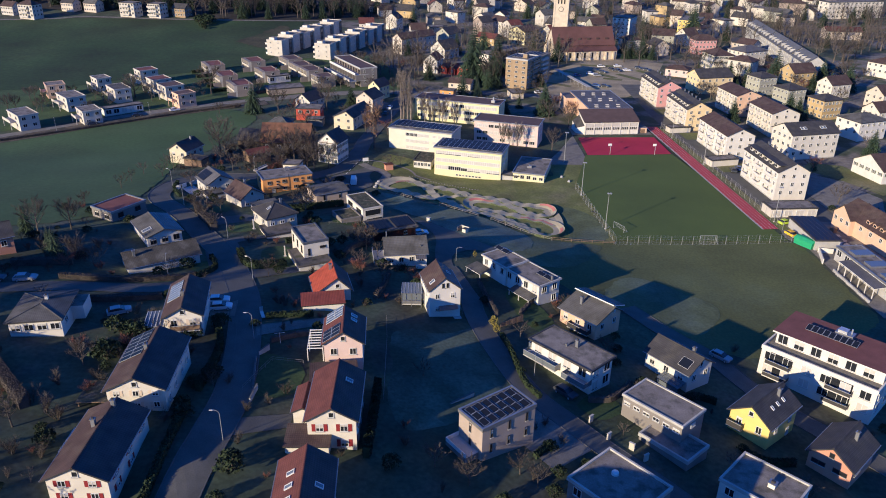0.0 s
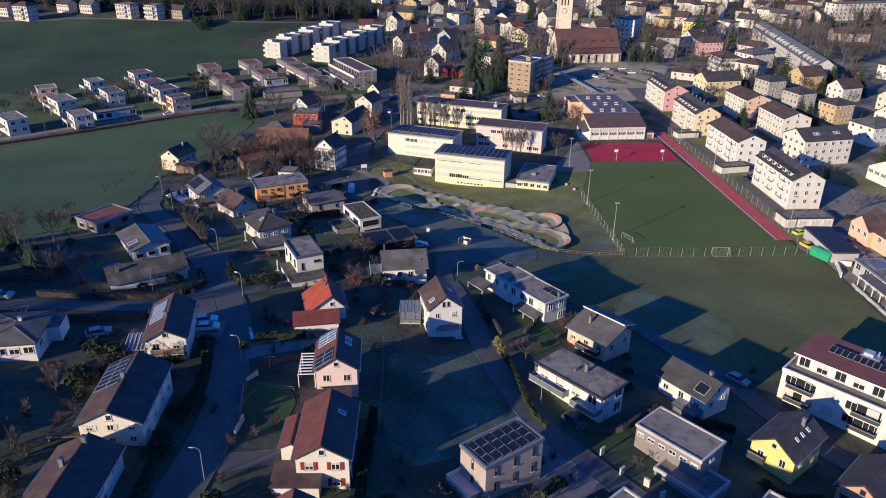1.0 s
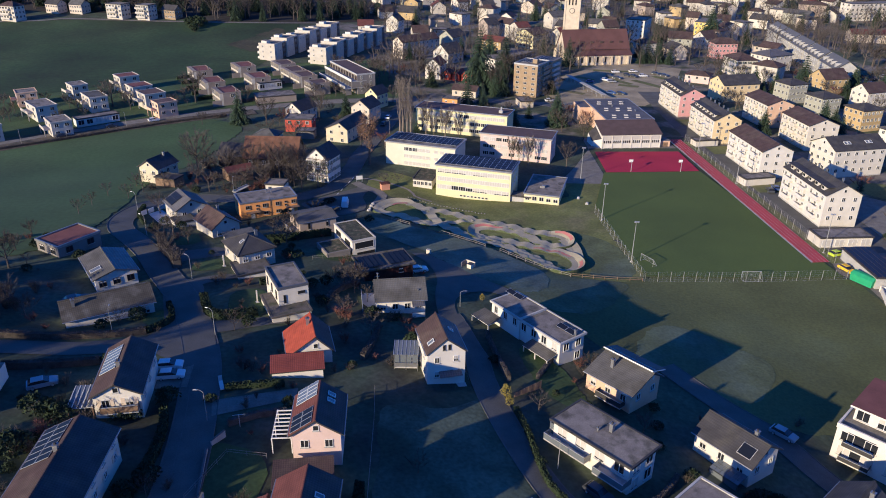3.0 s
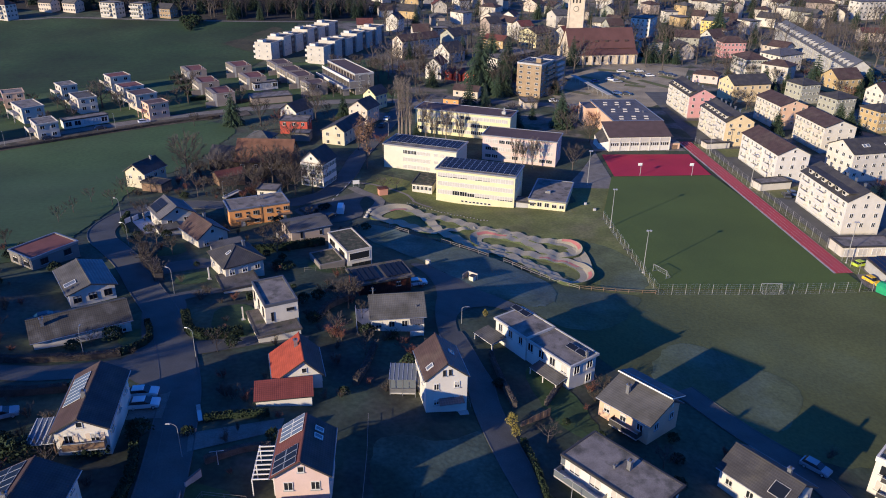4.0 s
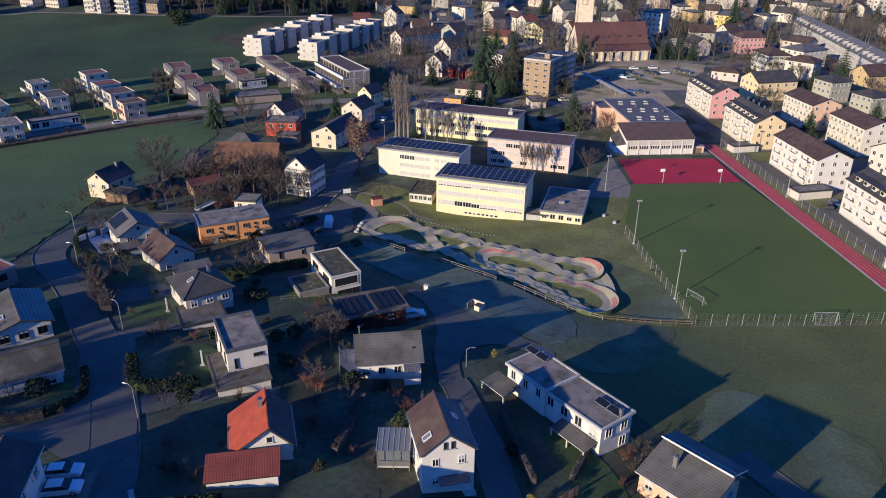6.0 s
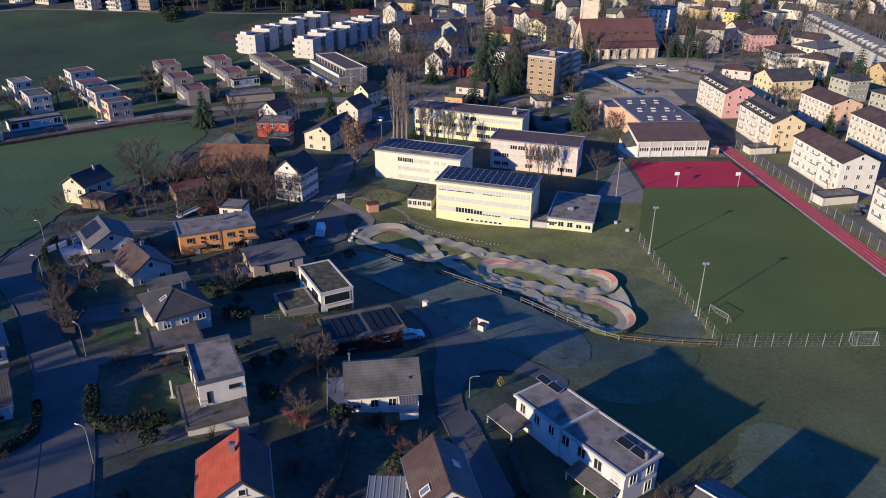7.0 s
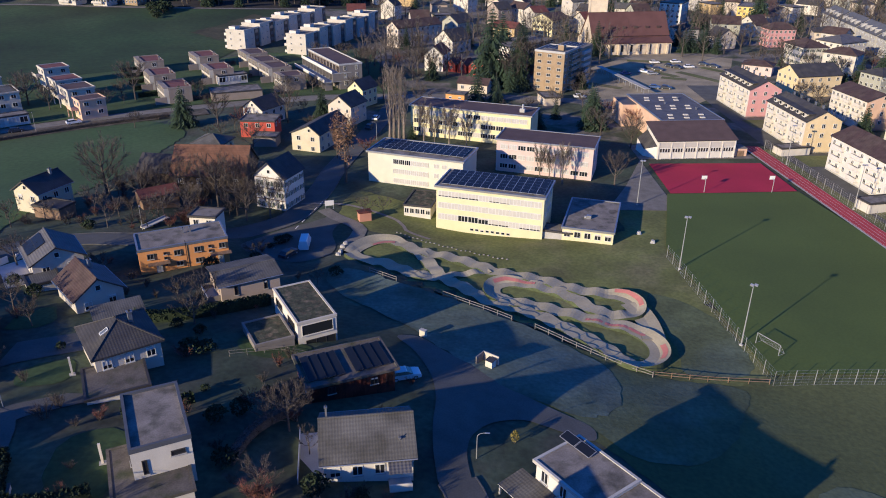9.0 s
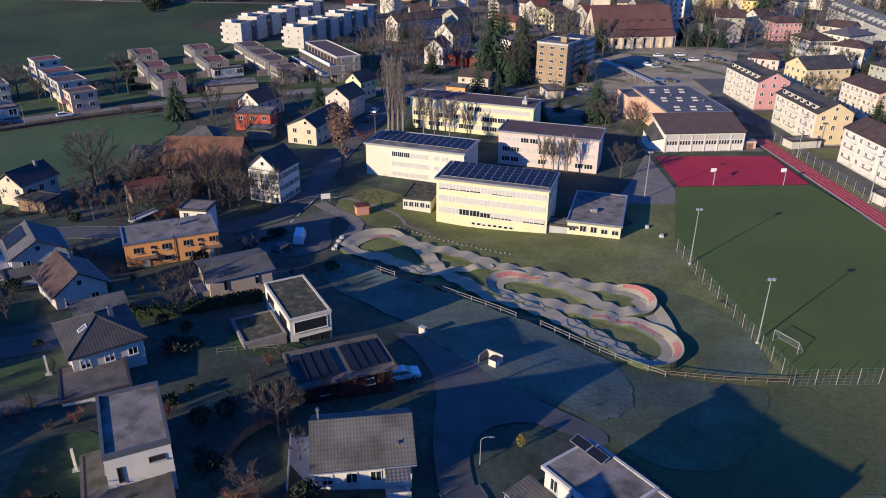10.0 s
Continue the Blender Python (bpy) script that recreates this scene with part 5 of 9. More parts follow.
house("low_annex", "low annex with tiled roof between gardens", -40.9, 185.6, 7.0, 3.8, 30.0, 9.6, roof="pent", rise=0.5, over=0.2, wall=WHITE, tile=TILE_GREY, rows=1, r=1)

# ---- the edge of the meadow ----
h = house("gable_house", "cream cottage with dark gable roof at the meadow", -77.4, 240.8, 7.8, 9.2, -24.0, 7.9, ridge="y", rise=2.5, wall=CREAM, tile=TILE_DARK, f=2, r=3, far=True, stack=(0.6, 2.0))
house("shed", "dark wooden shed with flat roof", -72.6, 234.6, 7.0, 4.6, -20.0, 6.4, roof="flat", over=0.2, wall=WOOD, tile=TILE_DARK, far=True, category="shed")

# ---- unseen houses on the slope, added for the shade they cast ----
# Two out-of-view blocks that throw shade on the modern houses below.
house("apartment_house", "unseen three-storey beige apartment house added to cast shade", 7.5, 54.5, 17.0, 9.0, -12.0, 20.6, ridge="x", rise=2.8, wall=BEIGE, tile=TILE_DARK, f=5, r=2, l=2, rows=3, far=2)
house("apartment_house", "unseen three-storey cream apartment house added to cast shade", 31.0, 54.0, 15.0, 9.0, -8.0, 15.0, ridge="x", rise=2.6, wall=OFFWHITE, tile=TILE_DARK, f=4, r=2, l=2, rows=2, far=2)

# A row added out of view to keep sun off the near ground.
for x, y, eave in ((-85.5, 96.5, 20.6), (-97.5, 124.0, 20.6), (-99.0, 80.6, 26.4), (-90.0, 62.4, 25.6), (-84.5, 44.2, 26.0), (-72.7, 31.0, 28.4), (-60.9, 17.8, 28.4), (-49.0, 4.6, 28.4)):
    house("slope_house", "unseen broad gabled house added to shade the slope below", x, y, 14.6, 9.0, -48.0, eave, ridge="x", rise=3.0, wall=BEIGE, tile=TILE_BROWN, f=4, b=4, r=2, rows=2, far=2, group="houses high on the slope")

# ---- the school ----


def rows_of_windows(e, face, dist, span, z_list, n, w, h, blind_list, frame=FRAME, bars=3, u0=0.0, far=True):
    for z, blinds in zip(z_list, blind_list):
        for i in range(n):
            u = u0 + (i + 0.5) / n * span - span / 2
            a = radians(face)
            window(e, u * math.cos(a) + dist * math.sin(a), u * math.sin(a) - dist * math.cos(a), z, face, w, h, frame, far, blinds[i % len(blinds)], bars)


h = house("school_building", "pale yellow three-storey school with panelled facade", 17.9, 239.9, 23.6, 11.2, -18.6, 9.0, roof="flat", over=0.35, wall=LEMON, tile=GRAVEL, base=-1.6, r=0, lip=0.12, trim=SHEET, category="school")
z = h["eave"]
rows_of_windows(h, 0, 5.25, 22.0, (z - 1.7, z - 4.25, z - 6.8), 10, 2.17, 1.35, ((0.75, 0.75, 0.72, 0.7, 1, 0.75, 0.8, 1, 1, 1), (1, 1, 1, 1, 1, 1, 1, 1, 1, 1), (1, 1, 0, 0, 0.2, 0.72, 0.7, 1, 0.72, 0.7)))
rows_of_windows(h, 0, 5.25, 9.0, (z - 9.0,), 8, 0.8, 0.6, ((0, 0, 0.3, 0, 0, 0),), u0=0.4, bars=1)
rows_of_windows(h, 90, 11.45, 8.0, (z - 1.9, z - 4.5), 3, 1.2, 1.1, ((0, 1, 0), (1, 0, 0)))
panels(h, pose(0.2, 0.5, z + 0.05), 13, 5, 1.62, 1.75, 0.06, tilt=6)
h = house("school_building", "white school wing with three storeys", 2.4, 266.0, 24.8, 11.9, -20.2, 8.1, roof="flat", over=0.35, wall=VANILLA, tile=GRAVEL, base=-0.9, lip=0.12, trim=SHEET, category="school")
z = h["eave"]
rows_of_windows(h, 0, 5.6, 9.0, (z - 1.9, z - 4.3, z - 6.7), 6, 1.48, 1.25, ((0, 0, 0.3, 1, 1, 1), (1, 1, 1, 1), (1, 1, 1)), u0=-1.0, far=2)
rows_of_windows(h, 0, 5.6, 4.0, (z - 1.9, z - 4.3), 2, 1.2, 1.1, ((1, 1), (1, 1)), u0=6.5, far=2)
panels(h, pose(0.2, 0.8, z + 0.05), 13, 4, 1.62, 1.75, 0.06, tilt=6)
h = house("school_annex", "low school annex with planted roof", 2.4, 247.6, 6.4, 9.6, -14.0, 2.6, roof="flat", over=0.2, wall=OFFWHITE, tile=GREENROOF, base=-0.9, f=5, l=4, rows=1, win=(0.95, 1.2), far=True, lip=0.12, category="school")
h = house("school_pavilion", "single-storey pale school pavilion with gravel roof", 38.5, 237.4, 10.8, 17.4, -17.2, 2.9, roof="flat", over=0.25, wall=LEMON, tile=GRAVEL, base=-1.0, f=5, rows=1, win=(1.3, 1.3), first=1.4, far=True, lip=0.15, trim=SHEET, category="school")
s = Shape()
s.box(-0.5, 0.5, -0.4, 0.4, 0, 0.7, SHEET)
s.box(-0.9, -0.6, -0.2, 0.2, 0, 0.4, ALU)
part("roof_vent", s, h, at=pose(-0.5, -2.2, h["eave"] - 0.05))
house("covered_walk", "covered walk between two school buildings", 30.6, 233.0, 6.5, 4.0, -17.0, 1.7, roof="flat", over=0.1, wall=CONCRETE, tile=GRAVEL, base=-1.0, f=4, rows=1, win=(1.1, 1.5), first=1.3, far=True, category="school")
h = house("school_building", "pale pink school building with brown flat roof", 34.3, 274.6, 25.2, 11.0, -18.8, 8.6, roof="flat", over=0.4, wall=PINK, tile=BROWNROOF, base=-0.4, lip=0.08, trim=SHEET, category="school")
z = h["eave"]
rows_of_windows(h, 0, 5.1, 22.6, (z - 1.9, z - 4.4, z - 6.9), 10, 2.0, 1.25, ((1, 1, 0, 0, 1, 1, 1, 1, 1, 1), (0, 0, 1, 1, 0.5, 0.5, 1, 0.6, 0.6, 0.6), (0, 0, 1, 1, 0.4, 1, 1, 1)), far=2)
rows_of_windows(h, 90, 12.2, 7.0, (z - 1.9, z - 4.4), 2, 1.2, 1.1, ((0, 1), (1, 0)), far=2)
h = house("school_building", "long pale yellow school building behind trees", 17.2, 304.5, 36.6, 10.4, -20.3, 9.0, roof="flat", over=0.4, wall=PALEYELLOW, tile=BROWNROOF, base=-0.3, lip=0.08, trim=SHEET, category="school")
z = h["eave"]
rows_of_windows(h, 0, 4.8, 34.0, (z - 1.9, z - 4.5, z - 7.1), 15, 2.1, 1.35, ((0.7, 0.75, 0.6, 0.7, 0.75, 0.6, 0.7, 0.4, 0.5, 1, 1, 0.6, 0.7, 1, 1), (0.5, 0.3, 0.6, 0.5, 0.2, 0.4, 0.7, 0.3, 0.6, 0.5), (0.4, 0.6, 0.5, 0.3, 0.7, 0.6, 0.4)), far=2)
s = Shape()
s.box(-0.7, 0.7, -0.6, 0.6, 0, 1.0, CONCRETE)
s.tube((0.1, 0, 1.0), (0.1, 0, 2.2), 0.3, 0.3, ALU, 10)
part("chimney", s, h, at=pose(14.6, -1.4, z))
house("hut", "small orange wooden hut behind the school", 13.4, 337.5, 7.0, 4.5, -20.0, 5.2, roof="flat", over=0.25, wall=ORANGE, tile=GRAVEL, far=True, f=2, rows=1, win=(0.9, 0.8))

# the gymnasium and the hall behind it
h = house("gymnasium", "white gymnasium with dark lean-to roof and glazed strip", 76.0, 288.9, 22.6, 10.4, 4.6, 5.2, roof="pent", rise=2.7, over=0.4, wall=WHITE, tile=BROWNROOF, base=-0.3, category="gymnasium")
for i in range(6):
    x0 = -8.9 + i * 3.56
    for k in range(4):
        window(h, x0 + (k - 1.5) * 0.74, -4.82, 3.2, 0, 0.66, 1.15, FRAME, 2, 0.0, 1)
    s = Shape()
    s.box(-1.55, 1.55, -0.06, 0, 0, 1.35, BLIND)
    part("facade_panel", s, h, at=pose(x0, -4.8, 3.95))
    window(h, x0, -4.82, 0.75, 0, 1.9, 0.45, FRAME, 2, 0.0, 3)
for i in range(7):
    s = Shape()
    s.box(-0.13, 0.13, -0.22, 0, 0, 5.0, WHITE)
    part("pilaster", s, h, at=pose(-10.68 + i * 3.56, -4.8, 0.3))
s = Shape()
s.box(-2.0, 2.0, -2.0, 2.0, 0, 2.9, PEACH, GRAVEL)
s.box(-2.1, 2.1, -2.1, 2.1, 2.9, 3.05, SHEET, GRAVEL)
room = part("equipment_room", s, h, at=pose(12.9, -1.9, 0))
s = Shape()
s.box(-1.0, 1.0, -0.06, 0, 0, 2.0, WOOD)
part("door", s, room, at=pose(0.2, -2.0, 0.4))
s = Shape()
s.hull([(-2.8, -1.5, 0), (0, -4.4, 0), (0, 4.2, 0), (-2.8, 4.2, 0)], [(-2.6, -1.3, 2.6), (0, -4.4, 4.2), (0, 4.2, 6.6), (-2.6, 4.0, 4.2)], WHITE, TILE_DARK)
part("side_wing", s, h, at=pose(-10.9, 0, 0))
h = house("sports_hall", "peach sports hall with dark roof and rooflights", 77.3, 311.0, 18.4, 31.4, 4.0, 7.6, roof="flat", over=0.15, wall=PEACH, tile=SLATE, base=-0.3, lip=0.1, trim=SHEET, category="sports hall")
for i in range(3):
    for j in range(6):
        s = Shape()
        s.hull([(-0.75, -0.5, 0), (0.75, -0.5, 0), (0.75, 0.5, 0), (-0.75, 0.5, 0)], [(-0.62, -0.38, 0.25), (0.62, -0.38, 0.25), (0.62, 0.38, 0.25), (-0.62, 0.38, 0.25)], VILLA)
        part("rooflight", s, h, at=pose(-5.4 + i * 4.6 + (j % 2) * 0.9, -13.0 + (j // 2) * 10.2 + (j % 2) * 3.2, h["eave"] - 0.05))
for x, y in ((5.6, -4.0), (4.8, 9.0), (-1.4, 3.0)):
    chimney(h, x, y, h["eave"] - 0.1, h["eave"] + 0.5, SHEET, 0.18)
s = Shape()
s.box(-4.4, 0, -5.0, 5.0, 0, 7.55, PEACH, SLATE)
part("stage_wing", s, h, at=pose(-9.05, 10.4, 0))
e = thing("covered_walkway", 78.0, 375.6, terrain(78.0, 375.6), -77.4, "long pale flat-roofed walkway on thin posts", "walkway")
s = Shape()
s.box(-20.5, 20.5, -1.1, 1.1, 2.4, 2.55, CONCRETE)
part("roof", s, e)
for i in range(9):
    for k in (-1, 1):
        s = Shape()
        s.tube((0, 0, 0), (0, 0, 2.4), 0.05, 0.05, ALU, 6)
        part("post", s, e, at=pose(-19.6 + i * 4.9, k * 0.9, 0))

# ---- the blocks of flats beside the track ----


def flats(label, cx, cy, L, W, rot, eave, wall, gable, side="f", tile=TILE_DARK, dormers=True, ridge="x", rise=3.0, storeys=3, balconies=True, group="blocks of flats"):
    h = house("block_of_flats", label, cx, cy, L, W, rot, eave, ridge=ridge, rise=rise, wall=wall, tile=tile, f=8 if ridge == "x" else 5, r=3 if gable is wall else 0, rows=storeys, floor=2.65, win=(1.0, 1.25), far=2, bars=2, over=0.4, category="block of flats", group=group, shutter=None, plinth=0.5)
    z = h["eave"]
    if gable is not wall:
        s = Shape()
        wy, wx = W / 2 - 0.4, L / 2 - 0.4
        s.hull([(0, -wy, 0.2), (0, wy, 0.2), (0, wy, z - 0.1), (0, 0, z + rise - 0.35), (0, -wy, z - 0.1)], [(0.03, -wy, 0.2), (0.03, wy, 0.2), (0.03, wy, z - 0.1), (0.03, 0, z + rise - 0.35), (0.03, -wy, z - 0.1)], gable)
        part("gable_wall", s, h, at=pose(wx, 0, 0))
        for k in range(3):
            for i in range(3):
                window(h, wx + 0.03, -wy + 1.8 + i * (2 * wy - 3.6) / 2, z - 1.3 - k * 2.65, 90, 1.0, 1.25, FRAME, 2, 0.3, 2)
    if balconies:
        for u in (-0.30, 0.02, 0.32):
            for k in range(storeys):
                balcony(h, u * L, -W / 2 + 0.4, z - 2.35 - k * 2.65, 0, L * 0.15, 1.2, wall, wall)
    if dormers:
        n = 6
        for i in range(n):
            s = Shape()
            s.box(-0.75, 0.75, -0.1, 2.0, -0.2, 1.0, WHITE, TILE_DARK)
            s.box(-0.55, 0.55, -0.14, -0.1, 0.05, 0.8, PANE)
            part("dormer", s, h, at=pose((i - (n - 1) / 2) * L * 0.14, -W / 2 + 1.0, z + 0.75))
        s = Shape()
        s.box(-L * 0.45, L * 0.45, -0.25, 2.4, 0, 0.14, TILE_DARK)
        part("dormer_roof", s, h, at=pose(0, -W / 2 + 0.95, z + 1.75))
        for i in range(5):
            chimney(h, (i - 2) * L * 0.17, 0.8, z + rise - 0.8, z + rise + 0.5, SHEET, 0.22)
    return h


flats("white block of flats with balconies and dormers", 114.8, 224.4, 24.4, 10.9, -87.8, 9.5, WHITE, OFFWHITE)
flats("white block of flats with brown roof and balconies", 113.9, 264.3, 24.6, 11.1, -86.2, 9.1, WHITE, WHITE, tile=TILE_BROWN, dormers=False, rise=2.6)
flats("yellow block of flats with balconies and dormers", 111.9, 300.7, 24.2, 10.9, -88.0, 9.1, OFFWHITE, APRICOT)
flats("pink block of flats with balconies and dormers", 111.4, 338.5, 24.4, 11.2, -87.5, 9.1, OFFWHITE, ROSE)
h = house("block_of_flats", "cream block with dark roof and skylights", 141.6, 260.1, 12.4, 20.3, -78.0, 9.3, ridge="y", rise=3.2, wall=OFFWHITE, tile=TILE_DARK, f=4, r=6, rows=3, win=(1.2, 1.2), far=2, category="block of flats", group="blocks of flats", plinth=0.4)
for u in (-4.5, -3.2, 3.6, 4.9):
    roof_window(h, slope_frame(12.4, 20.3, h["eave"], 3.2, "y", 1, u, 3.4), 1.1, 1.3)
flats("pale pink block of flats with roof terrace", 143.9, 291.8, 19.6, 12.2, -86.0, 9.3, OFFWHITE, OFFWHITE, tile=TILE_BROWN, dormers=False, rise=2.4)
flats("peach block of flats with loggias", 140.8, 320.3, 18.4, 11.9, -84.0, 9.3, OFFWHITE, PEACH, tile=TILE_BROWN, dormers=False, rise=2.2)
house("block_of_flats", "cream block with steep dark roof", 142.5, 360.6, 12.7, 18.8, -78.0, 7.6, ridge="y", rise=3.4, wall=APRICOT, tile=TILE_DARK, f=4, r=5, rows=3, far=2, category="block of flats", group="blocks of flats")
house("town_house", "cream town house with green shutters", 165.7, 413.3, 15.0, 12.0, -83.0, 8.6, roof="hip", rise=2.6, wall=OFFWHITE, tile=TILE_BROWN, f=5, r=4, rows=3, far=2, shutter=SHUTGREEN, blind=0)
house("town_house", "red brick town house with white corners", 173.8, 459.5, 9.6, 14.1, -84.0, 8.6, roof="hip", rise=2.8, wall=ROSE, tile=TILE_BROWN, f=4, r=6, rows=3, far=2)
for i, (x, y, c) in enumerate(((166.4, 356.2, GREENWALL), (168.8, 331.6, GREENWALL), (175.3, 312.1, OCHRE))):
    house("town_house", "square town house with shallow hipped roof", x, y, 10.2, 11.0, -72.0, 8.6, roof="hip", rise=1.8, wall=c, tile=TILE_DARK, f=4, r=5, rows=3, far=2, group="square town houses")
h = house("house_with_shutters", "white house with dark green shutters and broad gable", 158.0, 235.5, 15.0, 13.6, -79.0, 4.6, ridge="y", rise=4.0, wall=WHITE, tile=TILE_BROWN, f=5, r=4, rows=2, shutter=SHUTGREEN, far=2, blind=0, win=(0.9, 1.1), gable_win=False)
h = house("farmhouse", "orange farmhouse with brown roof and small dormers", 127.0, 182.0, 11.6, 25.0, 7.0, 4.8, ridge="y", rise=3.5, wall=PEACH, tile=TILE_BROWN, f=3, l=6, rows=1, far=2)
for i in range(5):
    s = Shape()
    s.box(-0.7, 0.7, -0.1, 1.6, -0.2, 0.75, PEACH)
    s.slab([(-0.9, -0.25, 0.7), (0, -0.25, 1.25), (0, 1.9, 1.25), (-0.9, 1.9, 0.7)], 0.1, TILE_BROWN)
    s.slab([(0, -0.25, 1.25), (0.9, -0.25, 0.7), (0.9, 1.9, 0.7), (0, 1.9, 1.25)], 0.1, TILE_BROWN)
    s.box(-0.45, 0.45, -0.14, -0.1, 0.0, 0.6, PANE)
    part("dormer", s, h, at=pose(-4.6, 0.8 - i * 2.7, h["eave"] + 0.75, 0, 0, -90))
house("farmhouse_wing", "orange gabled wing of a farmhouse with brown roof", 122.8, 190.0, 8.0, 8.4, 7.0, 4.8, ridge="x", rise=3.4, wall=PEACH, tile=TILE_BROWN, l=3, rows=1, far=2, category="farmhouse")
h = house("solar_canopy", "open canopy covered with solar panels", 109.2, 184.6, 7.2, 16.8, -1.0, 3.2, roof="flat", over=0.3, wall=CONCRETE, tile=SHEET, lip=0.02, category="canopy")
panels(h, pose(0, 0, h["eave"] - 0.02), 5, 9, 1.25, 1.72, 0.10, tilt=3, frame=TILE_BROWN)
house("garage", "long flat-roofed row of garages", 110.6, 202.4, 14.4, 6.2, 3.0, 3.0, roof="flat", over=0.15, wall=OFFWHITE, tile=GRAVEL, far=2, f=4, rows=1, win=(2.4, 1.9), first=1.6, blind=1.0, category="garage")
house("garage", "small garage row with flat roof", 107.1, 247.8, 4.6, 10.7, -78.0, 2.6, roof="flat", over=0.1, wall=OFFWHITE, tile=GRAVEL, far=2, r=3, f=1, rows=1, win=(2.4, 1.8), first=1.5, blind=1.0, category="garage")
house("garage", "small garage row with flat roof", 104.6, 288.6, 4.2, 9.0, -80.0, 2.4, roof="flat", over=0.1, wall=OFFWHITE, tile=GRAVEL, far=2, r=3, f=1, rows=1, win=(2.2, 1.7), first=1.4, blind=1.0, category="garage")
h = house("workshop", "long grey flat-roofed workshop beside the field", 112.2, 159.4, 7.0, 24.0, 3.0, 4.0, roof="flat", over=0.2, wall=CONCRETE, tile=GRAVEL, far=2, l=7, f=2, rows=1, win=(1.8, 1.6), category="workshop", trim=SHEET)
s = Shape()
s.slab([(-3.2, -7.4, 0), (0, -7.4, 0.35), (0, 7.4, 0.35), (-3.2, 7.4, 0)], 0.14, SLATE, WHITEMETAL)
c = part("lean_to_roof", s, h, at=pose(-3.35, -2.2, h["eave"] - 1.0))
for i in range(6):
    s = Shape()
    s.box(-0.09, 0.09, -0.09, 0.09, -2.8, -0.1, WHITE)
    part("post", s, c, at=pose(-3.0, -7.1 + i * 2.84, 0))
for v in (-6.0, 0.5, 7.0):
    s = Shape()
    s.box(-2.6, 2.6, -1.5, 1.5, 0, 0.5, SHEET, GREENHOUSE)
    part("rooflight", s, h, at=pose(0.4, v, h["eave"] - 0.05))
sheet("works_yard", [(104.4, 141), (104.2, 150), (104.5, 165), (104.8, 177), (101.5, 184.5), (102.6, 190), (104, 196.4), (124.1, 196.4), (124.1, 150), (118, 140)], PAVING, "asphalt works yard beside the field", "yard", lift=0.13, step=6)
for x, y, rz, w in ((108.0, 175.0, -15, 3.8), (105.2, 171.8, 71, 7.0)):
    e = thing("yard_wall", x, y, terrain(x, y), rz, "low white rendered yard wall", "wall")
    s = Shape()
    s.box(-w / 2, w / 2, -0.12, 0.12, 0, 1.5, WHITE, CONCRETE)
    part("panel", s, e)
e = thing("yard_wall", 104.8, 156.4, terrain(104.8, 156.4), 90, "low grey stone wall along the field", "wall")
for i in range(10):
    s = Shape()
    s.box(-0.75, 0.75, -0.2, 0.2, 0, 0.75, CONCRETE)
    part("wall_block", s, e, at=pose(-7.6 + i * 1.65, 0.06 * (i % 3), 0))

# ---- sports ground fittings ----


def mast(x, y, z, high, label="tall steel floodlight mast"):
    e = thing("floodlight_mast", x, y, z, 0, label, "floodlight")
    s = Shape()
    s.tube((0, 0, 0), (0, 0, high), 0.12, 0.06, LAMPPOST, 8)
    s.tube((0, 0, 0), (0, 0, 0.3), 0.3, 0.26, CONCRETE, 8)
    part("pole", s, e)
    for k in (-1, 1):
        s = Shape()
        s.box(-0.26, 0.26, -0.2, 0.2, 0, 0.2, ALU)
        part("lamp_head", s, e, at=pose(0.32 * k + 0.2, 0.2, high - 0.05, 20, 0, -40))


for x, y in ((52.5, 190.0), (51.1, 216.8), (51.5, 249.5), (103.4, 196.0), (100.6, 247.3), (99.2, 279.1)):
    mast(x, y, terrain(x, y), 10.6)


def fence_line(name, label, pts, high, gap, post=LAMPPOST, rails=(), mesh=False, r=0.05):
    e = thing(name, pts[0][0], pts[0][1], 0, 0, label, "fence")
    ox, oy = pts[0]
    post_mesh = None
    for (x0, y0), (x1, y1) in zip(pts, pts[1:]):
        d = math.dist((x0, y0), (x1, y1))
        n = max(1, round(d / gap))
        for i in range(n + 1):
            x, y = x0 + (x1 - x0) * i / n, y0 + (y1 - y0) * i / n
            if post_mesh is None:
                s = Shape()
                s.tube((0, 0, -0.3), (0, 0, high), r, r, post, 6)
                post_mesh = s.mesh("post")
            part("post", post_mesh, e, at=pose(x - ox, y - oy, terrain(x, y)))
            if i < n:
                xb, yb = x0 + (x1 - x0) * (i + 1) / n, y0 + (y1 - y0) * (i + 1) / n
                s = Shape()
                za, zb = terrain(x, y), terrain(xb, yb)
                a, b = Vector((x - ox, y - oy, za)), Vector((xb - ox, yb - oy, zb))
                for zr in rails:
                    s.tube(a + Vector((0, 0, zr)), b + Vector((0, 0, zr)), r * 0.8, r * 0.8, post, 5)
                if mesh:
                    k = max(2, int((b - a).length / 0.8))
                    for q in range(k):
                        p = a + (b - a) * q / k
                        s.tube(p + Vector((0, 0, 0.05)), p + Vector((0, 0, high)), 0.008, 0.008, ALU, 3)
                    for q in range(int(high / 0.5) + 1):
                        s.tube(a + Vector((0, 0, 0.05 + q * 0.5)), b + Vector((0, 0, 0.05 + q * 0.5)), 0.008, 0.008, ALU, 3)
                if s.f:
                    part("rail" if rails and not mesh else "wire_panel", s, e)


fence_line("sports_fence", "tall wire mesh fence with steel posts", [(50.3, 222.1), (52.8, 178.9), (77, 180.0), (101.9, 181.7)], 2.6, 3.2, mesh=True)
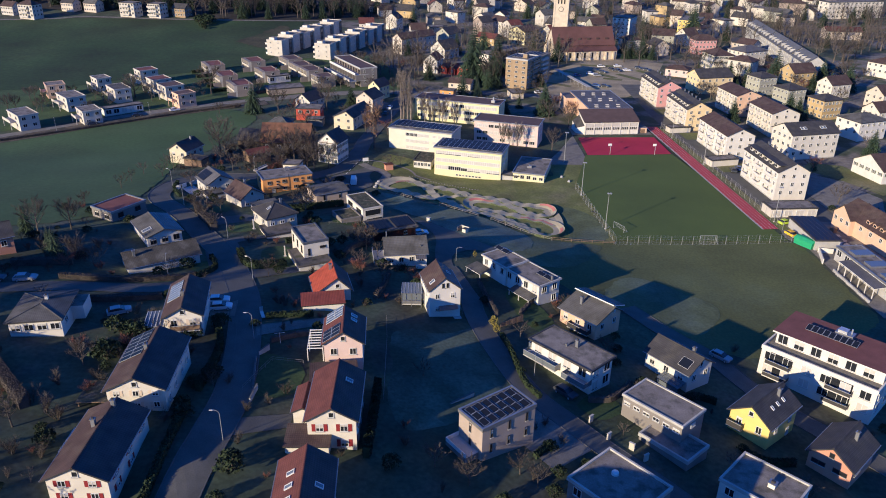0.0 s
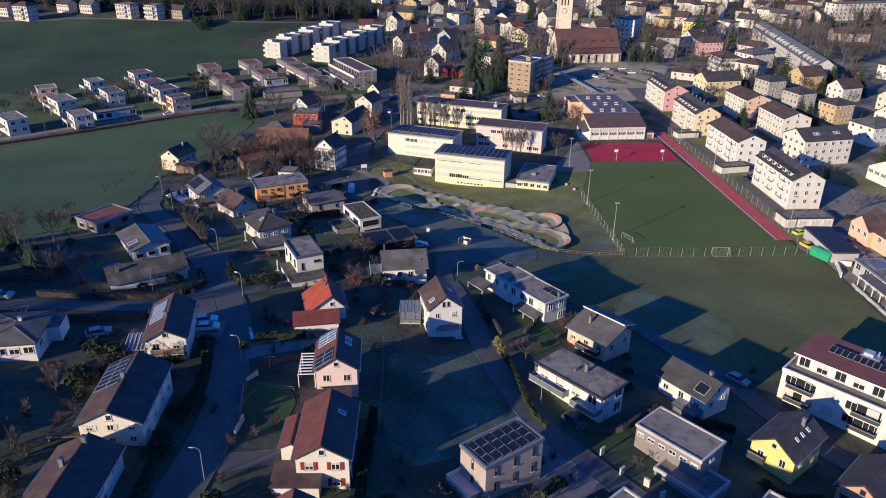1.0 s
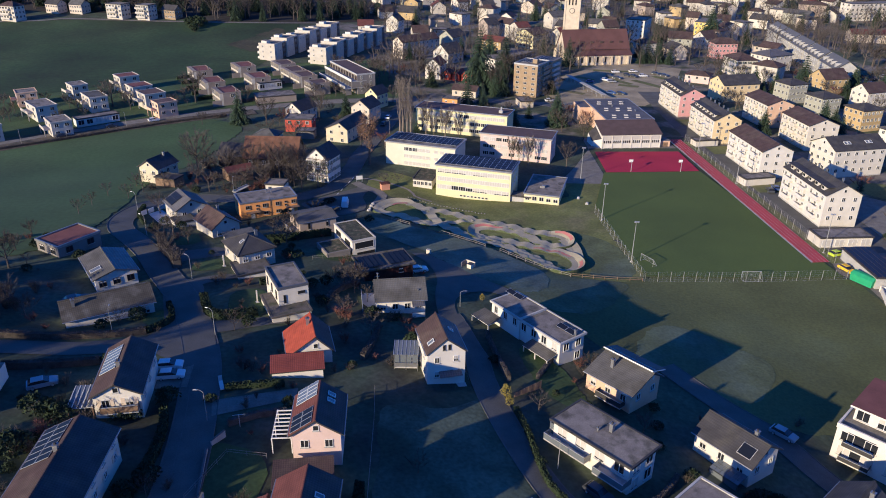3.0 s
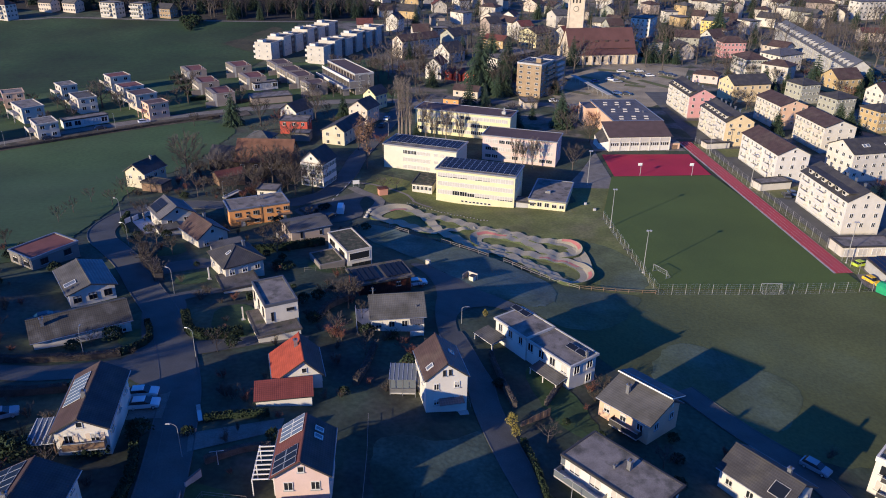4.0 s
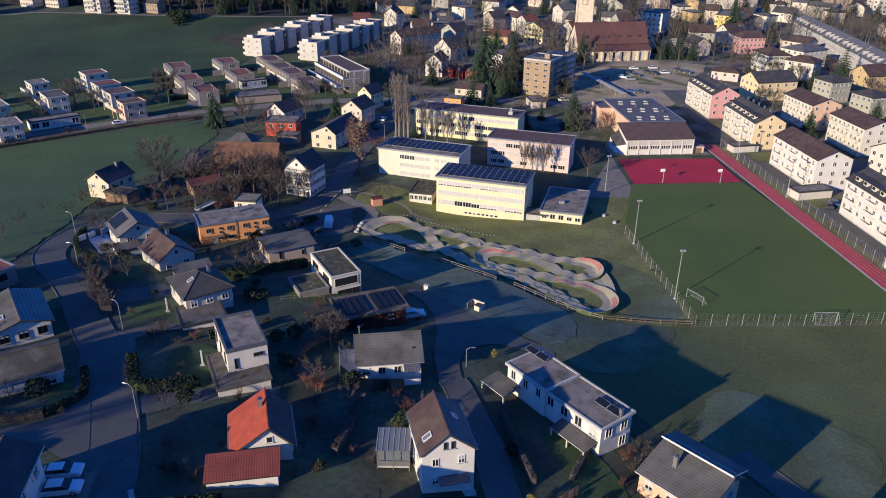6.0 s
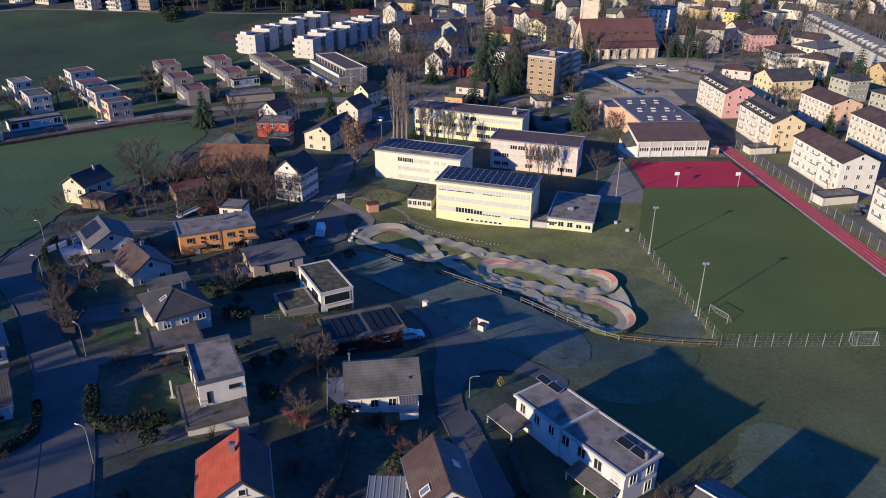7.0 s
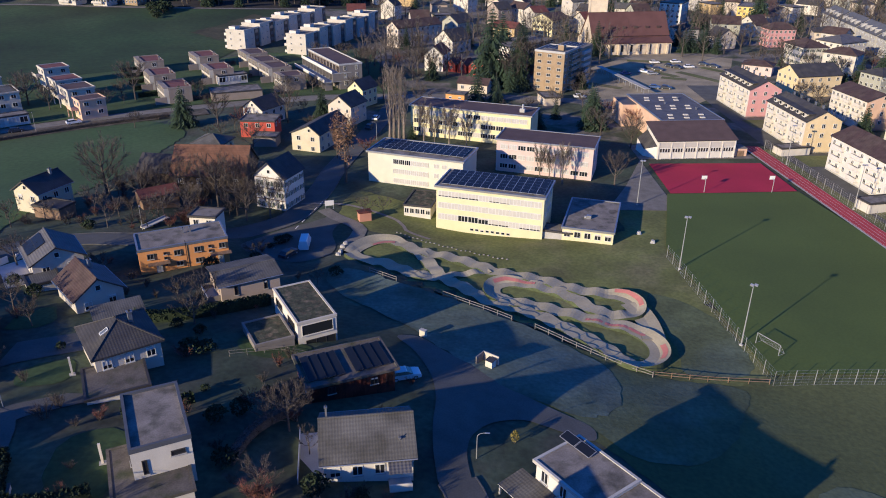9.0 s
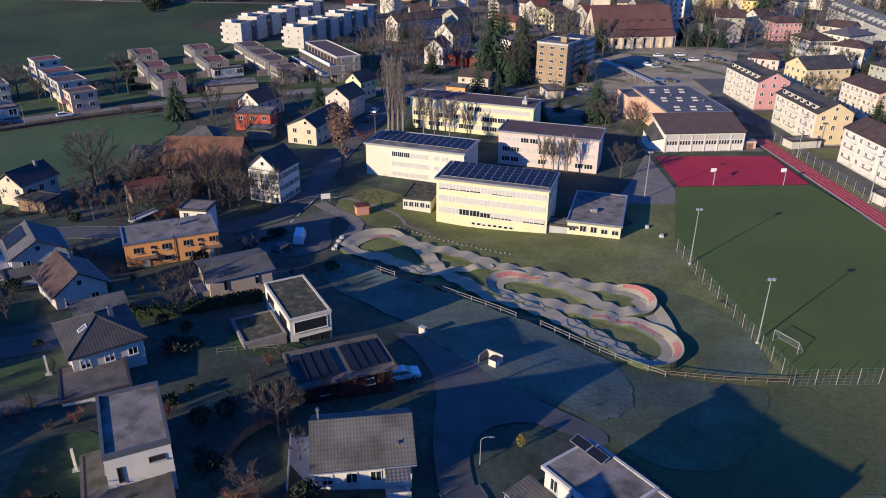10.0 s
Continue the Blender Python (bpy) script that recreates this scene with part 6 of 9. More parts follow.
fence_line("sports_fence", "tall wire mesh fence behind the track", [(103.2, 190), (98.6, 292)], 3.0, 3.5, mesh=True)
for pts in ([(-6.9, 211.9), (-2.0, 208.3)], [(6.1, 203.0), (16.9, 194.4)], [(20.4, 192.5), (35.7, 180.1)], [(35.9, 180.4), (43.6, 179.7), (52.4, 179.3)]):
    fence_line("wooden_rail", "low grey wooden rail fence", pts, 1.0, 2.6, WOOD if pts[0][0] > 35 else GREYRAIL, (0.45, 0.9), r=0.065)


def goal(x, y, rz, w=5.0, h=2.0):
    e = thing("football_goal", x, y, terrain(x, y) + 0.32, rz, "grey-white metal football goal with net", "goal")
    s = Shape()
    for k in (-1, 1):
        s.tube((k * w / 2, 0, 0), (k * w / 2, 0, h), 0.05, 0.05, GOALMETAL)
        s.tube((k * w / 2, 0, h), (k * w / 2, 1.4, 0), 0.025, 0.025, GOALMETAL)
        s.tube((k * w / 2, 0, 0.03), (k * w / 2, 1.4, 0.03), 0.025, 0.025, GOALMETAL)
    s.tube((-w / 2, 0, h), (w / 2, 0, h), 0.05, 0.05, GOALMETAL)
    s.tube((-w / 2, 1.4, 0.03), (w / 2, 1.4, 0.03), 0.025, 0.025, GOALMETAL)
    part("goal_frame", s, e)
    s = Shape()
    for i in range(21):
        u = -w / 2 + i * w / 20
        s.tube((u, 0, h), (u, 1.4, 0), 0.005, 0.005, GOALMETAL, 3)
    for i in range(9):
        s.tube((-w / 2, 1.4 * i / 9, h * (1 - i / 9)), (w / 2, 1.4 * i / 9, h * (1 - i / 9)), 0.005, 0.005, GOALMETAL, 3)
    part("net", s, e)


goal(78.6, 181.2, 180, 4.6, 1.9)
goal(55.8, 188.3, -62, 4.2, 1.9)
for x in (69.7, 86.1):
    e = thing("basketball_stand", x, 257.6, 0.35, 0, "steel basketball post with white backboard", "basketball hoop")
    s = Shape()
    s.tube((0, 0, 0), (0, 0, 3.0), 0.09, 0.08, ALU, 8)
    s.tube((0, 0, 2.9), (0, 1.1, 3.2), 0.06, 0.06, ALU, 6)
    part("post", s, e)
    s = Shape()
    s.box(-0.65, 0.65, 1.1, 1.16, 2.85, 3.75, WHITEMETAL)
    part("backboard", s, e)
    s = Shape()
    for k in range(12):
        a, b = 2 * math.pi * k / 12, 2 * math.pi * (k + 1) / 12
        s.tube((0.23 * math.cos(a), 1.45 + 0.23 * math.sin(a), 3.05), (0.23 * math.cos(b), 1.45 + 0.23 * math.sin(b), 3.05), 0.02, 0.02, ORANGE, 4)
    part("rim", s, e)

# ---- the pump track ----


track_heights = []


def on_track(x, y):
    """Height of the riding surface at a place."""
    p = Vector((x, y))
    mid, side, roll, lean, bank, width = min(track_heights, key=lambda h: (h[0] - p).length)
    u = max(-0.95, min(0.95, (p - mid).dot(side) / (width / 2)))
    return terrain(x, y) + 0.22 + roll + max(0.0, lean * u) * bank


def guide_line(pts, width):
    line = smooth_line([(x, y, 0) for x, y in pts], 0.4)
    flat = [(p[0], p[1]) for p in line]
    a, c = offset_line(flat, -width / 2), offset_line(flat, width / 2)
    s = Shape()
    for i in range(len(flat) - 1):
        q = [(p[0], p[1], on_track(p[0], p[1]) + 0.05) for p in (c[i], a[i], a[i + 1], c[i + 1])]
        q.reverse()
        s.poly(q, REDLINE)
    ob = thing("red_guide_line", 0, 0, 0, 0, "red painted guide line on the pump track", "line")
    part("paint", s, ob)


def track_piece(name, pts, width, waves, bank, label):
    """A ribbon of asphalt with rollers along it; pts: x, y and the lean of the outer edge in metres."""
    line = smooth_line(pts, 0.5)
    s, g, g2 = Shape(), Shape(), Shape()
    flat = [(p[0], p[1]) for p in line]
    us = (-1.0, -0.95, -0.5, 0.0, 0.5, 0.95, 1.0)
    cols = [offset_line(flat, width / 2 * u * (1.12 if abs(u) == 1 else 1)) for u in us]
    run = 0.0
    hs = []
    for i in range(len(line)):
        if i:
            run += math.dist(flat[i - 1], flat[i])
        lean = line[i][2]
        roll = 0.2 * (1 - math.cos(2 * math.pi * run / waves)) * max(0.0, 1 - abs(lean) * 1.2)
        hs.append((roll, lean))
        a, c = Vector(cols[0][i][:2]), Vector(cols[-1][i][:2])
        track_heights.append((Vector(flat[i]), (c - a).normalized(), roll, lean, bank, width))
    for i in range(len(line) - 1):
        for k in range(len(us) - 1):
            q = []
            for kk, ii in ((k + 1, i), (k, i), (k, i + 1), (k + 1, i + 1)):
                x, y = cols[kk][ii]
                roll, lean = hs[ii]
                edge = abs(us[kk]) == 1
                z = 0.22 + roll + max(0.0, lean * us[kk]) * bank
                q.append((x, y, terrain(x, y) + (-0.1 if edge else z)))
            q.reverse()
            (g if k == 0 else g2 if k == 5 else s).poly(q, SHOULDER if k in (0, 5) else PUMP)
    ob = thing(name, 0, 0, 0, 0, label, "pump track")
    for piece, shape in (("riding_surface", s), ("grass_shoulder", g), ("grass_shoulder", g2)):
        o = part(piece, shape, ob)
        o.data.polygons.foreach_set("use_smooth", [True] * len(o.data.polygons))
    return ob


pump_main = [(-11.5, 223.5, 0.4), (-10.0, 226.5, 0.9), (-7.2, 229.3, 1.0), (-3.8, 230.0, 0.7), (-1.3, 227.8, 0.1), (1.2, 225.2, 0), (3.9, 223.4, 0), (7.0, 222.2, 0), (10.1, 220.3, 0), (13.1, 218.1, 0), (15.9, 215.6, 0), (19.3, 214.1, 0), (22.7, 212.8, 0), (25.9, 211.1, 0), (28.5, 209.2, 0), (31.6, 207.8, 0), (34.7, 206.8, 0.2), (37.0, 206.2, 0.8), (38.7, 204.6, 1.1), (39.2, 202.2, 1.1), (38.2, 199.9, 0.7), (35.7, 199.2, 0.1), (33.2, 200.0, 0), (31.2, 201.8, 0), (29.4, 204.6, 0), (27.0, 207.4, 0), (23.7, 209.5, 0), (20.5, 210.9, -0.4), (17.6, 211.2, -1.0), (15.3, 209.6, -1.1), (15.0, 206.8, -0.8), (16.9, 204.6, -0.2), (20.0, 203.2, 0), (22.6, 202.2, 0), (25.6, 200.6, 0), (28.5, 199.2, 0), (31.4, 197.6, 0), (34.3, 196.2, 0), (36.8, 194.6, 0.3), (38.6, 192.0, 0.8), (39.2, 189.0, 1.1), (38.4, 185.9, 1.2), (36.2, 183.6, 1.1), (33.8, 183.6, 0.6), (31.9, 186.0, 0), (30.6, 188.9, 0), (28.7, 191.5, 0), (26.6, 194.0, 0), (24.4, 196.5, 0), (21.8, 199.2, 0), (18.4, 201.6, 0), (14.6, 203.8, 0), (11.4, 207.4, 0), (8.6, 210.6, 0), (6.0, 213.2, 0), (3.2, 213.6, 0), (0.4, 215.0, 0), (-2.8, 217.6, 0), (-5.6, 219.6, -0.1), (-8.6, 220.6, 0.3), (-11.5, 223.5, 0.4)]
track_piece("pump_track", pump_main, 3.2, 4.4, 0.9, "rolling asphalt pump track with banked turns")
track_piece("pump_track", [(38.4, 203.6, 0.35), (39.3, 200.6, 0.4), (39.6, 196.4, 0.4), (39.2, 191.4, 0.4)], 3.8, 40.0, 0.9, "banked asphalt link between two turns of the pump track")
track_piece("pump_track", [(1.0, 225.0, 0), (2.8, 221.6, 0), (4.3, 217.9, 0), (5.6, 214.2, 0)], 2.8, 4.0, 0.9, "short asphalt cross link of the pump track")
track_piece("pump_track", [(6.4, 213.4, 0), (9.8, 214.4, 0), (12.7, 215.2, 0), (15.0, 216.2, 0)], 2.2, 4.0, 0.9, "narrow asphalt cross link of the pump track")
for pts in ([(-7.4, 227.6), (-5.4, 229.0), (-3.0, 228.8)], [(15.4, 210.9), (17.7, 212.0), (20.0, 211.5), (22.9, 210.4)], [(36.6, 207.4), (38.7, 206.4), (40.0, 203.8), (39.9, 201.0)], [(29.6, 198.0), (33.2, 196.2), (36.3, 194.7), (38.0, 192.6)], [(39.9, 189.4), (39.7, 187.2), (38.7, 185.2)]):
    guide_line(pts, 0.75)

# ---- the suburb beyond the meadow ----


def villa(x, y, L, W, rot, high, wall, roof, label):
    h = house("villa", label, x, y, L, W, rot, terrain(x, y) + high, roof="flat", over=0.2, wall=wall, tile=roof, f=2, r=2, l=1, rows=2, win=(1.5, 1.3), far=2, lip=0.15, trim=wall, group="villas beyond the meadow")
    s = Shape()
    s.box(-L * 0.5, L * 0.2, -2.2, 0, -0.2, 0, wall)
    s.box(-L * 0.5, L * 0.2, -2.2, -2.1, 0, 0.9, wall)
    for px in (-L * 0.48, L * 0.17):
        s.box(px - 0.12, px + 0.12, -2.15, -1.9, -3.0, -0.2, wall)
    part("terrace", s, h, at=pose(0, -W / 2 + 0.2, h["eave"] - 3.0))


villa(-154.9, 290.5, 13.0, 7.6, -46.5, 6.2, VILLA, GRAVEL, "white villa with terrace and flat grey roof")
villa(-132.7, 298.4, 9.4, 7.5, -52.0, 5.6, VILLA, GRAVEL, "white villa with flat grey roof")
villa(-148.6, 319.8, 13.0, 8.2, -48.0, 6.0, VILLA, GRAVEL, "cream villa with flat grey roof")
villa(-164.2, 340.0, 8.0, 8.0, -58.0, 6.0, PEACH, GRAVEL, "orange villa with flat grey roof")
villa(-148.9, 353.9, 8.4, 6.8, -49.0, 6.0, VILLA, GRAVEL, "white villa with flat grey roof")
villa(-133.5, 333.9, 12.0, 7.4, -52.0, 6.2, VILLA, TILE_GREY, "white villa with grey roof")
villa(-132.3, 367.3, 8.2, 9.0, -50.0, 7.0, VILLA, REDROOF, "white villa with red flat roof")
villa(-121.3, 351.4, 9.0, 8.8, -50.0, 6.3, VILLA, REDROOF, "white villa with red flat roof")
villa(-112.1, 339.0, 9.8, 9.0, -50.0, 6.3, VILLA, BROWNROOF, "cream villa with brown flat roof")
villa(-102.0, 324.2, 6.6, 8.2, -50.0, 6.2, PEACH, BROWNROOF, "peach villa with brown flat roof")
house("garage", "long low row of garages with pale roofs", -125.0, 313.0, 16.0, 5.0, 38.0, 3.2, roof="flat", over=0.1, wall=WHITE, tile=GRAVEL, far=2, f=5, rows=1, win=(2.2, 1.8), first=1.5, blind=1.0, category="garage")
house("garage", "long low row of garages with pale roofs", -63.0, 350.6, 17.0, 9.0, 22.0, 3.0, roof="flat", over=0.1, wall=CUBE, tile=GRAVEL, far=2, rows=1, category="garage")
house("garage", "low white garages with a flat roof", -69.6, 372.4, 11.0, 5.0, 30.0, 3.6, roof="flat", over=0.1, wall=WHITE, tile=GRAVEL, far=2, f=4, rows=1, win=(2.2, 1.8), first=1.5, blind=1.0, category="garage")

sheet("suburb_lawn", [(-200, 262), (-160, 284), (-128, 308), (-100, 326), (-66, 344), (-36, 355), (-8, 358), (-14, 400), (-24, 440), (-74, 428), (-86, 414), (-112, 398), (-142, 380), (-176, 354), (-230, 348)], LAWN, "green suburban gardens and lawns in winter", "lawn", lift=0.10, step=5)
for x, y, L, red in ((-82.6, 340.3, 12.6, 1), (-93.8, 359.8, 12.6, 1), (-105.6, 383.7, 12.6, 1), (-75.4, 370.1, 12.6, 1), (-87.1, 394.5, 12.6, 1), (-46.9, 359.2, 9.0, 0), (-54.4, 373.6, 12.0, 0), (-61.0, 385.2, 12.0, 0), (-68.6, 400.8, 12.0, 0)):
    W = 7.6
    cx, cy = x - 0.485 * L / 2 + 0.875 * W / 2, y + 0.875 * L / 2 + 0.485 * W / 2
    h = house("cube_house", "tan cube house with red-brown roof" if red else "tan cube house with brown roof", cx, cy, L, W, -61.0, 5.3, roof="flat", over=0.05, wall=CUBE, tile=REDROOF if red else BROWNROOF, f=3, r=1, rows=2, win=(1.5, 1.5), far=2, lip=0.25, trim=CUBE, group="tan cube houses", first=1.3, skip=((90, 0, 1),))
    s = Shape()
    s.box(-L / 2 + 0.1, L / 2 - 0.1, -1.5, -1.3, -2.7, -1.9, VILLA)
    s.box(-L / 2 + 0.1, L / 2 - 0.1, -1.5, 0, 0.0, 0.22, CUBE)
    for px in (-L / 2 + 0.1, -L / 6, L / 6, L / 2 - 0.4):
        s.box(px, px + 0.3, -1.5, 0, -5.2, 0, VILLA)
    s.box(-L / 2 + 0.1, L / 2 - 0.1, -1.3, 0, -2.9, -2.7, VILLA)
    part("loggia", s, h, at=pose(0, -W / 2 + 0.04, h["eave"]))
    s = Shape()
    s.box(-0.12, 0.12, -2.2, 1.6, 0, 2.6, CUBE)
    part("terrace_wall", s, h, at=pose(L / 2 - 0.2, -W / 2 - 2.4, 0.2))
    chimney(h, L * 0.3, W * 0.34, h["eave"] - 0.2, h["eave"] + 1.0, CUBE, 0.3)

for pts in ([(-86.0, 349.0), (-92.0, 366.0), (-101.0, 390.0)], [(-66.0, 362.0), (-72.0, 384.0), (-82.0, 406.0)]):
    ribbon("lane", pts, 4.0, ASPHALT, "narrow residential lane between cube houses", "road", lift=0.16)
sheet("withered_slope", [(-114, 471), (-100, 459), (-88, 448), (-80, 452), (-82, 500), (-90, 524), (-98, 505), (-104, 484)], WITHERED, "withered brown slope beside the meadow", "ground", lift=0.24, step=5, rough=1.5)

h = house("terrace_block", "long terraced block with white balconies", -31.8, 379.3, 34.0, 9.0, -63.0, 9.0, roof="flat", over=0.1, wall=GREYWALL, tile=BROWNROOF, r=2, rows=3, far=2, lip=0.3, trim=CONCRETE, win=(0.9, 1.6))
for k in range(10):
    window(h, -15.2 + k * 3.4, -4.4, h["eave"] - 1.7, 0, 2.4, 2.0, WOOD, 2, 0.4 * (k % 2), 2)
for k in range(2):
    s = Shape()
    s.box(-17, 17, -4.5 - 3.0 * k - 3.0, 0, 0, 0.25, CONCRETE)
    s.box(-17, 17, -4.5 - 3.0 * k - 3.0, -4.5 - 3.0 * k - 2.85, 0.25, 1.2, WHITE)
    for i in range(11):
        s.box(-17 + i * 3.36, -16.7 + i * 3.36, -4.5 - 3.0 * k - 2.8, -4.5 - 3.0 * k, -2.8, 0, GREYWALL)
    part("terrace", s, h, at=pose(0, 0.2, h["eave"] - 3.1 - 2.9 * k))

for cx, cy, n in ((-80.0, 440.0, 6), (-52.0, 433.0, 6)):
    for i in range(n):
        x, y = cx + i * 4.7, cy + i * 11.5
        h = house("row_house", "white and grey terraced row house", x, y, 9.6, 12.0, -19.0, terrain(x, y) + 8.6 + (i % 2) * 1.0, roof="flat", over=0.05, wall=VILLA, tile=GRAVEL, f=0 if i else 2, r=3, l=2, rows=3, win=(0.7, 0.9), far=2, lip=0.3, trim=VILLA, group="white row houses")
        s = Shape()
        s.box(0, 0.12, -1.7, 1.7, 0, 8.4 + (i % 2), DARKTRIM)
        for k in range(3):
            s.box(0.12, 0.16, -1.3, 1.3, 1.2 + 2.7 * k, 2.6 + 2.7 * k, GREENHOUSE)
        part("stair_glazing", s, h, at=pose(4.75, 4.1, 0.4))
        s = Shape()
        s.box(-1.6, 1.6, -1.8, 1.8, 0, 1.5, WHITE, GRAVEL)
        part("roof_hut", s, h, at=pose(-1.8, -3.4, h["eave"] - 0.05))
        if i == 0:
            for k in range(3):
                balcony(h, -4.75, -2.0, h["eave"] - 2.6 - 2.7 * k, 270, 6.0, 1.6, WHITE)

# ---- the farm and the houses along the street to the town ----
h = house("barn", "old barn with large faded orange tiled roof", -47.2, 262.6, 18.0, 13.5, -2.0, 4.6, ridge="x", rise=5.6, wall=BARNWOOD, tile=TILE_FADED, far=2, f=4, rows=1, gable_win=False)
house("barn_wing", "barn wing with dark roof", -59.6, 262.6, 9.5, 10.0, -10.0, 4.8, ridge="x", rise=3.2, wall=BARNWOOD, tile=TILE_DARK, far=2, gable_win=False, category="barn")
house("wooden_shed", "low wooden shed with rusty red roof", -54.8, 243.4, 8.5, 6.0, 35.0, 5.6, ridge="x", rise=1.3, wall=WOOD, tile=TILE_DARKRED, far=2, gable_win=False, category="shed")
house("hut", "small pale hut with flat grey roof", -40.5, 230.0, 5.8, 5.0, -8.0, 6.4, roof="flat", over=0.25, wall=OFFWHITE, tile=GRAVEL, far=2, f=2, rows=1, category="shed")
house("gable_house", "beige house with grey hipped roof behind the barn", -53.0, 282.5, 9.0, 8.4, -12.0, 5.2, roof="hip", rise=1.8, wall=PALEYELLOW, tile=TILE_GREY, far=2, f=2, r=2, rows=2)
h = house("timbered_house", "white half-timbered house with steep dark roof", -29.7, 250.6, 8.4, 9.0, -22.0, 7.6, ridge="y", rise=3.6, wall=WHITE, tile=TILE_DARK, far=2, f=3, r=4, rows=3, floor=2.5, shutter=SHUTGREEN, win=(0.8, 1.1), blind=0)
for k in range(3):
    s = Shape()
    s.box(-3.75, 3.75, -0.04, 0, -0.09, 0.09, WOOD)
    part("beam", s, h, at=pose(0, -4.05, h["eave"] - 0.1 - 2.5 * k))
house("gable_house", "red flat-roofed house with white windows", -45.2, 305.9, 10.6, 7.8, -4.0, 5.0, roof="flat", over=0.3, wall=REDWALL, tile=GRAVEL, far=2, f=3, r=2, rows=1, win=(1.2, 1.2))
house("garage", "low grey garage with a flat roof", -41.7, 295.6, 7.1, 5.0, -4.0, 3.0, roof="flat", over=0.2, wall=GREYWALL, tile=GRAVEL, far=2, category="garage")
house("gable_house", "white house with dark gable roof", -47.0, 320.0, 8.6, 11.0, -30.0, 5.0, ridge="y", rise=3.0, wall=OFFWHITE, tile=TILE_DARK, far=2, f=2, r=3, rows=2)
h = house("gable_house", "cream house with long dark roof", -26.8, 297.4, 9.4, 18.0, -20.0, 5.0, ridge="y", rise=2.6, wall=CREAM, tile=TILE_DARK, far=2, f=2, r=5, rows=2, shift=1.2)
house("gable_house", "beige house with dark roof and shutters", -21.2, 320.0, 9.0, 10.0, -26.0, 6.0, ridge="y", rise=3.2, wall=BEIGE, tile=TILE_DARK, far=2, f=3, r=3, rows=2, shutter=SHUTBEIGE, win=(0.8, 1.1))
house("gable_house", "yellow house with dark gable roof", -18.2, 341.4, 7.0, 9.0, -32.0, 6.0, ridge="y", rise=3.0, wall=PALEYELLOW, tile=TILE_DARK, far=2, f=2, r=3, rows=2)
house("brick_house", "red brick house with dark gable roof", -93.5, 147.5, 12.0, 9.0, 34.0, 17.6, ridge="x", rise=2.0, wall=SALMON, tile=TILE_DARK, f=3, r=2, rows=1)

# ---- the town ----
house("town_house", "white house with bright red roof and shutters", 7.8, 401.0, 8.6, 12.0, -16.0, 6.6, ridge="y", rise=3.4, wall=WHITE, tile=TILE_RED, far=2, f=3, r=3, rows=2, shutter=SHUTBEIGE, win=(0.8, 1.1))
for i in range(4):
    house("row_cottage", "small cottage with red gable roof", 15.0 + i * 4.2, 397.0 - i * 2.6, 5.0, 7.0, -35.0, 3.2, ridge="y", rise=2.2, wall=REDWALL, tile=TILE_DARKRED, far=2, f=1, rows=1, group="row of red cottages")
house("low_house", "low house with brown roof", 21.0, 362.0, 12.0, 8.0, -20.0, 3.2, ridge="x", rise=1.8, wall=BEIGE, tile=TILE_BROWN, far=2, f=3, rows=1)
house("town_house", "grey-green gabled town house", 19.0, 478.0, 11.0, 13.0, -42.0, 8.0, ridge="y", rise=3.6, wall=GREENWALL, tile=TILE_DARK, far=2, f=2, r=3, rows=3)
house("town_house", "white house with broad dark gable roof", 15.4, 440.5, 11.9, 13.3, -44.0, 5.6, ridge="y", rise=4.6, wall=OFFWHITE, tile=TILE_DARK, far=2, f=3, r=3, rows=2)
house("office_block", "cream office with rows of windows", 67.8, 490.0, 14.0, 15.0, -47.0, 8.2, ridge="y", rise=2.8, wall=PALEYELLOW, tile=TILE_BROWN, far=2, f=5, r=6, rows=3, win=(1.6, 1.3), blind=0, category="office")
house("factory_hall", "low grey hall with bright roof strips", 49.4, 437.0, 17.0, 20.0, -43.0, 6.0, roof="flat", over=0.2, wall=GREYWALL, tile=GRAVEL, far=2, f=4, r=4, rows=1, category="hall")
h = house("tower_block", "brown tower block of seven storeys", 50.9, 367.0, 11.6, 14.0, -31.0, 14.3, roof="flat", over=0.1, wall=BROWNBRICK, tile=GRAVEL, far=2, f=3, r=4, rows=6, floor=2.3, win=(1.5, 1.0), bars=2, lip=0.4, trim=CONCRETE, category="tower block")
for k in range(6):
    balcony(h, 5.7, 2.0, h["eave"] - 2.2 - 2.3 * k, 90, 8.0, 1.2, BROWNBRICK)
chimney(h, 2.2, -1.0, h["eave"], h["eave"] + 1.8, BROWNBRICK, 1.1)
panels(h, pose(-2.0, 2.0, h["eave"] + 0.1), 3, 4, 1.6, 1.05, 0.3, tilt=10, row_gap=0.6)
s = Shape()
s.box(-4.4, 6.6, 7.0, 20.0, 0, h["eave"] - 0.4, BROWNBRICK, GRAVEL)
wing = part("rear_wing", s, h)
for k in range(6):
    s = Shape()
    s.box(6.6, 7.7, 8.0, 15.5, h["eave"] - 2.6 - 2.3 * k, h["eave"] - 1.5 - 2.3 * k, CONCRETE)
    part("balcony_front", s, wing)
    window(h, 3.8, 7.0, h["eave"] - 1.6 - 2.3 * k, 0, 1.4, 1.0, FRAME, 2, 0.0, 2)
panels(h, pose(1.0, 13.5, h["eave"] - 0.3), 4, 5, 1.6, 1.05, 0.2, tilt=10, row_gap=0.6)
house("kiosk", "small pavilion with flat roof", 45.4, 344.6, 8.5, 6.2, -80.0, 3.0, roof="flat", over=0.3, wall=BEIGE, tile=GRAVEL, far=2, f=2, rows=1)
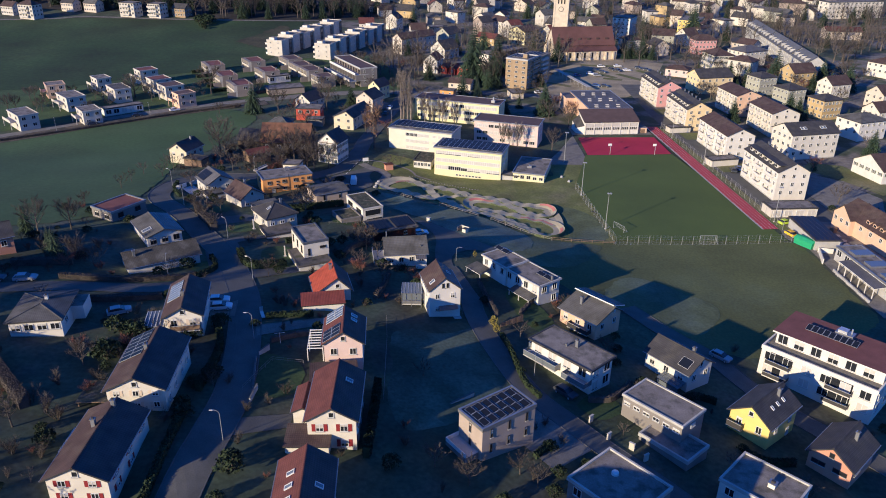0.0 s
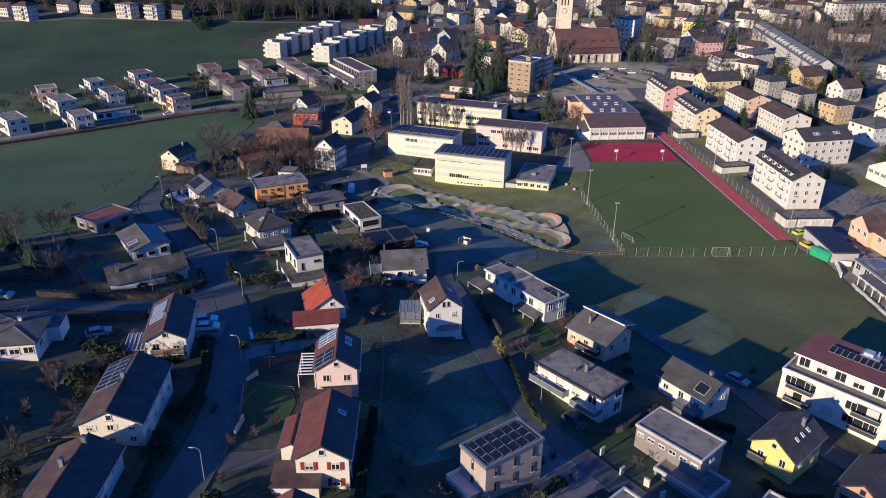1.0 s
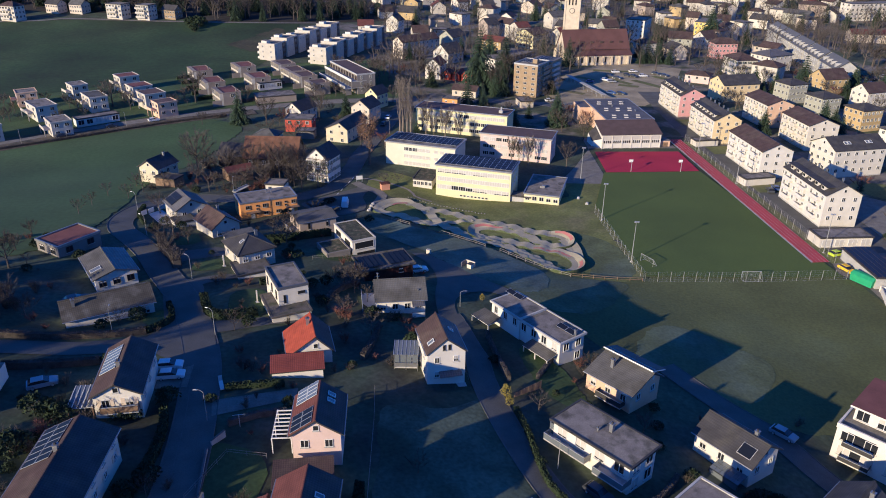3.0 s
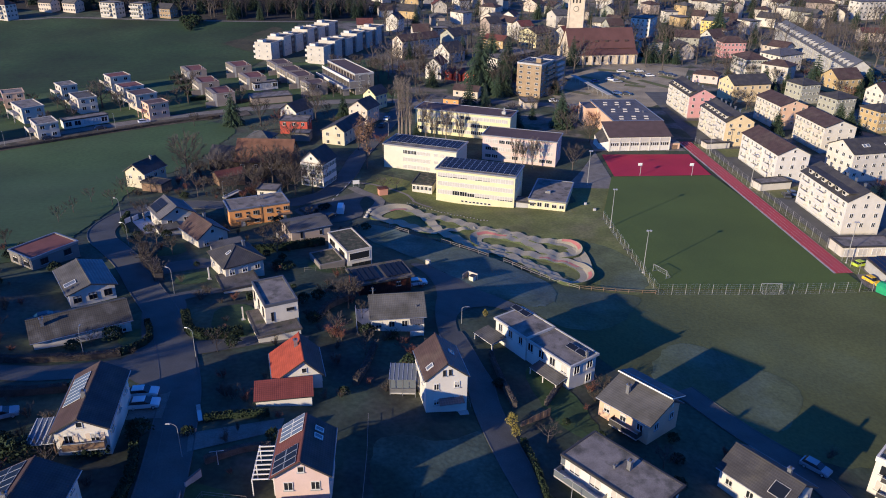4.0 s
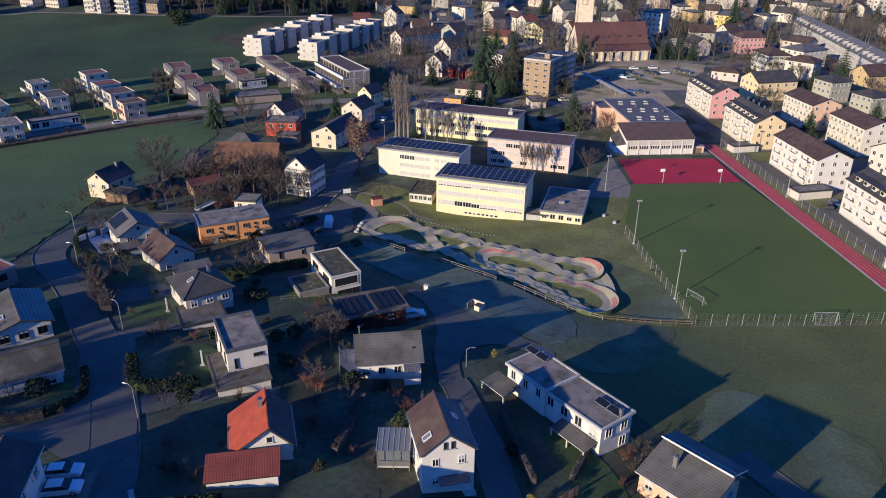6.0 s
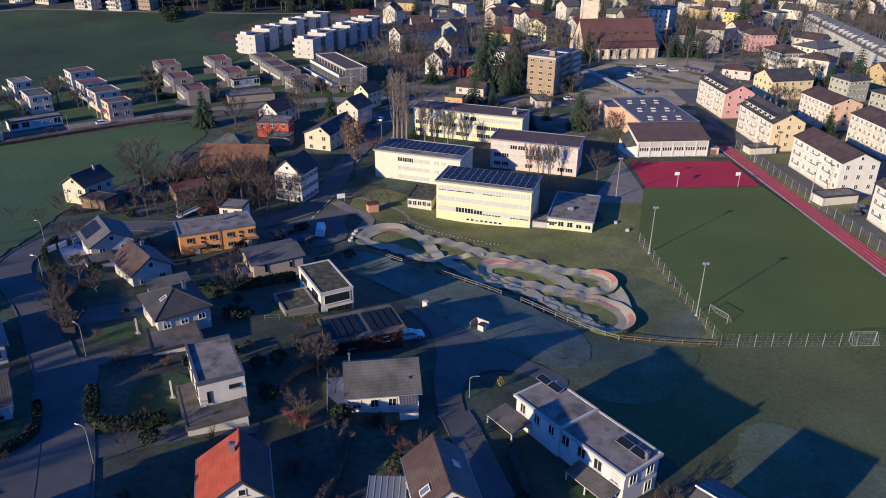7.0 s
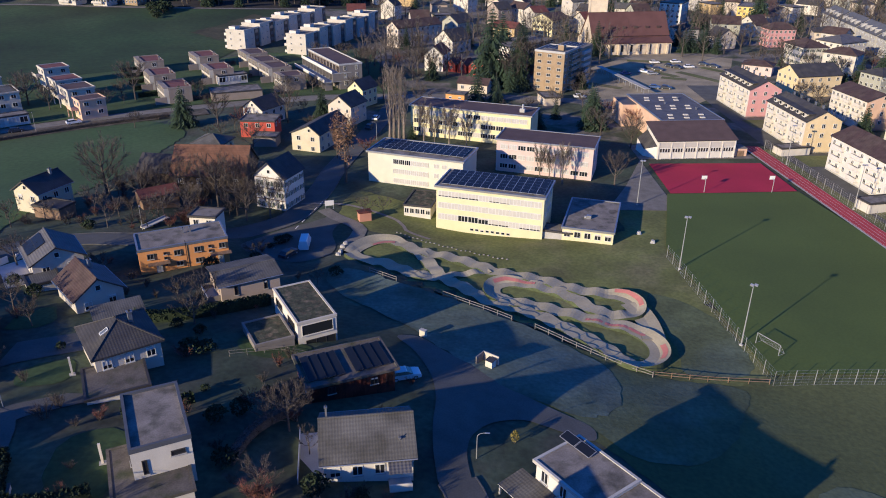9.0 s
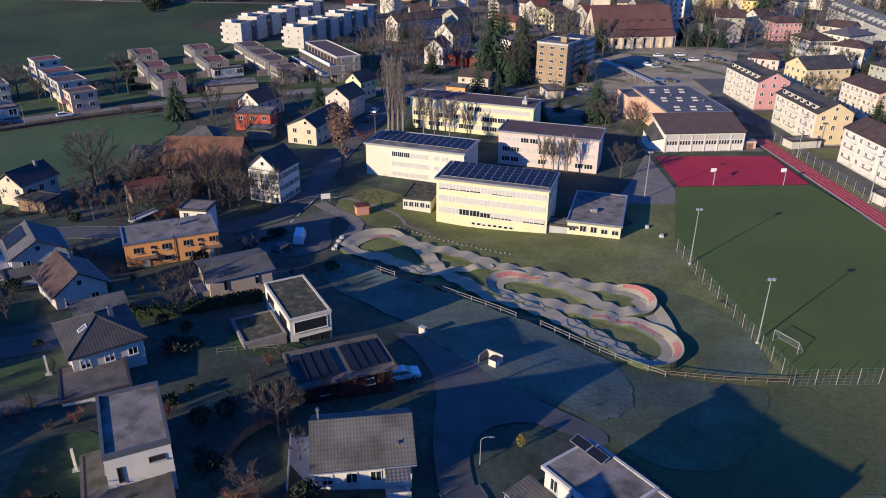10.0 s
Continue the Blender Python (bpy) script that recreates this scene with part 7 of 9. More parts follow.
house("office_block", "long pinkish block with brown roof and dormers", -2.5, 456.8, 9.6, 27.0, -50.0, 9.0, ridge="y", rise=3.0, wall=BEIGE, tile=TILE_BROWN, far=2, f=3, r=8, l=8, rows=3, category="office")

# the church: nave, buttresses, tower
e = thing("church", 95.3, 445.0, -0.3, -80.0, "sandstone church with brown roof and square tower", "church")
s = Shape()
ring = [(-11.0, 0), (11.0, 0), (11.0, 5.6), (6.5, 7.4), (6.5, 8.4), (0, 17.2), (-6.5, 8.4), (-6.5, 7.4), (-11.0, 5.6)]
s.hull([(x, -18.5, z) for x, z in ring], [(x, 18.5, z) for x, z in ring], STONE)
part("nave", s, e)
for k in (-1, 1):
    s = Shape()
    q = [(k * 7.2, 18.9, 8.0), (k * 7.2, -18.9, 8.0), (0, -18.9, 17.7), (0, 18.9, 17.7)]
    q2 = [(k * 11.5, 18.9, 5.5), (k * 11.5, -18.9, 5.5), (k * 6.6, -18.9, 7.7), (k * 6.6, 18.9, 7.7)]
    if k > 0:
        q.reverse(), q2.reverse()
    s.slab(q, 0.25, TILE_CHURCH)
    part("roof_slope", s, e)
    s = Shape()
    s.slab(q2, 0.25, TILE_CHURCH)
    part("aisle_roof", s, e)
    for i in range(8):
        s = Shape()
        s.box(-0.5, 0.5, -0.45, 0.45, 0, 5.0, STONE)
        part("buttress", s, e, at=pose(k * 11.4, -16.5 + i * 4.7, 0))
        window(e, k * 11.0, -14.2 + i * 4.4, 3.2, 90 if k > 0 else 270, 1.3, 3.2, STONE, 2, 0.0, 1)
window(e, 0, -18.5, 9.5, 0, 1.6, 3.4, STONE, 2, 0.0, 2)
for i in range(6):
    s = Shape()
    s.box(-0.6, 0.6, -0.9, 0.9, 0, 0.9, TILE_BROWN)
    part("roof_dormer", s, e, at=pose(4.6, -14 + i * 5.6, 11.0))
e = thing("church_tower", 86.5, 466.0, -0.3, -14.0, "tall square sandstone bell tower with clock", "tower")
s = Shape()
s.box(-4.2, 4.2, -4.2, 4.2, 0, 38, STONE)
for k in (-1, 1):
    for j in (-1, 1):
        s.box(k * 4.0 - 0.5, k * 4.0 + 0.5, j * 4.0 - 0.5, j * 4.0 + 0.5, 0, 38.2, STONE)
part("shaft", s, e)
for face in (0, 90, 180, 270):
    for i in range(3):
        a = radians(face)
        u = -1.8 + i * 1.8
        window(e, u * math.cos(a) + 4.2 * math.sin(a), u * math.sin(a) - 4.2 * math.cos(a), 30.5, face, 0.9, 5.0, STONE, 2, 0.0, 1)
    s = Shape()
    s.tube((0, 0, 0), (0, -0.12, 0), 1.5, 1.5, DARKTRIM, 20)
    s.tube((0, -0.12, 0), (0, -0.14, 0), 1.25, 1.25, STONE, 20)
    part("clock_face", s, e, at=pose(4.2 * math.sin(radians(face)), -4.2 * math.cos(radians(face)), 25.0, 0, 0, face))
s = Shape()
s.hull([(-4.7, -4.7, 38), (4.7, -4.7, 38), (4.7, 4.7, 38), (-4.7, 4.7, 38)], [(-0.1, -0.1, 46), (0.1, -0.1, 46), (0.1, 0.1, 46), (-0.1, 0.1, 46)], TILE_BROWN)
part("spire", s, e)

h = house("tower_block", "white and blue tower block", 138.8, 514.0, 12.0, 17.0, -30.0, 14.0, roof="flat", over=0.1, wall=WHITE, tile=GRAVEL, far=2, f=4, r=6, rows=5, win=(1.2, 1.2), category="tower block", lip=0.3)
house("block_of_flats", "ochre block of flats behind a fir", 193.4, 540.0, 14.0, 22.0, -30.0, 9.5, roof="flat", over=0.1, wall=YELLOW, tile=GRAVEL, far=2, f=5, r=7, rows=3, category="block of flats")
house("low_house", "low pinkish house with brown roof", 138.3, 394.8, 12.5, 9.0, -30.0, 4.0, roof="hip", rise=1.6, wall=PINK, tile=TILE_BROWN, far=2, f=3, rows=1)
house("town_house", "white timbered house with brown gables", 174.6, 491.0, 11.8, 11.7, -60.0, 6.0, ridge="y", rise=4.4, wall=OFFWHITE, tile=TILE_BROWN, far=2, f=3, r=3, rows=2)
for i in range(5):
    x, y = 210.0 + i * 4.6, 399.0 + i * 27.0
    h = house("row_house", "long grey-roofed terrace with white gable", x, y, 25.5, 12.0, 80.5, 8.0, ridge="x", rise=4.2, wall=CONCRETE, tile=ZINC, far=2, f=7, l=3, b=7, rows=3, group="grey-roofed terrace")
    for k in range(4):
        s = Shape()
        s.box(-0.9, 0.9, -0.8, 1.6, -0.4, 1.7, CONCRETE, ZINC)
        part("dormer", s, h, at=pose(-9 + k * 6, 4.2, h["eave"] + 0.9, 0, 0, 180))
house("town_house", "white house with pale hipped roof", 187.2, 425.5, 13.5, 18.0, -64.0, 8.6, roof="hip", rise=2.4, wall=OFFWHITE, tile=SLATE, far=2, f=4, r=5, rows=3)
house("town_house", "brown house with timbered gable", 194.0, 376.6, 12.0, 14.0, -76.0, 6.8, ridge="y", rise=4.0, wall=OCHRE, tile=TILE_BROWN, far=2, f=3, r=4, rows=2)
house("town_house", "cream house with brown roof", 199.4, 350.4, 10.0, 13.0, -70.0, 6.6, ridge="y", rise=3.6, wall=OFFWHITE, tile=TILE_BROWN, far=2, f=3, r=4, rows=2)
house("town_house", "brown gabled house with tiled roof", 214.0, 333.0, 10.0, 14.0, -66.0, 6.2, ridge="y", rise=3.8, wall=BEIGE, tile=TILE_BROWN, far=2, f=3, r=4, rows=2)
house("town_house", "cream house with dark red roof", 198.0, 306.0, 10.0, 14.7, -72.0, 5.4, ridge="y", rise=3.6, wall=OFFWHITE, tile=TILE_BROWN, far=2, f=3, r=4, rows=2)
house("block_of_flats", "white block with balconies and grey roof", 176.0, 283.6, 12.5, 15.0, -71.0, 7.6, roof="hip", rise=2.2, wall=WHITE, tile=TILE_GREY, far=2, f=3, r=5, l=5, rows=3, category="block of flats")
house("long_hall", "long hall with bright red roof", 291.0, 518.0, 24.0, 12.0, -9.0, 5.5, ridge="x", rise=2.6, wall=BEIGE, tile=TILE_DARKRED, far=2, f=6, rows=1, category="hall")
h = house("block_of_flats", "very long cream block of flats", 352.0, 622.0, 52.0, 12.0, 12.0, 13.0, roof="flat", over=0.1, wall=OFFWHITE, tile=GRAVEL, far=2, f=13, l=2, rows=4, floor=3.2, win=(1.8, 1.4), category="block of flats")
house("town_house", "cream house with hipped brown roof", 252.0, 398.0, 13.0, 14.0, -60.0, 7.5, roof="hip", rise=2.6, wall=OFFWHITE, tile=TILE_BROWN, far=2, f=4, r=4, rows=3)
for x, y, lab, w in ((-197.0, 537.0, "white hillside apartment house with balconies", VILLA), (-178.0, 535.0, "white hillside apartment house with balconies", VILLA), (-260.0, 527.0, "cream hillside house with hipped roof", VILLA)):
    h = house("hillside_house", lab, x, y, 12.5 if x != -178.0 else 10.0, 9.0, -20.0, terrain(x, y) + 9.4, roof="hip" if x < -250 else "flat", rise=2.4, over=0.3, wall=w, tile=TILE_BROWN if x < -250 else GRAVEL, far=2, f=5, r=3, rows=3, win=(1.4, 1.4))
    for k in range(3):
        balcony(h, -1.0, -4.2, h["eave"] - 2.6 - 2.7 * k, 0, 7.0, 1.6, VILLA)
for x, y, w, t in ((-163.0, 539.0, BROWNBRICK, TILE_DARK), (-244.0, 553.0, BEIGE, TILE_DARK), (-228.0, 552.0, BEIGE, TILE_GREY), (-279.0, 540.0, VILLA, TILE_BROWN)):
    house("hillside_house", "hillside house below the wood", x, y, 11.0, 9.0, -20.0, terrain(x, y) + 5.6, roof="gable", ridge="x", rise=3.0, wall=w, tile=t, far=2, f=5, r=3, rows=2, group="hillside houses")

# further houses of the old town, scattered between the known ones
rng = random.Random(7)


def clear(x, y, r):
    for cx, cy, L, W, a in FOOT:
        dx, dy = x - cx, y - cy
        u, v = dx * math.cos(a) + dy * math.sin(a), -dx * math.sin(a) + dy * math.cos(a)
        if abs(u) < L / 2 + r and abs(v) < W / 2 + r:
            return False
    for line, width in ROADS:
        for p in line[::2]:
            if abs(p[0] - x) < width / 2 + r + 1 and abs(p[1] - y) < width / 2 + r + 1:
                return False
    return True


walls = [OFFWHITE, VILLA, BEIGE, VILLA, OFFWHITE, GREENWALL, BEIGE, OCHRE, VILLA, TAUPE]
tiles = [TILE_BROWN, TILE_BROWN, TILE_DARKRED, TILE_DARK, TILE_GREY, TILE_BROWN]
made = 0
tries = 0
while made < 131 and tries < 4000:
    tries += 1
    y = rng.uniform(395, 800)
    x = rng.uniform(-35, min(390, y * 0.52 + 20))
    if x < 36 and y < 462 or 62 < x < 142 and y < 442 or 225 < x < 330 and y < 560:
        continue
    L, W = rng.uniform(9, 15), rng.uniform(9, 12)
    if rng.random() < 0.12:
        L *= 1.8
    if not clear(x, y, max(L, W) / 2 + 1.5):
        continue
    wall, tile = rng.choice(walls), rng.choice(tiles)
    kind = rng.choice(("gable", "gable", "gable", "hip", "flat"))
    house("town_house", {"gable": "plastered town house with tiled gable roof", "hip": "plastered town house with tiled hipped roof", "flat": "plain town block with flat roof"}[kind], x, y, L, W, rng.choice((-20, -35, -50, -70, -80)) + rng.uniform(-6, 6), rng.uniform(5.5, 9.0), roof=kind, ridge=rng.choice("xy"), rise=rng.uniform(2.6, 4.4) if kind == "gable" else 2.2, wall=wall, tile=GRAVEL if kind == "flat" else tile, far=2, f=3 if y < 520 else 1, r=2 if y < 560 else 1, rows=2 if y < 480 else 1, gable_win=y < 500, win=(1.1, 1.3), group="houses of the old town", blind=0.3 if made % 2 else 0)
    made += 1

# ---- trees and shrubs ----


def twig_fan(s, a, d, length, r, mat, n, rng, spread=0.7):
    """Thin twigs fanning out from a point."""
    for _ in range(n):
        v = (d + Vector((rng.uniform(-1, 1), rng.uniform(-1, 1), rng.uniform(-0.6, 1))) * spread).normalized() * length * rng.uniform(0.6, 1.1)
        side = v.cross(Vector((rng.uniform(-1, 1), rng.uniform(-1, 1), 0.3))).normalized() * r
        b = a + v
        s.poly([a - side, a + side, b], mat)
        m = a + v * 0.5
        v2 = (v.normalized() + Vector((rng.uniform(-1, 1), rng.uniform(-1, 1), rng.uniform(-0.5, 1))) * 0.7).normalized() * length * 0.55
        s.poly([m - side * 0.7, m + side * 0.7, m + v2], mat)


def bare_tree(name, label, seed, high, wide, limbs=7, subs=5, fans=9, mat=None, bark=None, upright=0.0, leaf=None, x=0, y=0, z=-50):
    """A leafless tree: a tapered trunk, limbs that divide, and a crown of twigs."""
    mat, bark = mat or TWIG, bark or BARK
    rng = random.Random(seed)
    e = thing(name, x, y, z, 0, label, "tree")
    t, c = Shape(), Shape()
    fork = high * (0.25 if not upright else 0.12)
    bend = Vector((rng.uniform(-0.3, 0.3), rng.uniform(-0.3, 0.3), 0))
    top = Vector((bend.x, bend.y, high * 0.72))
    t.tube((0, 0, -0.4), (bend.x * 0.4, bend.y * 0.4, fork), high * 0.028, high * 0.022, bark, 7)
    t.tube((bend.x * 0.4, bend.y * 0.4, fork), top, high * 0.022, high * 0.006, bark, 6)
    for i in range(limbs):
        f = i / max(1, limbs - 1)
        az = i * 2.4 + rng.uniform(-0.4, 0.4)
        z0 = fork + (high * 0.62 - fork) * f
        a = Vector((bend.x * z0 / high, bend.y * z0 / high, z0))
        reach = wide * (1.0 - 0.55 * f) * rng.uniform(0.75, 1.1)
        rise = (high - z0) * rng.uniform(0.45, 0.75)
        if upright:
            reach *= 1 - upright
            rise = (high - z0) * rng.uniform(0.6, 0.95)
        b = a + Vector((math.cos(az) * reach, math.sin(az) * reach, rise))
        m = a.lerp(b, 0.5) + Vector((0, 0, -0.06 * high))
        k0 = 0.24 if upright else 0.75
        t.tube(a, m, high * 0.012 * k0, high * 0.008 * k0, bark, 5)
        t.tube(m, b, high * 0.008 * k0, high * 0.003 * k0, bark, 4)
        for k in range(subs):
            p = m.lerp(b, k / max(1, subs - 1)) if k else a.lerp(m, 0.6)
            d = ((b - a).normalized() + Vector((rng.uniform(-1, 1), rng.uniform(-1, 1), rng.uniform(-0.2, 0.9))) * (0.75 if not upright else 0.3)).normalized()
            q = p + d * wide * 0.42 * rng.uniform(0.6, 1.1)
            t.tube(p, q, high * 0.0028, high * 0.001, bark, 3)
            for w in (0.45, 0.75, 1.0):
                twig_fan(c, p.lerp(q, w), d, wide * 0.27, 0.017 + high * 0.0010, mat, fans // 2, rng)
            if leaf:
                for _ in range(leaf[1]):
                    o = p.lerp(q, rng.random()) + Vector((rng.uniform(-1, 1), rng.uniform(-1, 1), rng.uniform(-1.6, 0.6))) * wide * 0.22
                    sz = leaf[2] * rng.uniform(0.6, 1.3)
                    u = Vector((rng.uniform(-1, 1), rng.uniform(-1, 1), rng.uniform(-1, 1))).normalized() * sz
                    v = u.cross(Vector((rng.uniform(-1, 1), rng.uniform(-1, 1), 0.5))).normalized() * sz * 0.8
                    c.poly([o - u, o - v * 0.6, o + u, o + v * 0.6], leaf[0])
    part("trunk", t, e)
    part("crown", c, e)
    return e


def conifer(name, label, seed, high, wide, x=0, y=0, z=-50):
    """A spruce: whorls of drooping branches that carry tufts of needles."""
    rng = random.Random(seed)
    e = thing(name, x, y, z, 0, label, "tree")
    t, c = Shape(), Shape()
    t.tube((0, 0, -0.4), (0, 0, high), high * 0.018, 0.03, BARK, 7)
    rings = int(high * 1.7)
    for i in range(rings):
        f = i / rings
        z0 = high * (0.08 + 0.9 * f)
        reach = wide * (1 - f) ** 0.8 + 0.15
        n = max(5, int(11 * (1 - f * 0.5)))
        for k in range(n):
            az = k * 2 * math.pi / n + i * 0.9 + rng.uniform(-0.25, 0.25)
            r = reach * rng.uniform(0.7, 1.12)
            d = Vector((math.cos(az), math.sin(az), 0))
            side = Vector((-d.y, d.x, 0))
            for q in range(5):
                g0, g1 = q / 5, (q + 1) / 5
                p0 = d * r * g0 + Vector((0, 0, z0 - r * 0.30 * g0 * g0 + r * 0.08 * g0))
                p1 = d * r * g1 + Vector((0, 0, z0 - r * 0.30 * g1 * g1 + r * 0.08 * g1))
                wv = max(0.35, r * 0.42) * (1 - g0 * 0.5) * rng.uniform(0.7, 1.2)
                dz = Vector((0, 0, -wv * rng.uniform(0.35, 0.95)))
                c.poly([p0, p1, p1 + side * wv + dz], NEEDLE)
                c.poly([p0, p1 - side * wv + dz, p1], NEEDLE)
    part("trunk", t, e)
    part("crown", c, e)
    return e


def shrub(name, label, seed, r, high, mat, n=90, leaf=0.0):
    """A bush: stems from the ground and a crown of twigs or leaves."""
    rng = random.Random(seed)
    e = thing(name, 0, 0, -50, 0, label, "bush")
    t, c = Shape(), Shape()
    for i in range(9):
        az, lean = rng.uniform(0, 6.28), rng.uniform(0.2, 0.9)
        b = Vector((math.cos(az) * r * lean, math.sin(az) * r * lean, high * rng.uniform(0.5, 0.85)))
        t.tube((math.cos(az) * 0.1, math.sin(az) * 0.1, -0.2), b, 0.05, 0.015, BARK, 4)
        if not leaf:
            for w in (0.4, 0.6, 0.8, 1.0):
                twig_fan(c, b * w, b.normalized(), r * 0.55, 0.012, mat, n // 13 + 2, rng, 0.95)
    if leaf:
        for _ in range(n * 4):
            az, el, rad = rng.uniform(0, 6.28), rng.uniform(-0.2, 1.57), rng.uniform(0.65, 1.05)
            bump = 1 + 0.18 * math.sin(az * 3 + seed) * math.cos(el * 4)
            o = Vector((math.cos(az) * math.cos(el) * r, math.sin(az) * math.cos(el) * r, max(0.05, high * 0.45 + math.sin(el) * high * 0.55))) * 1.0
            o = Vector((o.x * rad * bump, o.y * rad * bump, o.z * (0.6 + 0.4 * rad)))
            u = Vector((rng.uniform(-1, 1), rng.uniform(-1, 1), rng.uniform(-1, 1))).normalized() * leaf * rng.uniform(0.6, 1.3)
            v = u.cross(Vector((rng.uniform(-1, 1), rng.uniform(-1, 1), 0.4))).normalized() * leaf
            c.poly([o - u, o - v * 0.6, o + u, o + v * 0.6], mat)
    part("stem", t, e)
    part("crown", c, e)
    return e


def place(proto, x, y, size=1.0, tall=1.0, turn=None, label=""):
    rz = rng.uniform(0, 360) if turn is None else turn
    ob = copy_thing(proto, pose(x, y, terrain(x, y) - 0.05, 0, 0, rz) @ Matrix.Diagonal((size, size, size * tall, 1)))
    if label:
        ob["label"] = label
    return ob


def plant(proto, spots):
    """Moves a prototype to its first spot and copies it to the rest; spots: x, y, size."""
    for x, y, size in spots[1:]:
        place(proto, x, y, size, rng.uniform(0.9, 1.1))
    x, y, size = spots[0]
    proto.matrix_basis = pose(x, y, terrain(x, y) - 0.05) @ Matrix.Diagonal((size, size, size, 1))


big = bare_tree("bare_tree", "large leafless broad tree in winter", 3, 11.0, 4.8, 11, 7, 12)
old = bare_tree("bare_tree", "old leafless spreading tree in winter", 5, 9.0, 4.6, 10, 7, 12)
mid = bare_tree("bare_tree", "leafless garden tree in winter", 8, 6.5, 2.9, 10, 6, 12)
small = bare_tree("small_tree", "small leafless fruit tree", 11, 3.6, 1.7, 7, 5, 9)
redtree = bare_tree("bare_tree", "leafless tree with reddish twigs", 14, 6.0, 3.0, 9, 6, 12, REDTWIG)
poplar = bare_tree("poplar", "tall slender leafless poplar", 17, 17.0, 2.4, 18, 5, 7, PALETWIG, PALETWIG, 0.35)
birch = bare_tree("russet_tree", "tall tree with hanging russet leaves", 19, 10.5, 2.4, 10, 5, 6, RUSSET, None, 0.25, (RUSSET, 26, 0.16))
fir = conifer("spruce", "tall dark green spruce", 23, 13.0, 4.4)
fir2 = conifer("spruce", "slim dark green conifer", 29, 8.0, 2.3)
silver = bare_tree("birch", "pale leafless birch before the school", 61, 8.6, 3.0, 12, 7, 14, PALETWIG, PALETWIG, 0.3)
bushy = shrub("bush", "leafless brown garden bush", 31, 1.3, 1.8, TWIG, 110)
redbush = shrub("bush", "reddish leafless garden bush", 37, 1.2, 1.5, REDTWIG, 110)
green = shrub("evergreen_bush", "rounded dark evergreen garden bush", 41, 1.1, 1.5, LEAF, 110, 0.16)
gold = shrub("golden_bush", "narrow golden-green conifer bush", 43, 0.9, 2.6, GOLDLEAF, 110, 0.14)

plant(big, [(-69.2, 251.9, 1.15), (-42.7, 246.0, 1.1), (-37.6, 253.2, 0.8), (-38.6, 246.3, 0.8), (-37.8, 242.6, 0.7), (49.3, 262.5, 0.75), (60.9, 293.2, 0.8), (-0.1, 412.3, 1.1), (-19.6, 388.9, 0.9), (4.5, 379.3, 1.0), (-82.5, 164.5, 0.7), (-88.0, 160.0, 0.75)])
plant(old, [(-56.4, 249.0, 0.8), (-52.0, 248.6, 1.0), (-43.6, 251.6, 1.0), (-58.6, 245.0, 0.9), (-35.2, 239.8, 0.95), (-30.5, 241.5, 0.9), (-47.0, 238.5, 0.8), (-50.5, 234.0, 0.7), (-65.9, 245.8, 0.9), (-43.8, 288.4, 0.8), (-84.1, 311.3, 0.55), (-12.4, 160.5, 0.62), (54.9, 305.0, 0.9), (-11.5, 345.9, 0.9), (249.2, 435.5, 1.3), (262, 445, 1.2), (240, 446, 1.3)])
plant(small, [(-85.3, 203.3, 1.1), (-85.4, 211.4, 1.0), (-85.2, 221.3, 1.1), (-78.7, 218.9, 1.2), (-81.5, 232.4, 1.1), (-81.6, 238.4, 1.1), (-73.0, 231.0, 1.2), (-77.5, 226.5, 1.2), (0.8, 106.0, 0.9), (-10.0, 241.9, 1.2), (-6.3, 244.7, 1.1)])
plant(silver, [(31.1, 264.8, 1.0), (36.6, 263.7, 1.05), (33.6, 265.2, 0.8), (2.6, 297.0, 1.15), (9.7, 294.6, 1.2), (5.6, 296.4, 0.9), (14.5, 293.0, 0.9)])
plant(poplar, [(-4.3, 293.5, 1.3), (-7.1, 297.8, 1.2), (-6.0, 301.5, 1.2), (-3.0, 297.0, 1.1)])
plant(birch, [(-16.3, 263.0, 1.6), (-20.5, 283.0, 0.8)])
plant(fir, [(-70.3, 314.0, 1.0), (27.3, 370.5, 2.1), (42.2, 399.5, 1.6), (36.7, 426.6, 1.5), (80.6, 436.6, 0.9), (182.2, 504.7, 1.8), (54.1, 313.2, 1.1), (166.3, 257.1, 0.8)])
plant(fir2, [(-91.5, 161.5, 0.9), (-77.5, 145.5, 1.0), (-80.5, 149.5, 0.75), (20.6, 345.7, 1.5), (27.5, 349.3, 1.2), (37.4, 312.9, 1.1), (-38.3, 185.3, 0.35), (122, 440, 1.5), (126, 443, 1.8), (131, 441, 1.7), (134, 445, 1.8), (137, 438, 1.3), (57, 331, 1.3), (48, 392, 1.6), (54, 404, 1.4), (34, 362, 1.5), (192, 396, 1.9)])
plant(gold, [(14.9, 126.2, 1.0), (15.2, 123.8, 0.8), (13.6, 161.0, 0.6), (-46.0, 124.5, 0.7)])
plant(redtree, [(66, 312, 1.0), (60, 322, 1.1), (-12, 282, 1.0), (-8, 276, 0.9), (-72.5, 140.0, 0.6), (-17.5, 164.0, 0.45), (-2.0, 146.0, 0.4)])
plant(mid, [(-37.3, 358.3, 1.0), (-47.3, 357.3, 1.0), (-66.3, 206.9, 0.9), (-68.5, 142.8, 0.8), (-57.0, 188.0, 0.8), (-52.0, 183.0, 0.7)])
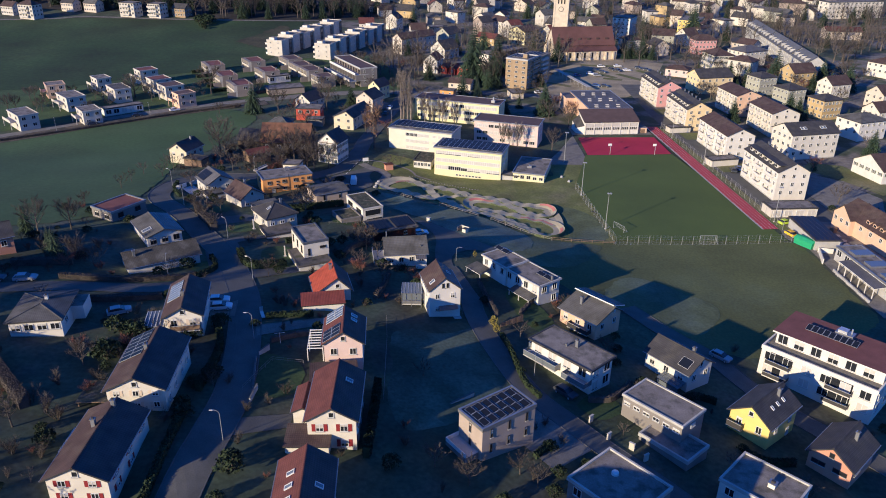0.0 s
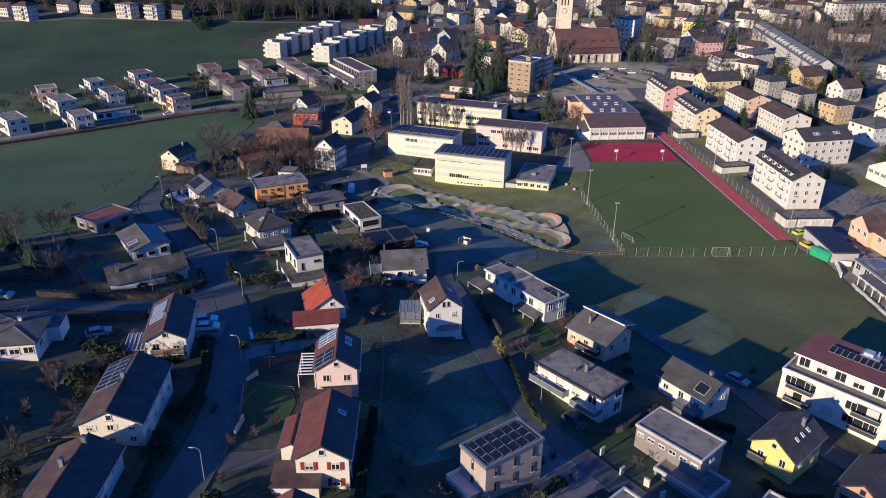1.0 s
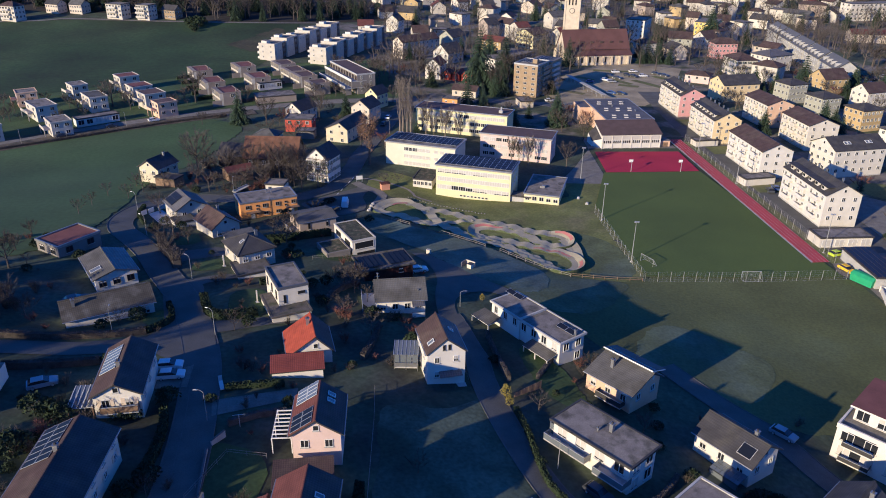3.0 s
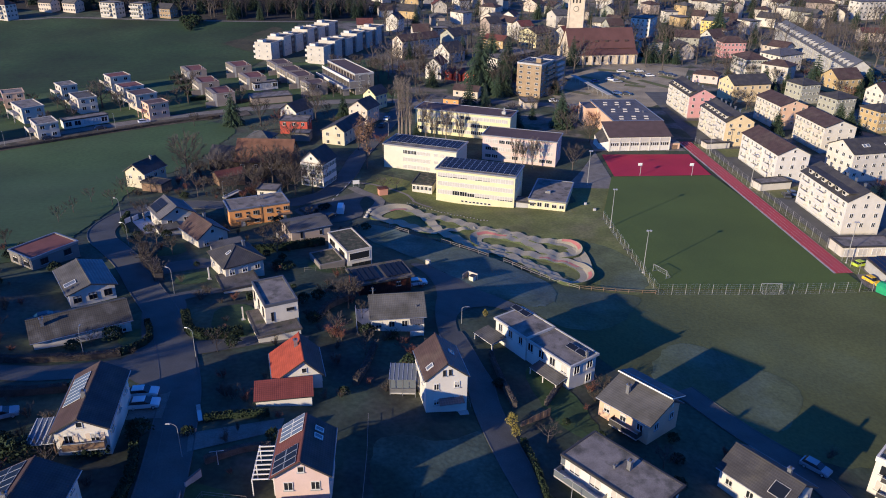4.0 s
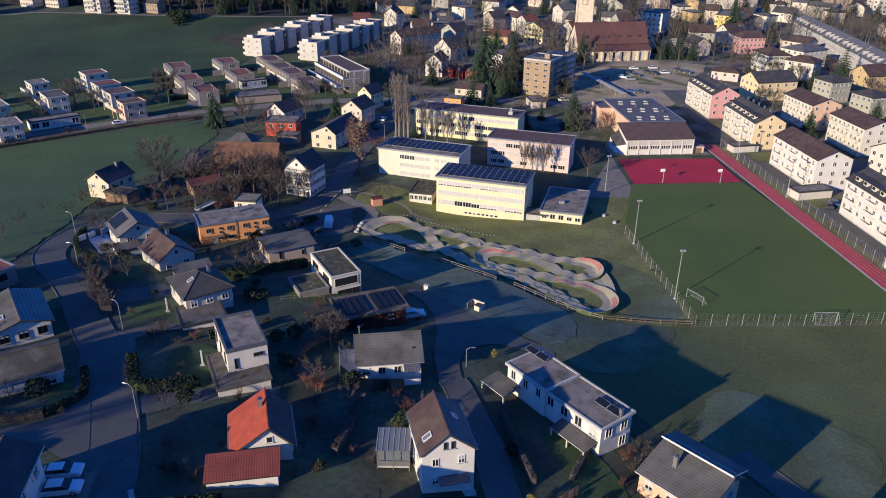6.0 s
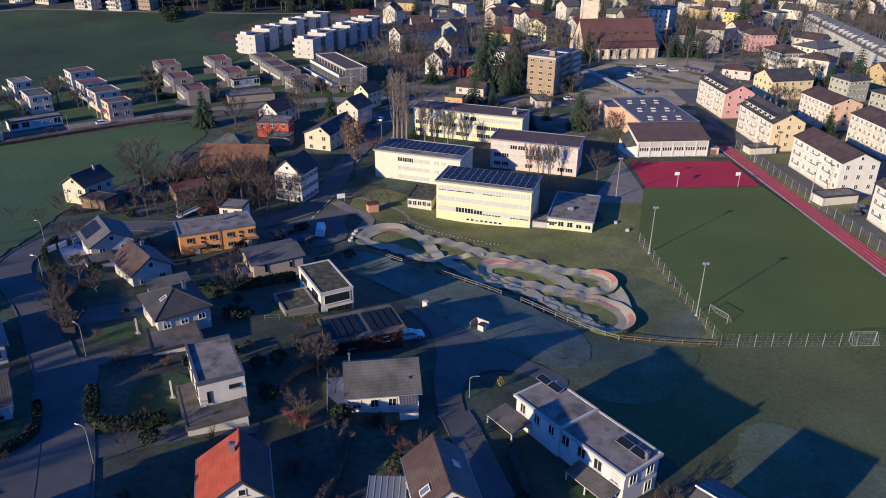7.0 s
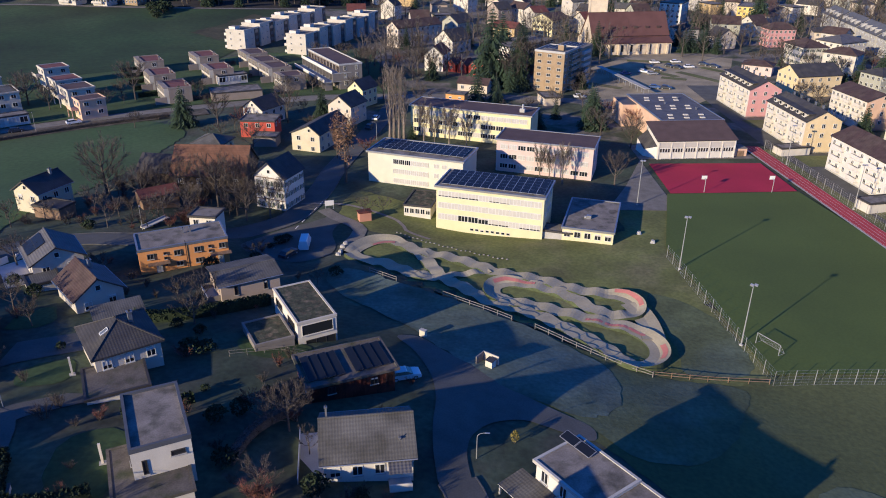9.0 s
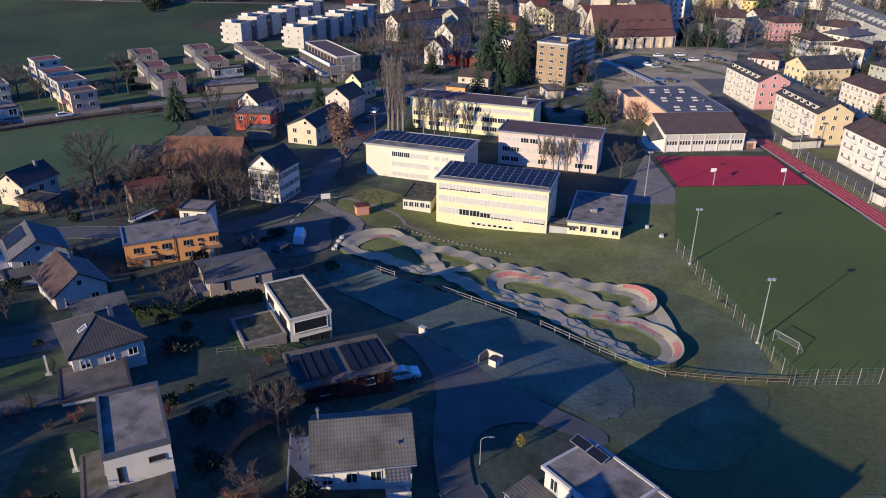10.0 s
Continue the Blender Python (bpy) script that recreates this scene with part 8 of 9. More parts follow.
plant(bushy, [(-50.2, 97.6, 1.0), (-76.0, 150.5, 2.2), (-79.0, 146.5, 2.0), (-73.5, 146.0, 1.8), (-82.0, 152.0, 2.4), (-72.0, 153.5, 1.5), (-54.7, 95.3, 1.3), (-45.9, 103.5, 0.0001 + 1.0), (-51.3, 86.7, 1.2), (-53.5, 78.6, 1.4), (-28.0, 129.2, 0.9), (-30.3, 99.0, 1.0)])
plant(redbush, [(-24.8, 163.2, 1.1), (-1.1, 148.8, 1.0), (-16.2, 174.6, 1.0), (29.0, 137.5, 1.2), (20.1, 95.0, 1.0), (-18.8, 124.0, 0.9)])
# The seven largest, on the hill meadow, stand in for a dark shadow there.
plant(green, [(-25.5, 80.2, 1.2), (-147.0, 521.0, 3.4), (-143.0, 523.0, 3.8), (-139.5, 520.5, 3.6), (-144.5, 516.0, 3.4), (-140.0, 514.0, 3.0), (-141.5, 508.0, 2.6), (-139.0, 502.0, 2.0), (-30.0, 118.8, 0.9), (20.5, 83.4, 1.0), (18.3, 110.0, 0.8)])

for p, spots in ((bushy, ((-49.0, 104.5, 1.3), (-51.2, 105.6, 1.4), (-53.6, 106.2, 1.2), (-56.4, 105.4, 1.4), (-51.0, 86.4, 1.3), (-53.4, 88.0, 1.5), (-56.2, 90.2, 1.4), (-59.0, 92.0, 1.4), (-25.6, 84.0, 1.0), (-25.9, 92.0, 0.9), (-47.6, 118.6, 1.3), (-50.0, 115.5, 1.2), (-26.2, 127.9, 1.3), (-27.4, 128.6, 1.0), (-12.9, 129.9, 0.9), (-10.8, 130.6, 0.8), (-39.6, 160.6, 1.3), (-36.9, 88.0, 1.1), (-24.6, 118.0, 1.0))),
                 (redbush, ((-49.2, 108.2, 1.4), (-47.8, 107.0, 1.2), (-24.4, 127.6, 1.0), (-14.1, 149.0, 1.6), (-12.6, 148.0, 1.2), (-56.8, 106.8, 1.3), (-49.4, 93.6, 1.2))),
                 (green, ((-48.6, 111.8, 1.5), (-50.6, 112.8, 1.3), (-52.8, 113.4, 1.5), (-51.0, 103.9, 1.8), (-36.1, 118.0, 1.3), (-41.1, 113.0, 1.1), (-39.2, 113.4, 1.0), (-33.0, 100.2, 1.3), (-25.2, 78.4, 1.5), (-49.5, 144.1, 1.3), (-34.4, 89.0, 1.2), (14.0, 137.0, 0.8))),
                 (mid, ((-53.6, 101.2, 0.7), (-58.4, 182.4, 0.8), (-54.6, 175.8, 0.8), (-51.0, 169.2, 0.75), (-32.3, 97.6, 0.45), (-56.0, 84.0, 0.8)))):
    for x, y, k in spots:
        place(p, x, y, k)
# unseen tall trees above the western houses, added to cast shade on the slope
for x, y, k in ((-96, 104, 1.25), (-103, 112, 1.35), (-100, 119, 1.2)):
    place(fir, x, y, k)
for x, y, k in ((-92, 98, 1.2),):
    place(big, x, y, k)
# gardens between the near houses
kinds = [bushy, bushy, bushy, redbush, green, green, green, mid, small, redbush]
count = tries = 0
while count < 300 and tries < 9000:
    tries += 1
    x, y = rng.uniform(-92, 84), rng.uniform(62, 236)
    if y > 214 and x > -24 or x > 18 and y > 140 + (x - 18) * 0.2 or x < -64 and y > 186 or (-9 < x < 17 and 95 < y < 129) or x > 66 and y > 104 or (-12 < x < 20 and y > 176):
        continue
    if x > 40 and y > 128 or 2 < x < 25 and 148 < y < 192 and x > 3.5 - (y - 170) * 0.1:
        continue
    p = rng.choice(kinds)
    if not clear(x, y, 1.0 if p not in (mid,) else 1.8):
        continue
    place(p, x, y, rng.uniform(0.45, 1.15) if p is not mid else rng.uniform(0.5, 0.8), rng.uniform(0.8, 1.2))
    count += 1
# scrub round the farm and along the foot of the meadow
count = tries = 0
while count < 70 and tries < 3000:
    tries += 1
    x, y = rng.uniform(-80, -30), rng.uniform(226, 262)
    p = rng.choice((bushy, bushy, bushy, small, redbush, mid))
    if not clear(x, y, 0.8) or x < -70 and y > 236:
        continue
    place(p, x, y, rng.uniform(0.8, 1.5) if p is not mid else rng.uniform(0.5, 0.7), rng.uniform(0.8, 1.2))
    count += 1
# trees of the town and the western suburb
count = tries = 0
while count < 150 and tries < 9000:
    tries += 1
    y = rng.uniform(300, 420)
    x = rng.uniform(-175, min(400, y * 0.52 + 30))
    if 62 < x < 142 and 342 < y < 444 or x < -45 and y > 352 or (58 < x < 104 and y < 345) or x < -75 and y < 312 + 0 * x or (x < -60 and y < 330 + (x + 60) * 0.5):
        continue
    p = rng.choice((big, mid, mid, old, redtree, old, fir2, fir, bushy, mid))
    if x < -30 and p in (fir, fir2):
        p = small
    if not clear(x, y, 2.2):
        continue
    place(p, x, y, rng.uniform(0.6, 1.05), rng.uniform(0.85, 1.15))
    count += 1
# between the pitch side blocks
count = tries = 0
while count < 50 and tries < 3000:
    tries += 1
    x, y = rng.uniform(124, 240), rng.uniform(190, 420)
    p = rng.choice((mid, mid, redtree, bushy, green, fir2, old))
    if not clear(x, y, 2.0):
        continue
    place(p, x, y, rng.uniform(0.6, 1.0), rng.uniform(0.85, 1.15))
    count += 1


def wood(name, label, ring, n, seed, protos):
    """A far wood, one joined mesh of many bare and evergreen trees."""
    rg = random.Random(seed)
    vs, fs, ms, mats = [], [], [], []
    lo = [min(p[k] for p in ring) for k in (0, 1)]
    hi = [max(p[k] for p in ring) for k in (0, 1)]
    got = 0
    base = 0
    for _ in range(n * 6):
        if got >= n:
            break
        x, y = rg.uniform(lo[0], hi[0]), rg.uniform(lo[1], hi[1])
        if not inside(x, y, ring) or not clear(x, y, 2.5):
            continue
        got += 1
        o = rg.choice(protos)
        m = pose(x, y, terrain(x, y), 0, 0, rg.uniform(0, 360)) @ Matrix.Scale(rg.uniform(0.9, 1.4), 4)
        for ch in o.children:
            me = ch.data
            co = np.empty(len(me.vertices) * 3)
            me.vertices.foreach_get("co", co)
            co = np.c_[co.reshape(-1, 3), np.ones(len(me.vertices))] @ np.array(m).T
            vs.append(co[:, :3])
            slots = []
            for mt in me.materials:
                if mt not in mats:
                    mats.append(mt)
                slots.append(mats.index(mt))
            for p in me.polygons:
                fs.append([v + base for v in p.vertices])
                ms.append(slots[p.material_index])
            base += len(me.vertices)
    me = bpy.data.meshes.new(name)
    me.from_pydata(np.concatenate(vs).tolist(), [], fs)
    for mt in mats:
        me.materials.append(mt)
    me.polygons.foreach_set("material_index", ms)
    tagged(new(name, me), label, "wood", kind="stuff")


lite = bare_tree("bare_tree", "leafless tree beside the wood", 53, 11.0, 4.4, 8, 3, 8)
lite2 = conifer("spruce", "dark spruce beside the wood", 57, 12.0, 3.0)
plant(lite, [(-128.0, 572.0, 1.0)])
plant(lite2, [(-122.0, 580.0, 1.0)])
wood("hill_wood", "dark mixed wood on the hill", [(-420, 560), (-290, 562), (-215, 556), (-150, 536), (-120, 533), (-92, 539), (-72, 549), (-35, 580), (-28, 620), (-80, 610), (-140, 600), (-420, 610)], 520, 61, [lite2, lite, lite])
wood("town_wood", "bare wood behind the town", [(150, 560), (215, 545), (225, 580), (280, 575), (330, 560), (400, 500), (520, 560), (520, 800), (180, 800)], 220, 67, [lite, lite, lite, lite2])
wood("town_trees", "bare trees between the houses of the town", [(-30, 400), (130, 420), (250, 430), (400, 560), (380, 800), (-20, 800)], 330, 73, [lite, lite, lite, lite2, lite])
wood("garden_trees", "bare garden trees among the nearer town houses", [(-28, 352), (38, 366), (42, 345), (60, 400), (140, 446), (200, 440), (250, 425), (230, 520), (60, 520), (-24, 470)], 75, 79, [lite])
wood("slope_wood", "brown bare trees along the railway", [(228, 470), (262, 452), (300, 470), (330, 520), (262, 530), (240, 560), (226, 540)], 70, 71, [lite])

# ---- vehicles ----
car_protos = {}


def car(x, y, rz, paint, van=False, lift=0.0, label=""):
    """A car: body, glazed cabin, four wheels."""
    key = (paint.name, van)
    z = terrain(x, y) + 0.1 + lift
    if key in car_protos:
        ob = copy_thing(car_protos[key], pose(x, y, z, 0, 0, rz))
        return ob
    colour = {"white_car_paint": "white", "dark_car_paint": "dark", "silver_car_paint": "silver", "blue_car_paint": "blue", "yellow_paint": "yellow", "lime_paint": "lime green"}[paint.name]
    e = thing("van" if van else "car", x, y, z, rz, label or f"{colour} parked {'delivery van' if van else 'car'} on the asphalt", "van" if van else "car")
    L, W, H = (5.2, 1.95, 2.2) if van else (4.3, 1.78, 1.45)
    s = Shape()
    prof = [(-L / 2 + 0.08, 0.3), (L / 2 - 0.15, 0.3), (L / 2 - 0.02, 0.42), (L / 2, 0.58), (L / 2 - 0.08, 0.72), (L / 2 - 0.5, 0.84), (L / 2 - 1.15, 0.93), (-L / 2 + 0.3, 0.97), (-L / 2 + 0.06, 0.9), (-L / 2, 0.6)]
    if van:
        prof = [(-L / 2, 0.35), (L / 2 - 0.1, 0.35), (L / 2, 0.7), (L / 2 - 0.15, 1.0), (L / 2 - 0.8, 1.2), (-L / 2, 1.2)]
    s.hull([(px, W / 2, pz) for px, pz in prof], [(px, -W / 2, pz) for px, pz in prof], paint)
    part("body", s, e)
    s = Shape()
    b, t = 0.95 if not van else 1.2, H
    x0, x1, x2, x3 = (-L / 2 + 0.25, -L / 2 + 0.75, L / 2 - 2.0, L / 2 - 1.15) if not van else (-L / 2, -L / 2 + 0.05, L / 2 - 1.3, L / 2 - 0.75)
    s.hull([(x0, -W / 2 + 0.06, b), (x3, -W / 2 + 0.06, b), (x3, W / 2 - 0.06, b), (x0, W / 2 - 0.06, b)], [(x1, -W / 2 + 0.22, t - 0.06), (x2, -W / 2 + 0.22, t - 0.06), (x2, W / 2 - 0.22, t - 0.06), (x1, W / 2 - 0.22, t - 0.06)], paint if van else PANE)
    part("cabin", s, e)
    s = Shape()
    s.hull([(x1 - 0.05, -W / 2 + 0.2, t - 0.08), (x2 + 0.1, -W / 2 + 0.2, t - 0.08), (x2 + 0.1, W / 2 - 0.2, t - 0.08), (x1 - 0.05, W / 2 - 0.2, t - 0.08)], [(x1 + 0.1, -W / 2 + 0.28, t), (x2 - 0.05, -W / 2 + 0.28, t), (x2 - 0.05, W / 2 - 0.28, t), (x1 + 0.1, W / 2 - 0.28, t)], paint)
    part("roof", s, e)
    if van:
        s = Shape()
        s.slab([(x3 + 0.02, W / 2 - 0.15, b + 0.02), (x3 + 0.02, -W / 2 + 0.15, b + 0.02), (x2 + 0.06, -W / 2 + 0.3, t - 0.2), (x2 + 0.06, W / 2 - 0.3, t - 0.2)], 0.03, PANE)
        part("windscreen", s, e)
    for wx in (-L * 0.31, L * 0.31):
        for wy in (-1, 1):
            s = Shape()
            s.tube((0, -0.1, 0), (0, 0.1, 0), 0.32, 0.32, TYRE, 12)
            w = part("wheel", s, e, at=pose(wx, wy * (W / 2 - 0.1), 0.32))
            s = Shape()
            s.tube((0, wy * 0.1, 0), (0, wy * 0.115, 0), 0.2, 0.2, ALU, 10)
            part("rim", s, w)
    car_protos[key] = e
    return e


car(-38.7, 127.2, 8, CARWHITE, lift=0.05)
car(-37.6, 124.4, 8, CARWHITE, lift=0.05)
car(0.4, 173.8, 15, CARWHITE)
car(25.3, 104.4, -50, CARDARK)
car(-54.8, 120.0, 25, CARGREY, lift=0.02)
car(60.0, 122.6, -50, CARGREY, lift=0.05)
car(-20.9, 227.0, 92, CARWHITE, True)
car(-23.3, 222.3, 60, CARDARK)
for x, y, rz, paint in ((101.5, 413.9, 5, CARWHITE), (111.0, 415.4, 8, CARWHITE), (105.6, 406.2, -55, CARDARK), (108.4, 403.4, -55, CARDARK), (113.5, 404.7, 5, CARWHITE), (121.4, 410.5, -40, CARDARK), (124.6, 406.1, -40, CARDARK), (91.6, 394.6, -30, CARWHITE), (94.2, 390.9, 10, CARGREY), (83.5, 390.7, 10, CARBLUE), (96.2, 402.6, -30, CARDARK), (98.9, 399.2, -30, CARDARK), (88.4, 367.1, -20, CARBLUE), (92.4, 366.0, -20, CARDARK), (57.5, 351.7, 0, CARWHITE), (69.5, 394.2, 10, CARDARK), (108.4, 240.0, 80, CARDARK), (111.0, 242.0, 80, CARBLUE), (-12.6, 322.0, 80, CARWHITE), (-14.0, 312.0, 80, CARDARK), (-6.4, 349.5, 10, CARGREY), (-117.0, 306.5, 38, CARDARK), (-130.0, 293.5, 38, CARDARK), (-104.0, 315.5, 36, CARWHITE), (-64.0, 152.0, 30, CARDARK), (-83.0, 131.5, 5, CARDARK), (-77.5, 132.5, 8, CARGREY), (224, 395, 20, CARWHITE), (232, 402, 20, CARDARK), (240, 408, 20, CARGREY)):
    car(x, y, rz, paint, lift=0.06)

# the contractor's yard by the end of the track
car(103.9, 185.6, -72, BRIGHTYELLOW, False, 0.1, "yellow works car in the yard")
car(106.0, 194.4, 20, LIME, False, 0.1, "lime green works car in the yard")
e = thing("container", 104.7, 179.6, terrain(104.7, 179.6) + 0.2, -62, "green tarpaulin-covered skip container in the yard", "container")
s = Shape()
s.hull([(-2.6, -1.2, 0), (2.6, -1.2, 0), (2.6, 1.2, 0), (-2.6, 1.2, 0)], [(-2.8, -1.3, 1.7), (2.8, -1.3, 1.7), (2.8, 1.3, 1.7), (-2.8, 1.3, 1.7)], TARPGREEN)
part("body", s, e)
s = Shape()
s.hull([(-2.85, -1.35, 1.7), (2.85, -1.35, 1.7), (2.85, 1.35, 1.7), (-2.85, 1.35, 1.7)], [(-2.7, -0.5, 2.3), (2.7, -0.5, 2.3), (2.7, 0.5, 2.3), (-2.7, 0.5, 2.3)], TARPGREEN)
part("cover", s, e)
for i in range(12):
    x, y = 113.6 + rng.uniform(0, 6), 174 + rng.uniform(0, 20)
    e = thing("material_stack", x, y, terrain(x, y), rng.uniform(0, 90), "stack of pallets and building material", "stack")
    s = Shape()
    k = rng.uniform(0.5, 1.4)
    s.box(-0.9, 0.9, -0.7, 0.7, 0, 0.16, WOOD)
    part("pallet", s, e)
    s = Shape()
    s.hull([(-0.85, -0.65, 0.16), (0.85, -0.65, 0.16), (0.85, 0.65, 0.16), (-0.85, 0.65, 0.16)], [(-0.75, -0.6, 0.16 + k), (0.8, -0.55, 0.16 + k), (0.78, 0.6, 0.16 + k), (-0.8, 0.62, 0.16 + k)], rng.choice((CONCRETE, WOOD, SHEET, WHITEMETAL)))
    part("load", s, e)

# ---- street furniture ----


def street_lamp(x, y, rz, high=5.4):
    e = thing("street_lamp", x, y, terrain(x, y), rz, "curved galvanised street lamp beside the road", "lamp", "street lamps")
    s = Shape()
    s.tube((0, 0, -0.3), (0, 0, high * 0.86), 0.065, 0.04, LAMPPOST, 8)
    last = Vector((0, 0, high * 0.86))
    for k in range(1, 7):
        a = k / 6 * math.pi / 2
        p = Vector((0.9 * (1 - math.cos(a)), 0, high * 0.86 + high * 0.14 * math.sin(a)))
        s.tube(last, p, 0.038, 0.03, LAMPPOST, 6)
        last = p
    part("pole", s, e)
    s = Shape()
    s.hull([(-0.1, -0.11, -0.05), (0.5, -0.08, -0.03), (0.5, 0.08, -0.03), (-0.1, 0.11, -0.05)], [(0, -0.06, 0.06), (0.42, -0.05, 0.03), (0.42, 0.05, 0.03), (0, 0.06, 0.06)], SHEET)
    part("lamp_head", s, e, at=Matrix.Translation(last))


for x, y, rz in ((-27.6, 84.3, 180), (-29.3, 113.9, 180), (-51.4, 137.4, 100), (-34.6, 139.0, 160), (-45.4, 162.8, 150), (-72.0, 207.0, 160), (-52.0, 226.0, -60), (-29.8, 246.1, 0), (20.6, 109.5, 180), (-62.9, 187.5, 170), (-11.0, 300.0, 180), (-112.0, 308.0, 120), (-140.0, 284.0, 120)):
    street_lamp(x, y, rz)
street_lamp(8.9, 157.6, 0, 3.6)


def hedge(pts, high, wide, mat, label, brown=False):
    """A clipped hedge along a plan line: a dense core clad in small leaves."""
    line = smooth_line(pts, 1.0)
    rg = random.Random(str(pts))
    e = thing("hedge", pts[0][0], pts[0][1], 0, 0, label, "hedge")
    c, s = Shape(), Shape()
    a, b = offset_line(line, wide * 0.38), offset_line(line, -wide * 0.38)
    for i in range(len(line) - 1):
        ring = [b[i], b[i + 1], a[i + 1], a[i]]
        c.hull([(x - pts[0][0], y - pts[0][1], terrain(x, y) - 0.1) for x, y in ring], [(x - pts[0][0], y - pts[0][1], terrain(x, y) + high * 0.88) for x, y in ring], mat)
        for _ in range(int((70 if mat is LEAF else 110) * wide * high)):
            t = rg.random()
            u = rg.uniform(-1, 1)
            zz = rg.uniform(0.05, 1.0)
            if rg.random() < 0.55:
                zz = rg.uniform(0.86, 1.06)
            else:
                u = rg.choice((-1, 1)) * rg.uniform(0.75, 1.08)
            x = line[i][0] + (line[i + 1][0] - line[i][0]) * t + (a[i][0] - b[i][0]) * u * 0.62
            y = line[i][1] + (line[i + 1][1] - line[i][1]) * t + (a[i][1] - b[i][1]) * u * 0.62
            o = Vector((x - pts[0][0], y - pts[0][1], terrain(x, y) + zz * high))
            d = Vector((rg.uniform(-1, 1), rg.uniform(-1, 1), rg.uniform(-1, 1))).normalized() * (0.15 if mat is LEAF else 0.08)
            v = d.cross(Vector((rg.uniform(-1, 1), rg.uniform(-1, 1), 0.4))).normalized() * (0.13 if mat is LEAF else 0.05)
            s.poly([o - d, o - v, o + d, o + v], mat)
    part("core", c, e)
    part("foliage", s, e)


hedge([(-40.4, 153.2), (-37.8, 147.0), (-35.5, 145.6), (-31.8, 146.4), (-29.2, 147.8)], 1.6, 1.5, LEAF, "thick evergreen hedge round a garden")
hedge([(-38.2, 185.5), (-33.6, 186.4), (-27.4, 189.4), (-21.1, 194.1)], 1.7, 1.2, LEAF, "dark conifer hedge behind a house")
hedge([(-72.1, 134.9), (-61.6, 135.6), (-51.0, 137.0), (-46.2, 138.6)], 1.2, 1.2, TWIG, "brown clipped beech hedge beside the street")
hedge([(-46.2, 138.6), (-43.5, 143.5), (-46.0, 150.0)], 1.1, 1.0, LEAF, "low hedge round a front garden")
hedge([(-31.5, 161.5), (-27.5, 163.8), (-24.5, 165.6)], 1.2, 1.1, LEAF, "clipped hedge between two gardens")
hedge([(-71.5, 210.5), (-70.2, 203.0), (-66.5, 196.0)], 1.1, 0.9, LEAF, "low dark hedge along the bend")
hedge([(13.4, 146.2), (14.6, 138.0), (15.9, 131.0)], 1.3, 0.8, TWIG, "leafless hedge along the lane")
hedge([(16.1, 122.6), (17.2, 117.0), (18.0, 110.0), (18.9, 105.4), (20.6, 102.4)], 1.0, 0.9, LEAF, "low evergreen shrubs along the lane")
hedge([(17.4, 86.5), (20.5, 90.0)], 1.0, 0.9, LEAF, "row of small evergreen shrubs")
hedge([(29.0, 102.9), (32.9, 103.7), (35.6, 106.4), (38.1, 109.6)], 1.2, 0.8, TWIG, "leafless hedge between gardens")
hedge([(-28.7, 122.0), (-25.8, 123.1), (-20.2, 124.5)], 1.1, 0.9, LEAF, "clipped evergreen hedge along a drive")
hedge([(-155.4, 270.5), (-122.6, 294.2), (-99.2, 311.8), (-78.0, 324.5)], 1.0, 1.4, TWIG, "brown scrub along the main road")
hedge([(24.5, 139.0), (21.0, 132.5)], 1.0, 0.8, TWIG, "brown leafless hedge before a terrace")

hedge([(-34.2, 96.0), (-33.8, 104.0), (-34.4, 111.0), (-36.4, 117.0)], 1.4, 1.1, LEAF, "dark evergreen hedge along the street")
hedge([(-35.0, 70.0), (-34.8, 82.0), (-34.6, 92.0)], 1.3, 1.0, LEAF, "dark evergreen hedge beside the pavement")
hedge([(-26.2, 113.0), (-22.0, 116.0), (-18.6, 117.0)], 1.1, 0.8, TWIG, "leafless hedge between two gardens")
hedge([(-49.5, 127.5), (-55.0, 126.0), (-63.0, 124.5)], 1.3, 1.2, TWIG, "brown leafless garden hedge")
hedge([(-58.6, 185.0), (-56.4, 179.0), (-52.6, 173.2), (-50.0, 168.4)], 2.0, 2.0, TWIG, "tall brown leafless hedge along the street")
for k in range(5):
    x, y = -117.0 + 5.2 * k, 389.0 - 10.0 * k
    hedge([(x, y), (x + 5.0, y + 3.2), (x + 10.0, y + 6.4)], 1.5, 1.3, LEAF, "dark hedge between stepped suburban gardens")
for x, y in ((-78.0, 346.0), (-89.0, 364.0), (-70.5, 378.0), (-82.5, 402.0), (-43.0, 366.0), (-50.0, 378.0), (-57.0, 391.0)):
    hedge([(x, y), (x + 3.2, y + 2.0), (x + 6.4, y + 4.0)], 1.4, 1.2, TWIG, "low brown hedge beside a cube house")
# Added across the sun's path to throw shade over the western gardens.
hedge([(-68.0, 101.5), (-62.5, 95.0), (-56.5, 88.5)], 2.4, 1.8, TWIG, "tall brown leafless hedge added to shade a garden edge")
hedge([(-84.0, 140.0), (-78.0, 141.5), (-73.0, 143.0)], 1.6, 1.6, TWIG, "reddish-brown leafless hedge beside a garden")
# Raised to 2.2 m so that its shadow fills the strip beyond.
hedge([(-6.6, 101.0), (-6.9, 92.0), (-7.4, 83.0)], 2.2, 1.2, LEAF, "tall dark evergreen hedge behind the houses")
hedge([(-6.6, 146.0), (-7.4, 140.0), (-8.8, 134.0)], 1.3, 1.0, TWIG, "leafless hedge between two plots")
hedge([(-12.0, 165.0), (-16.0, 160.0), (-17.5, 154.0)], 1.3, 1.1, TWIG, "leafless hedge between two gardens")
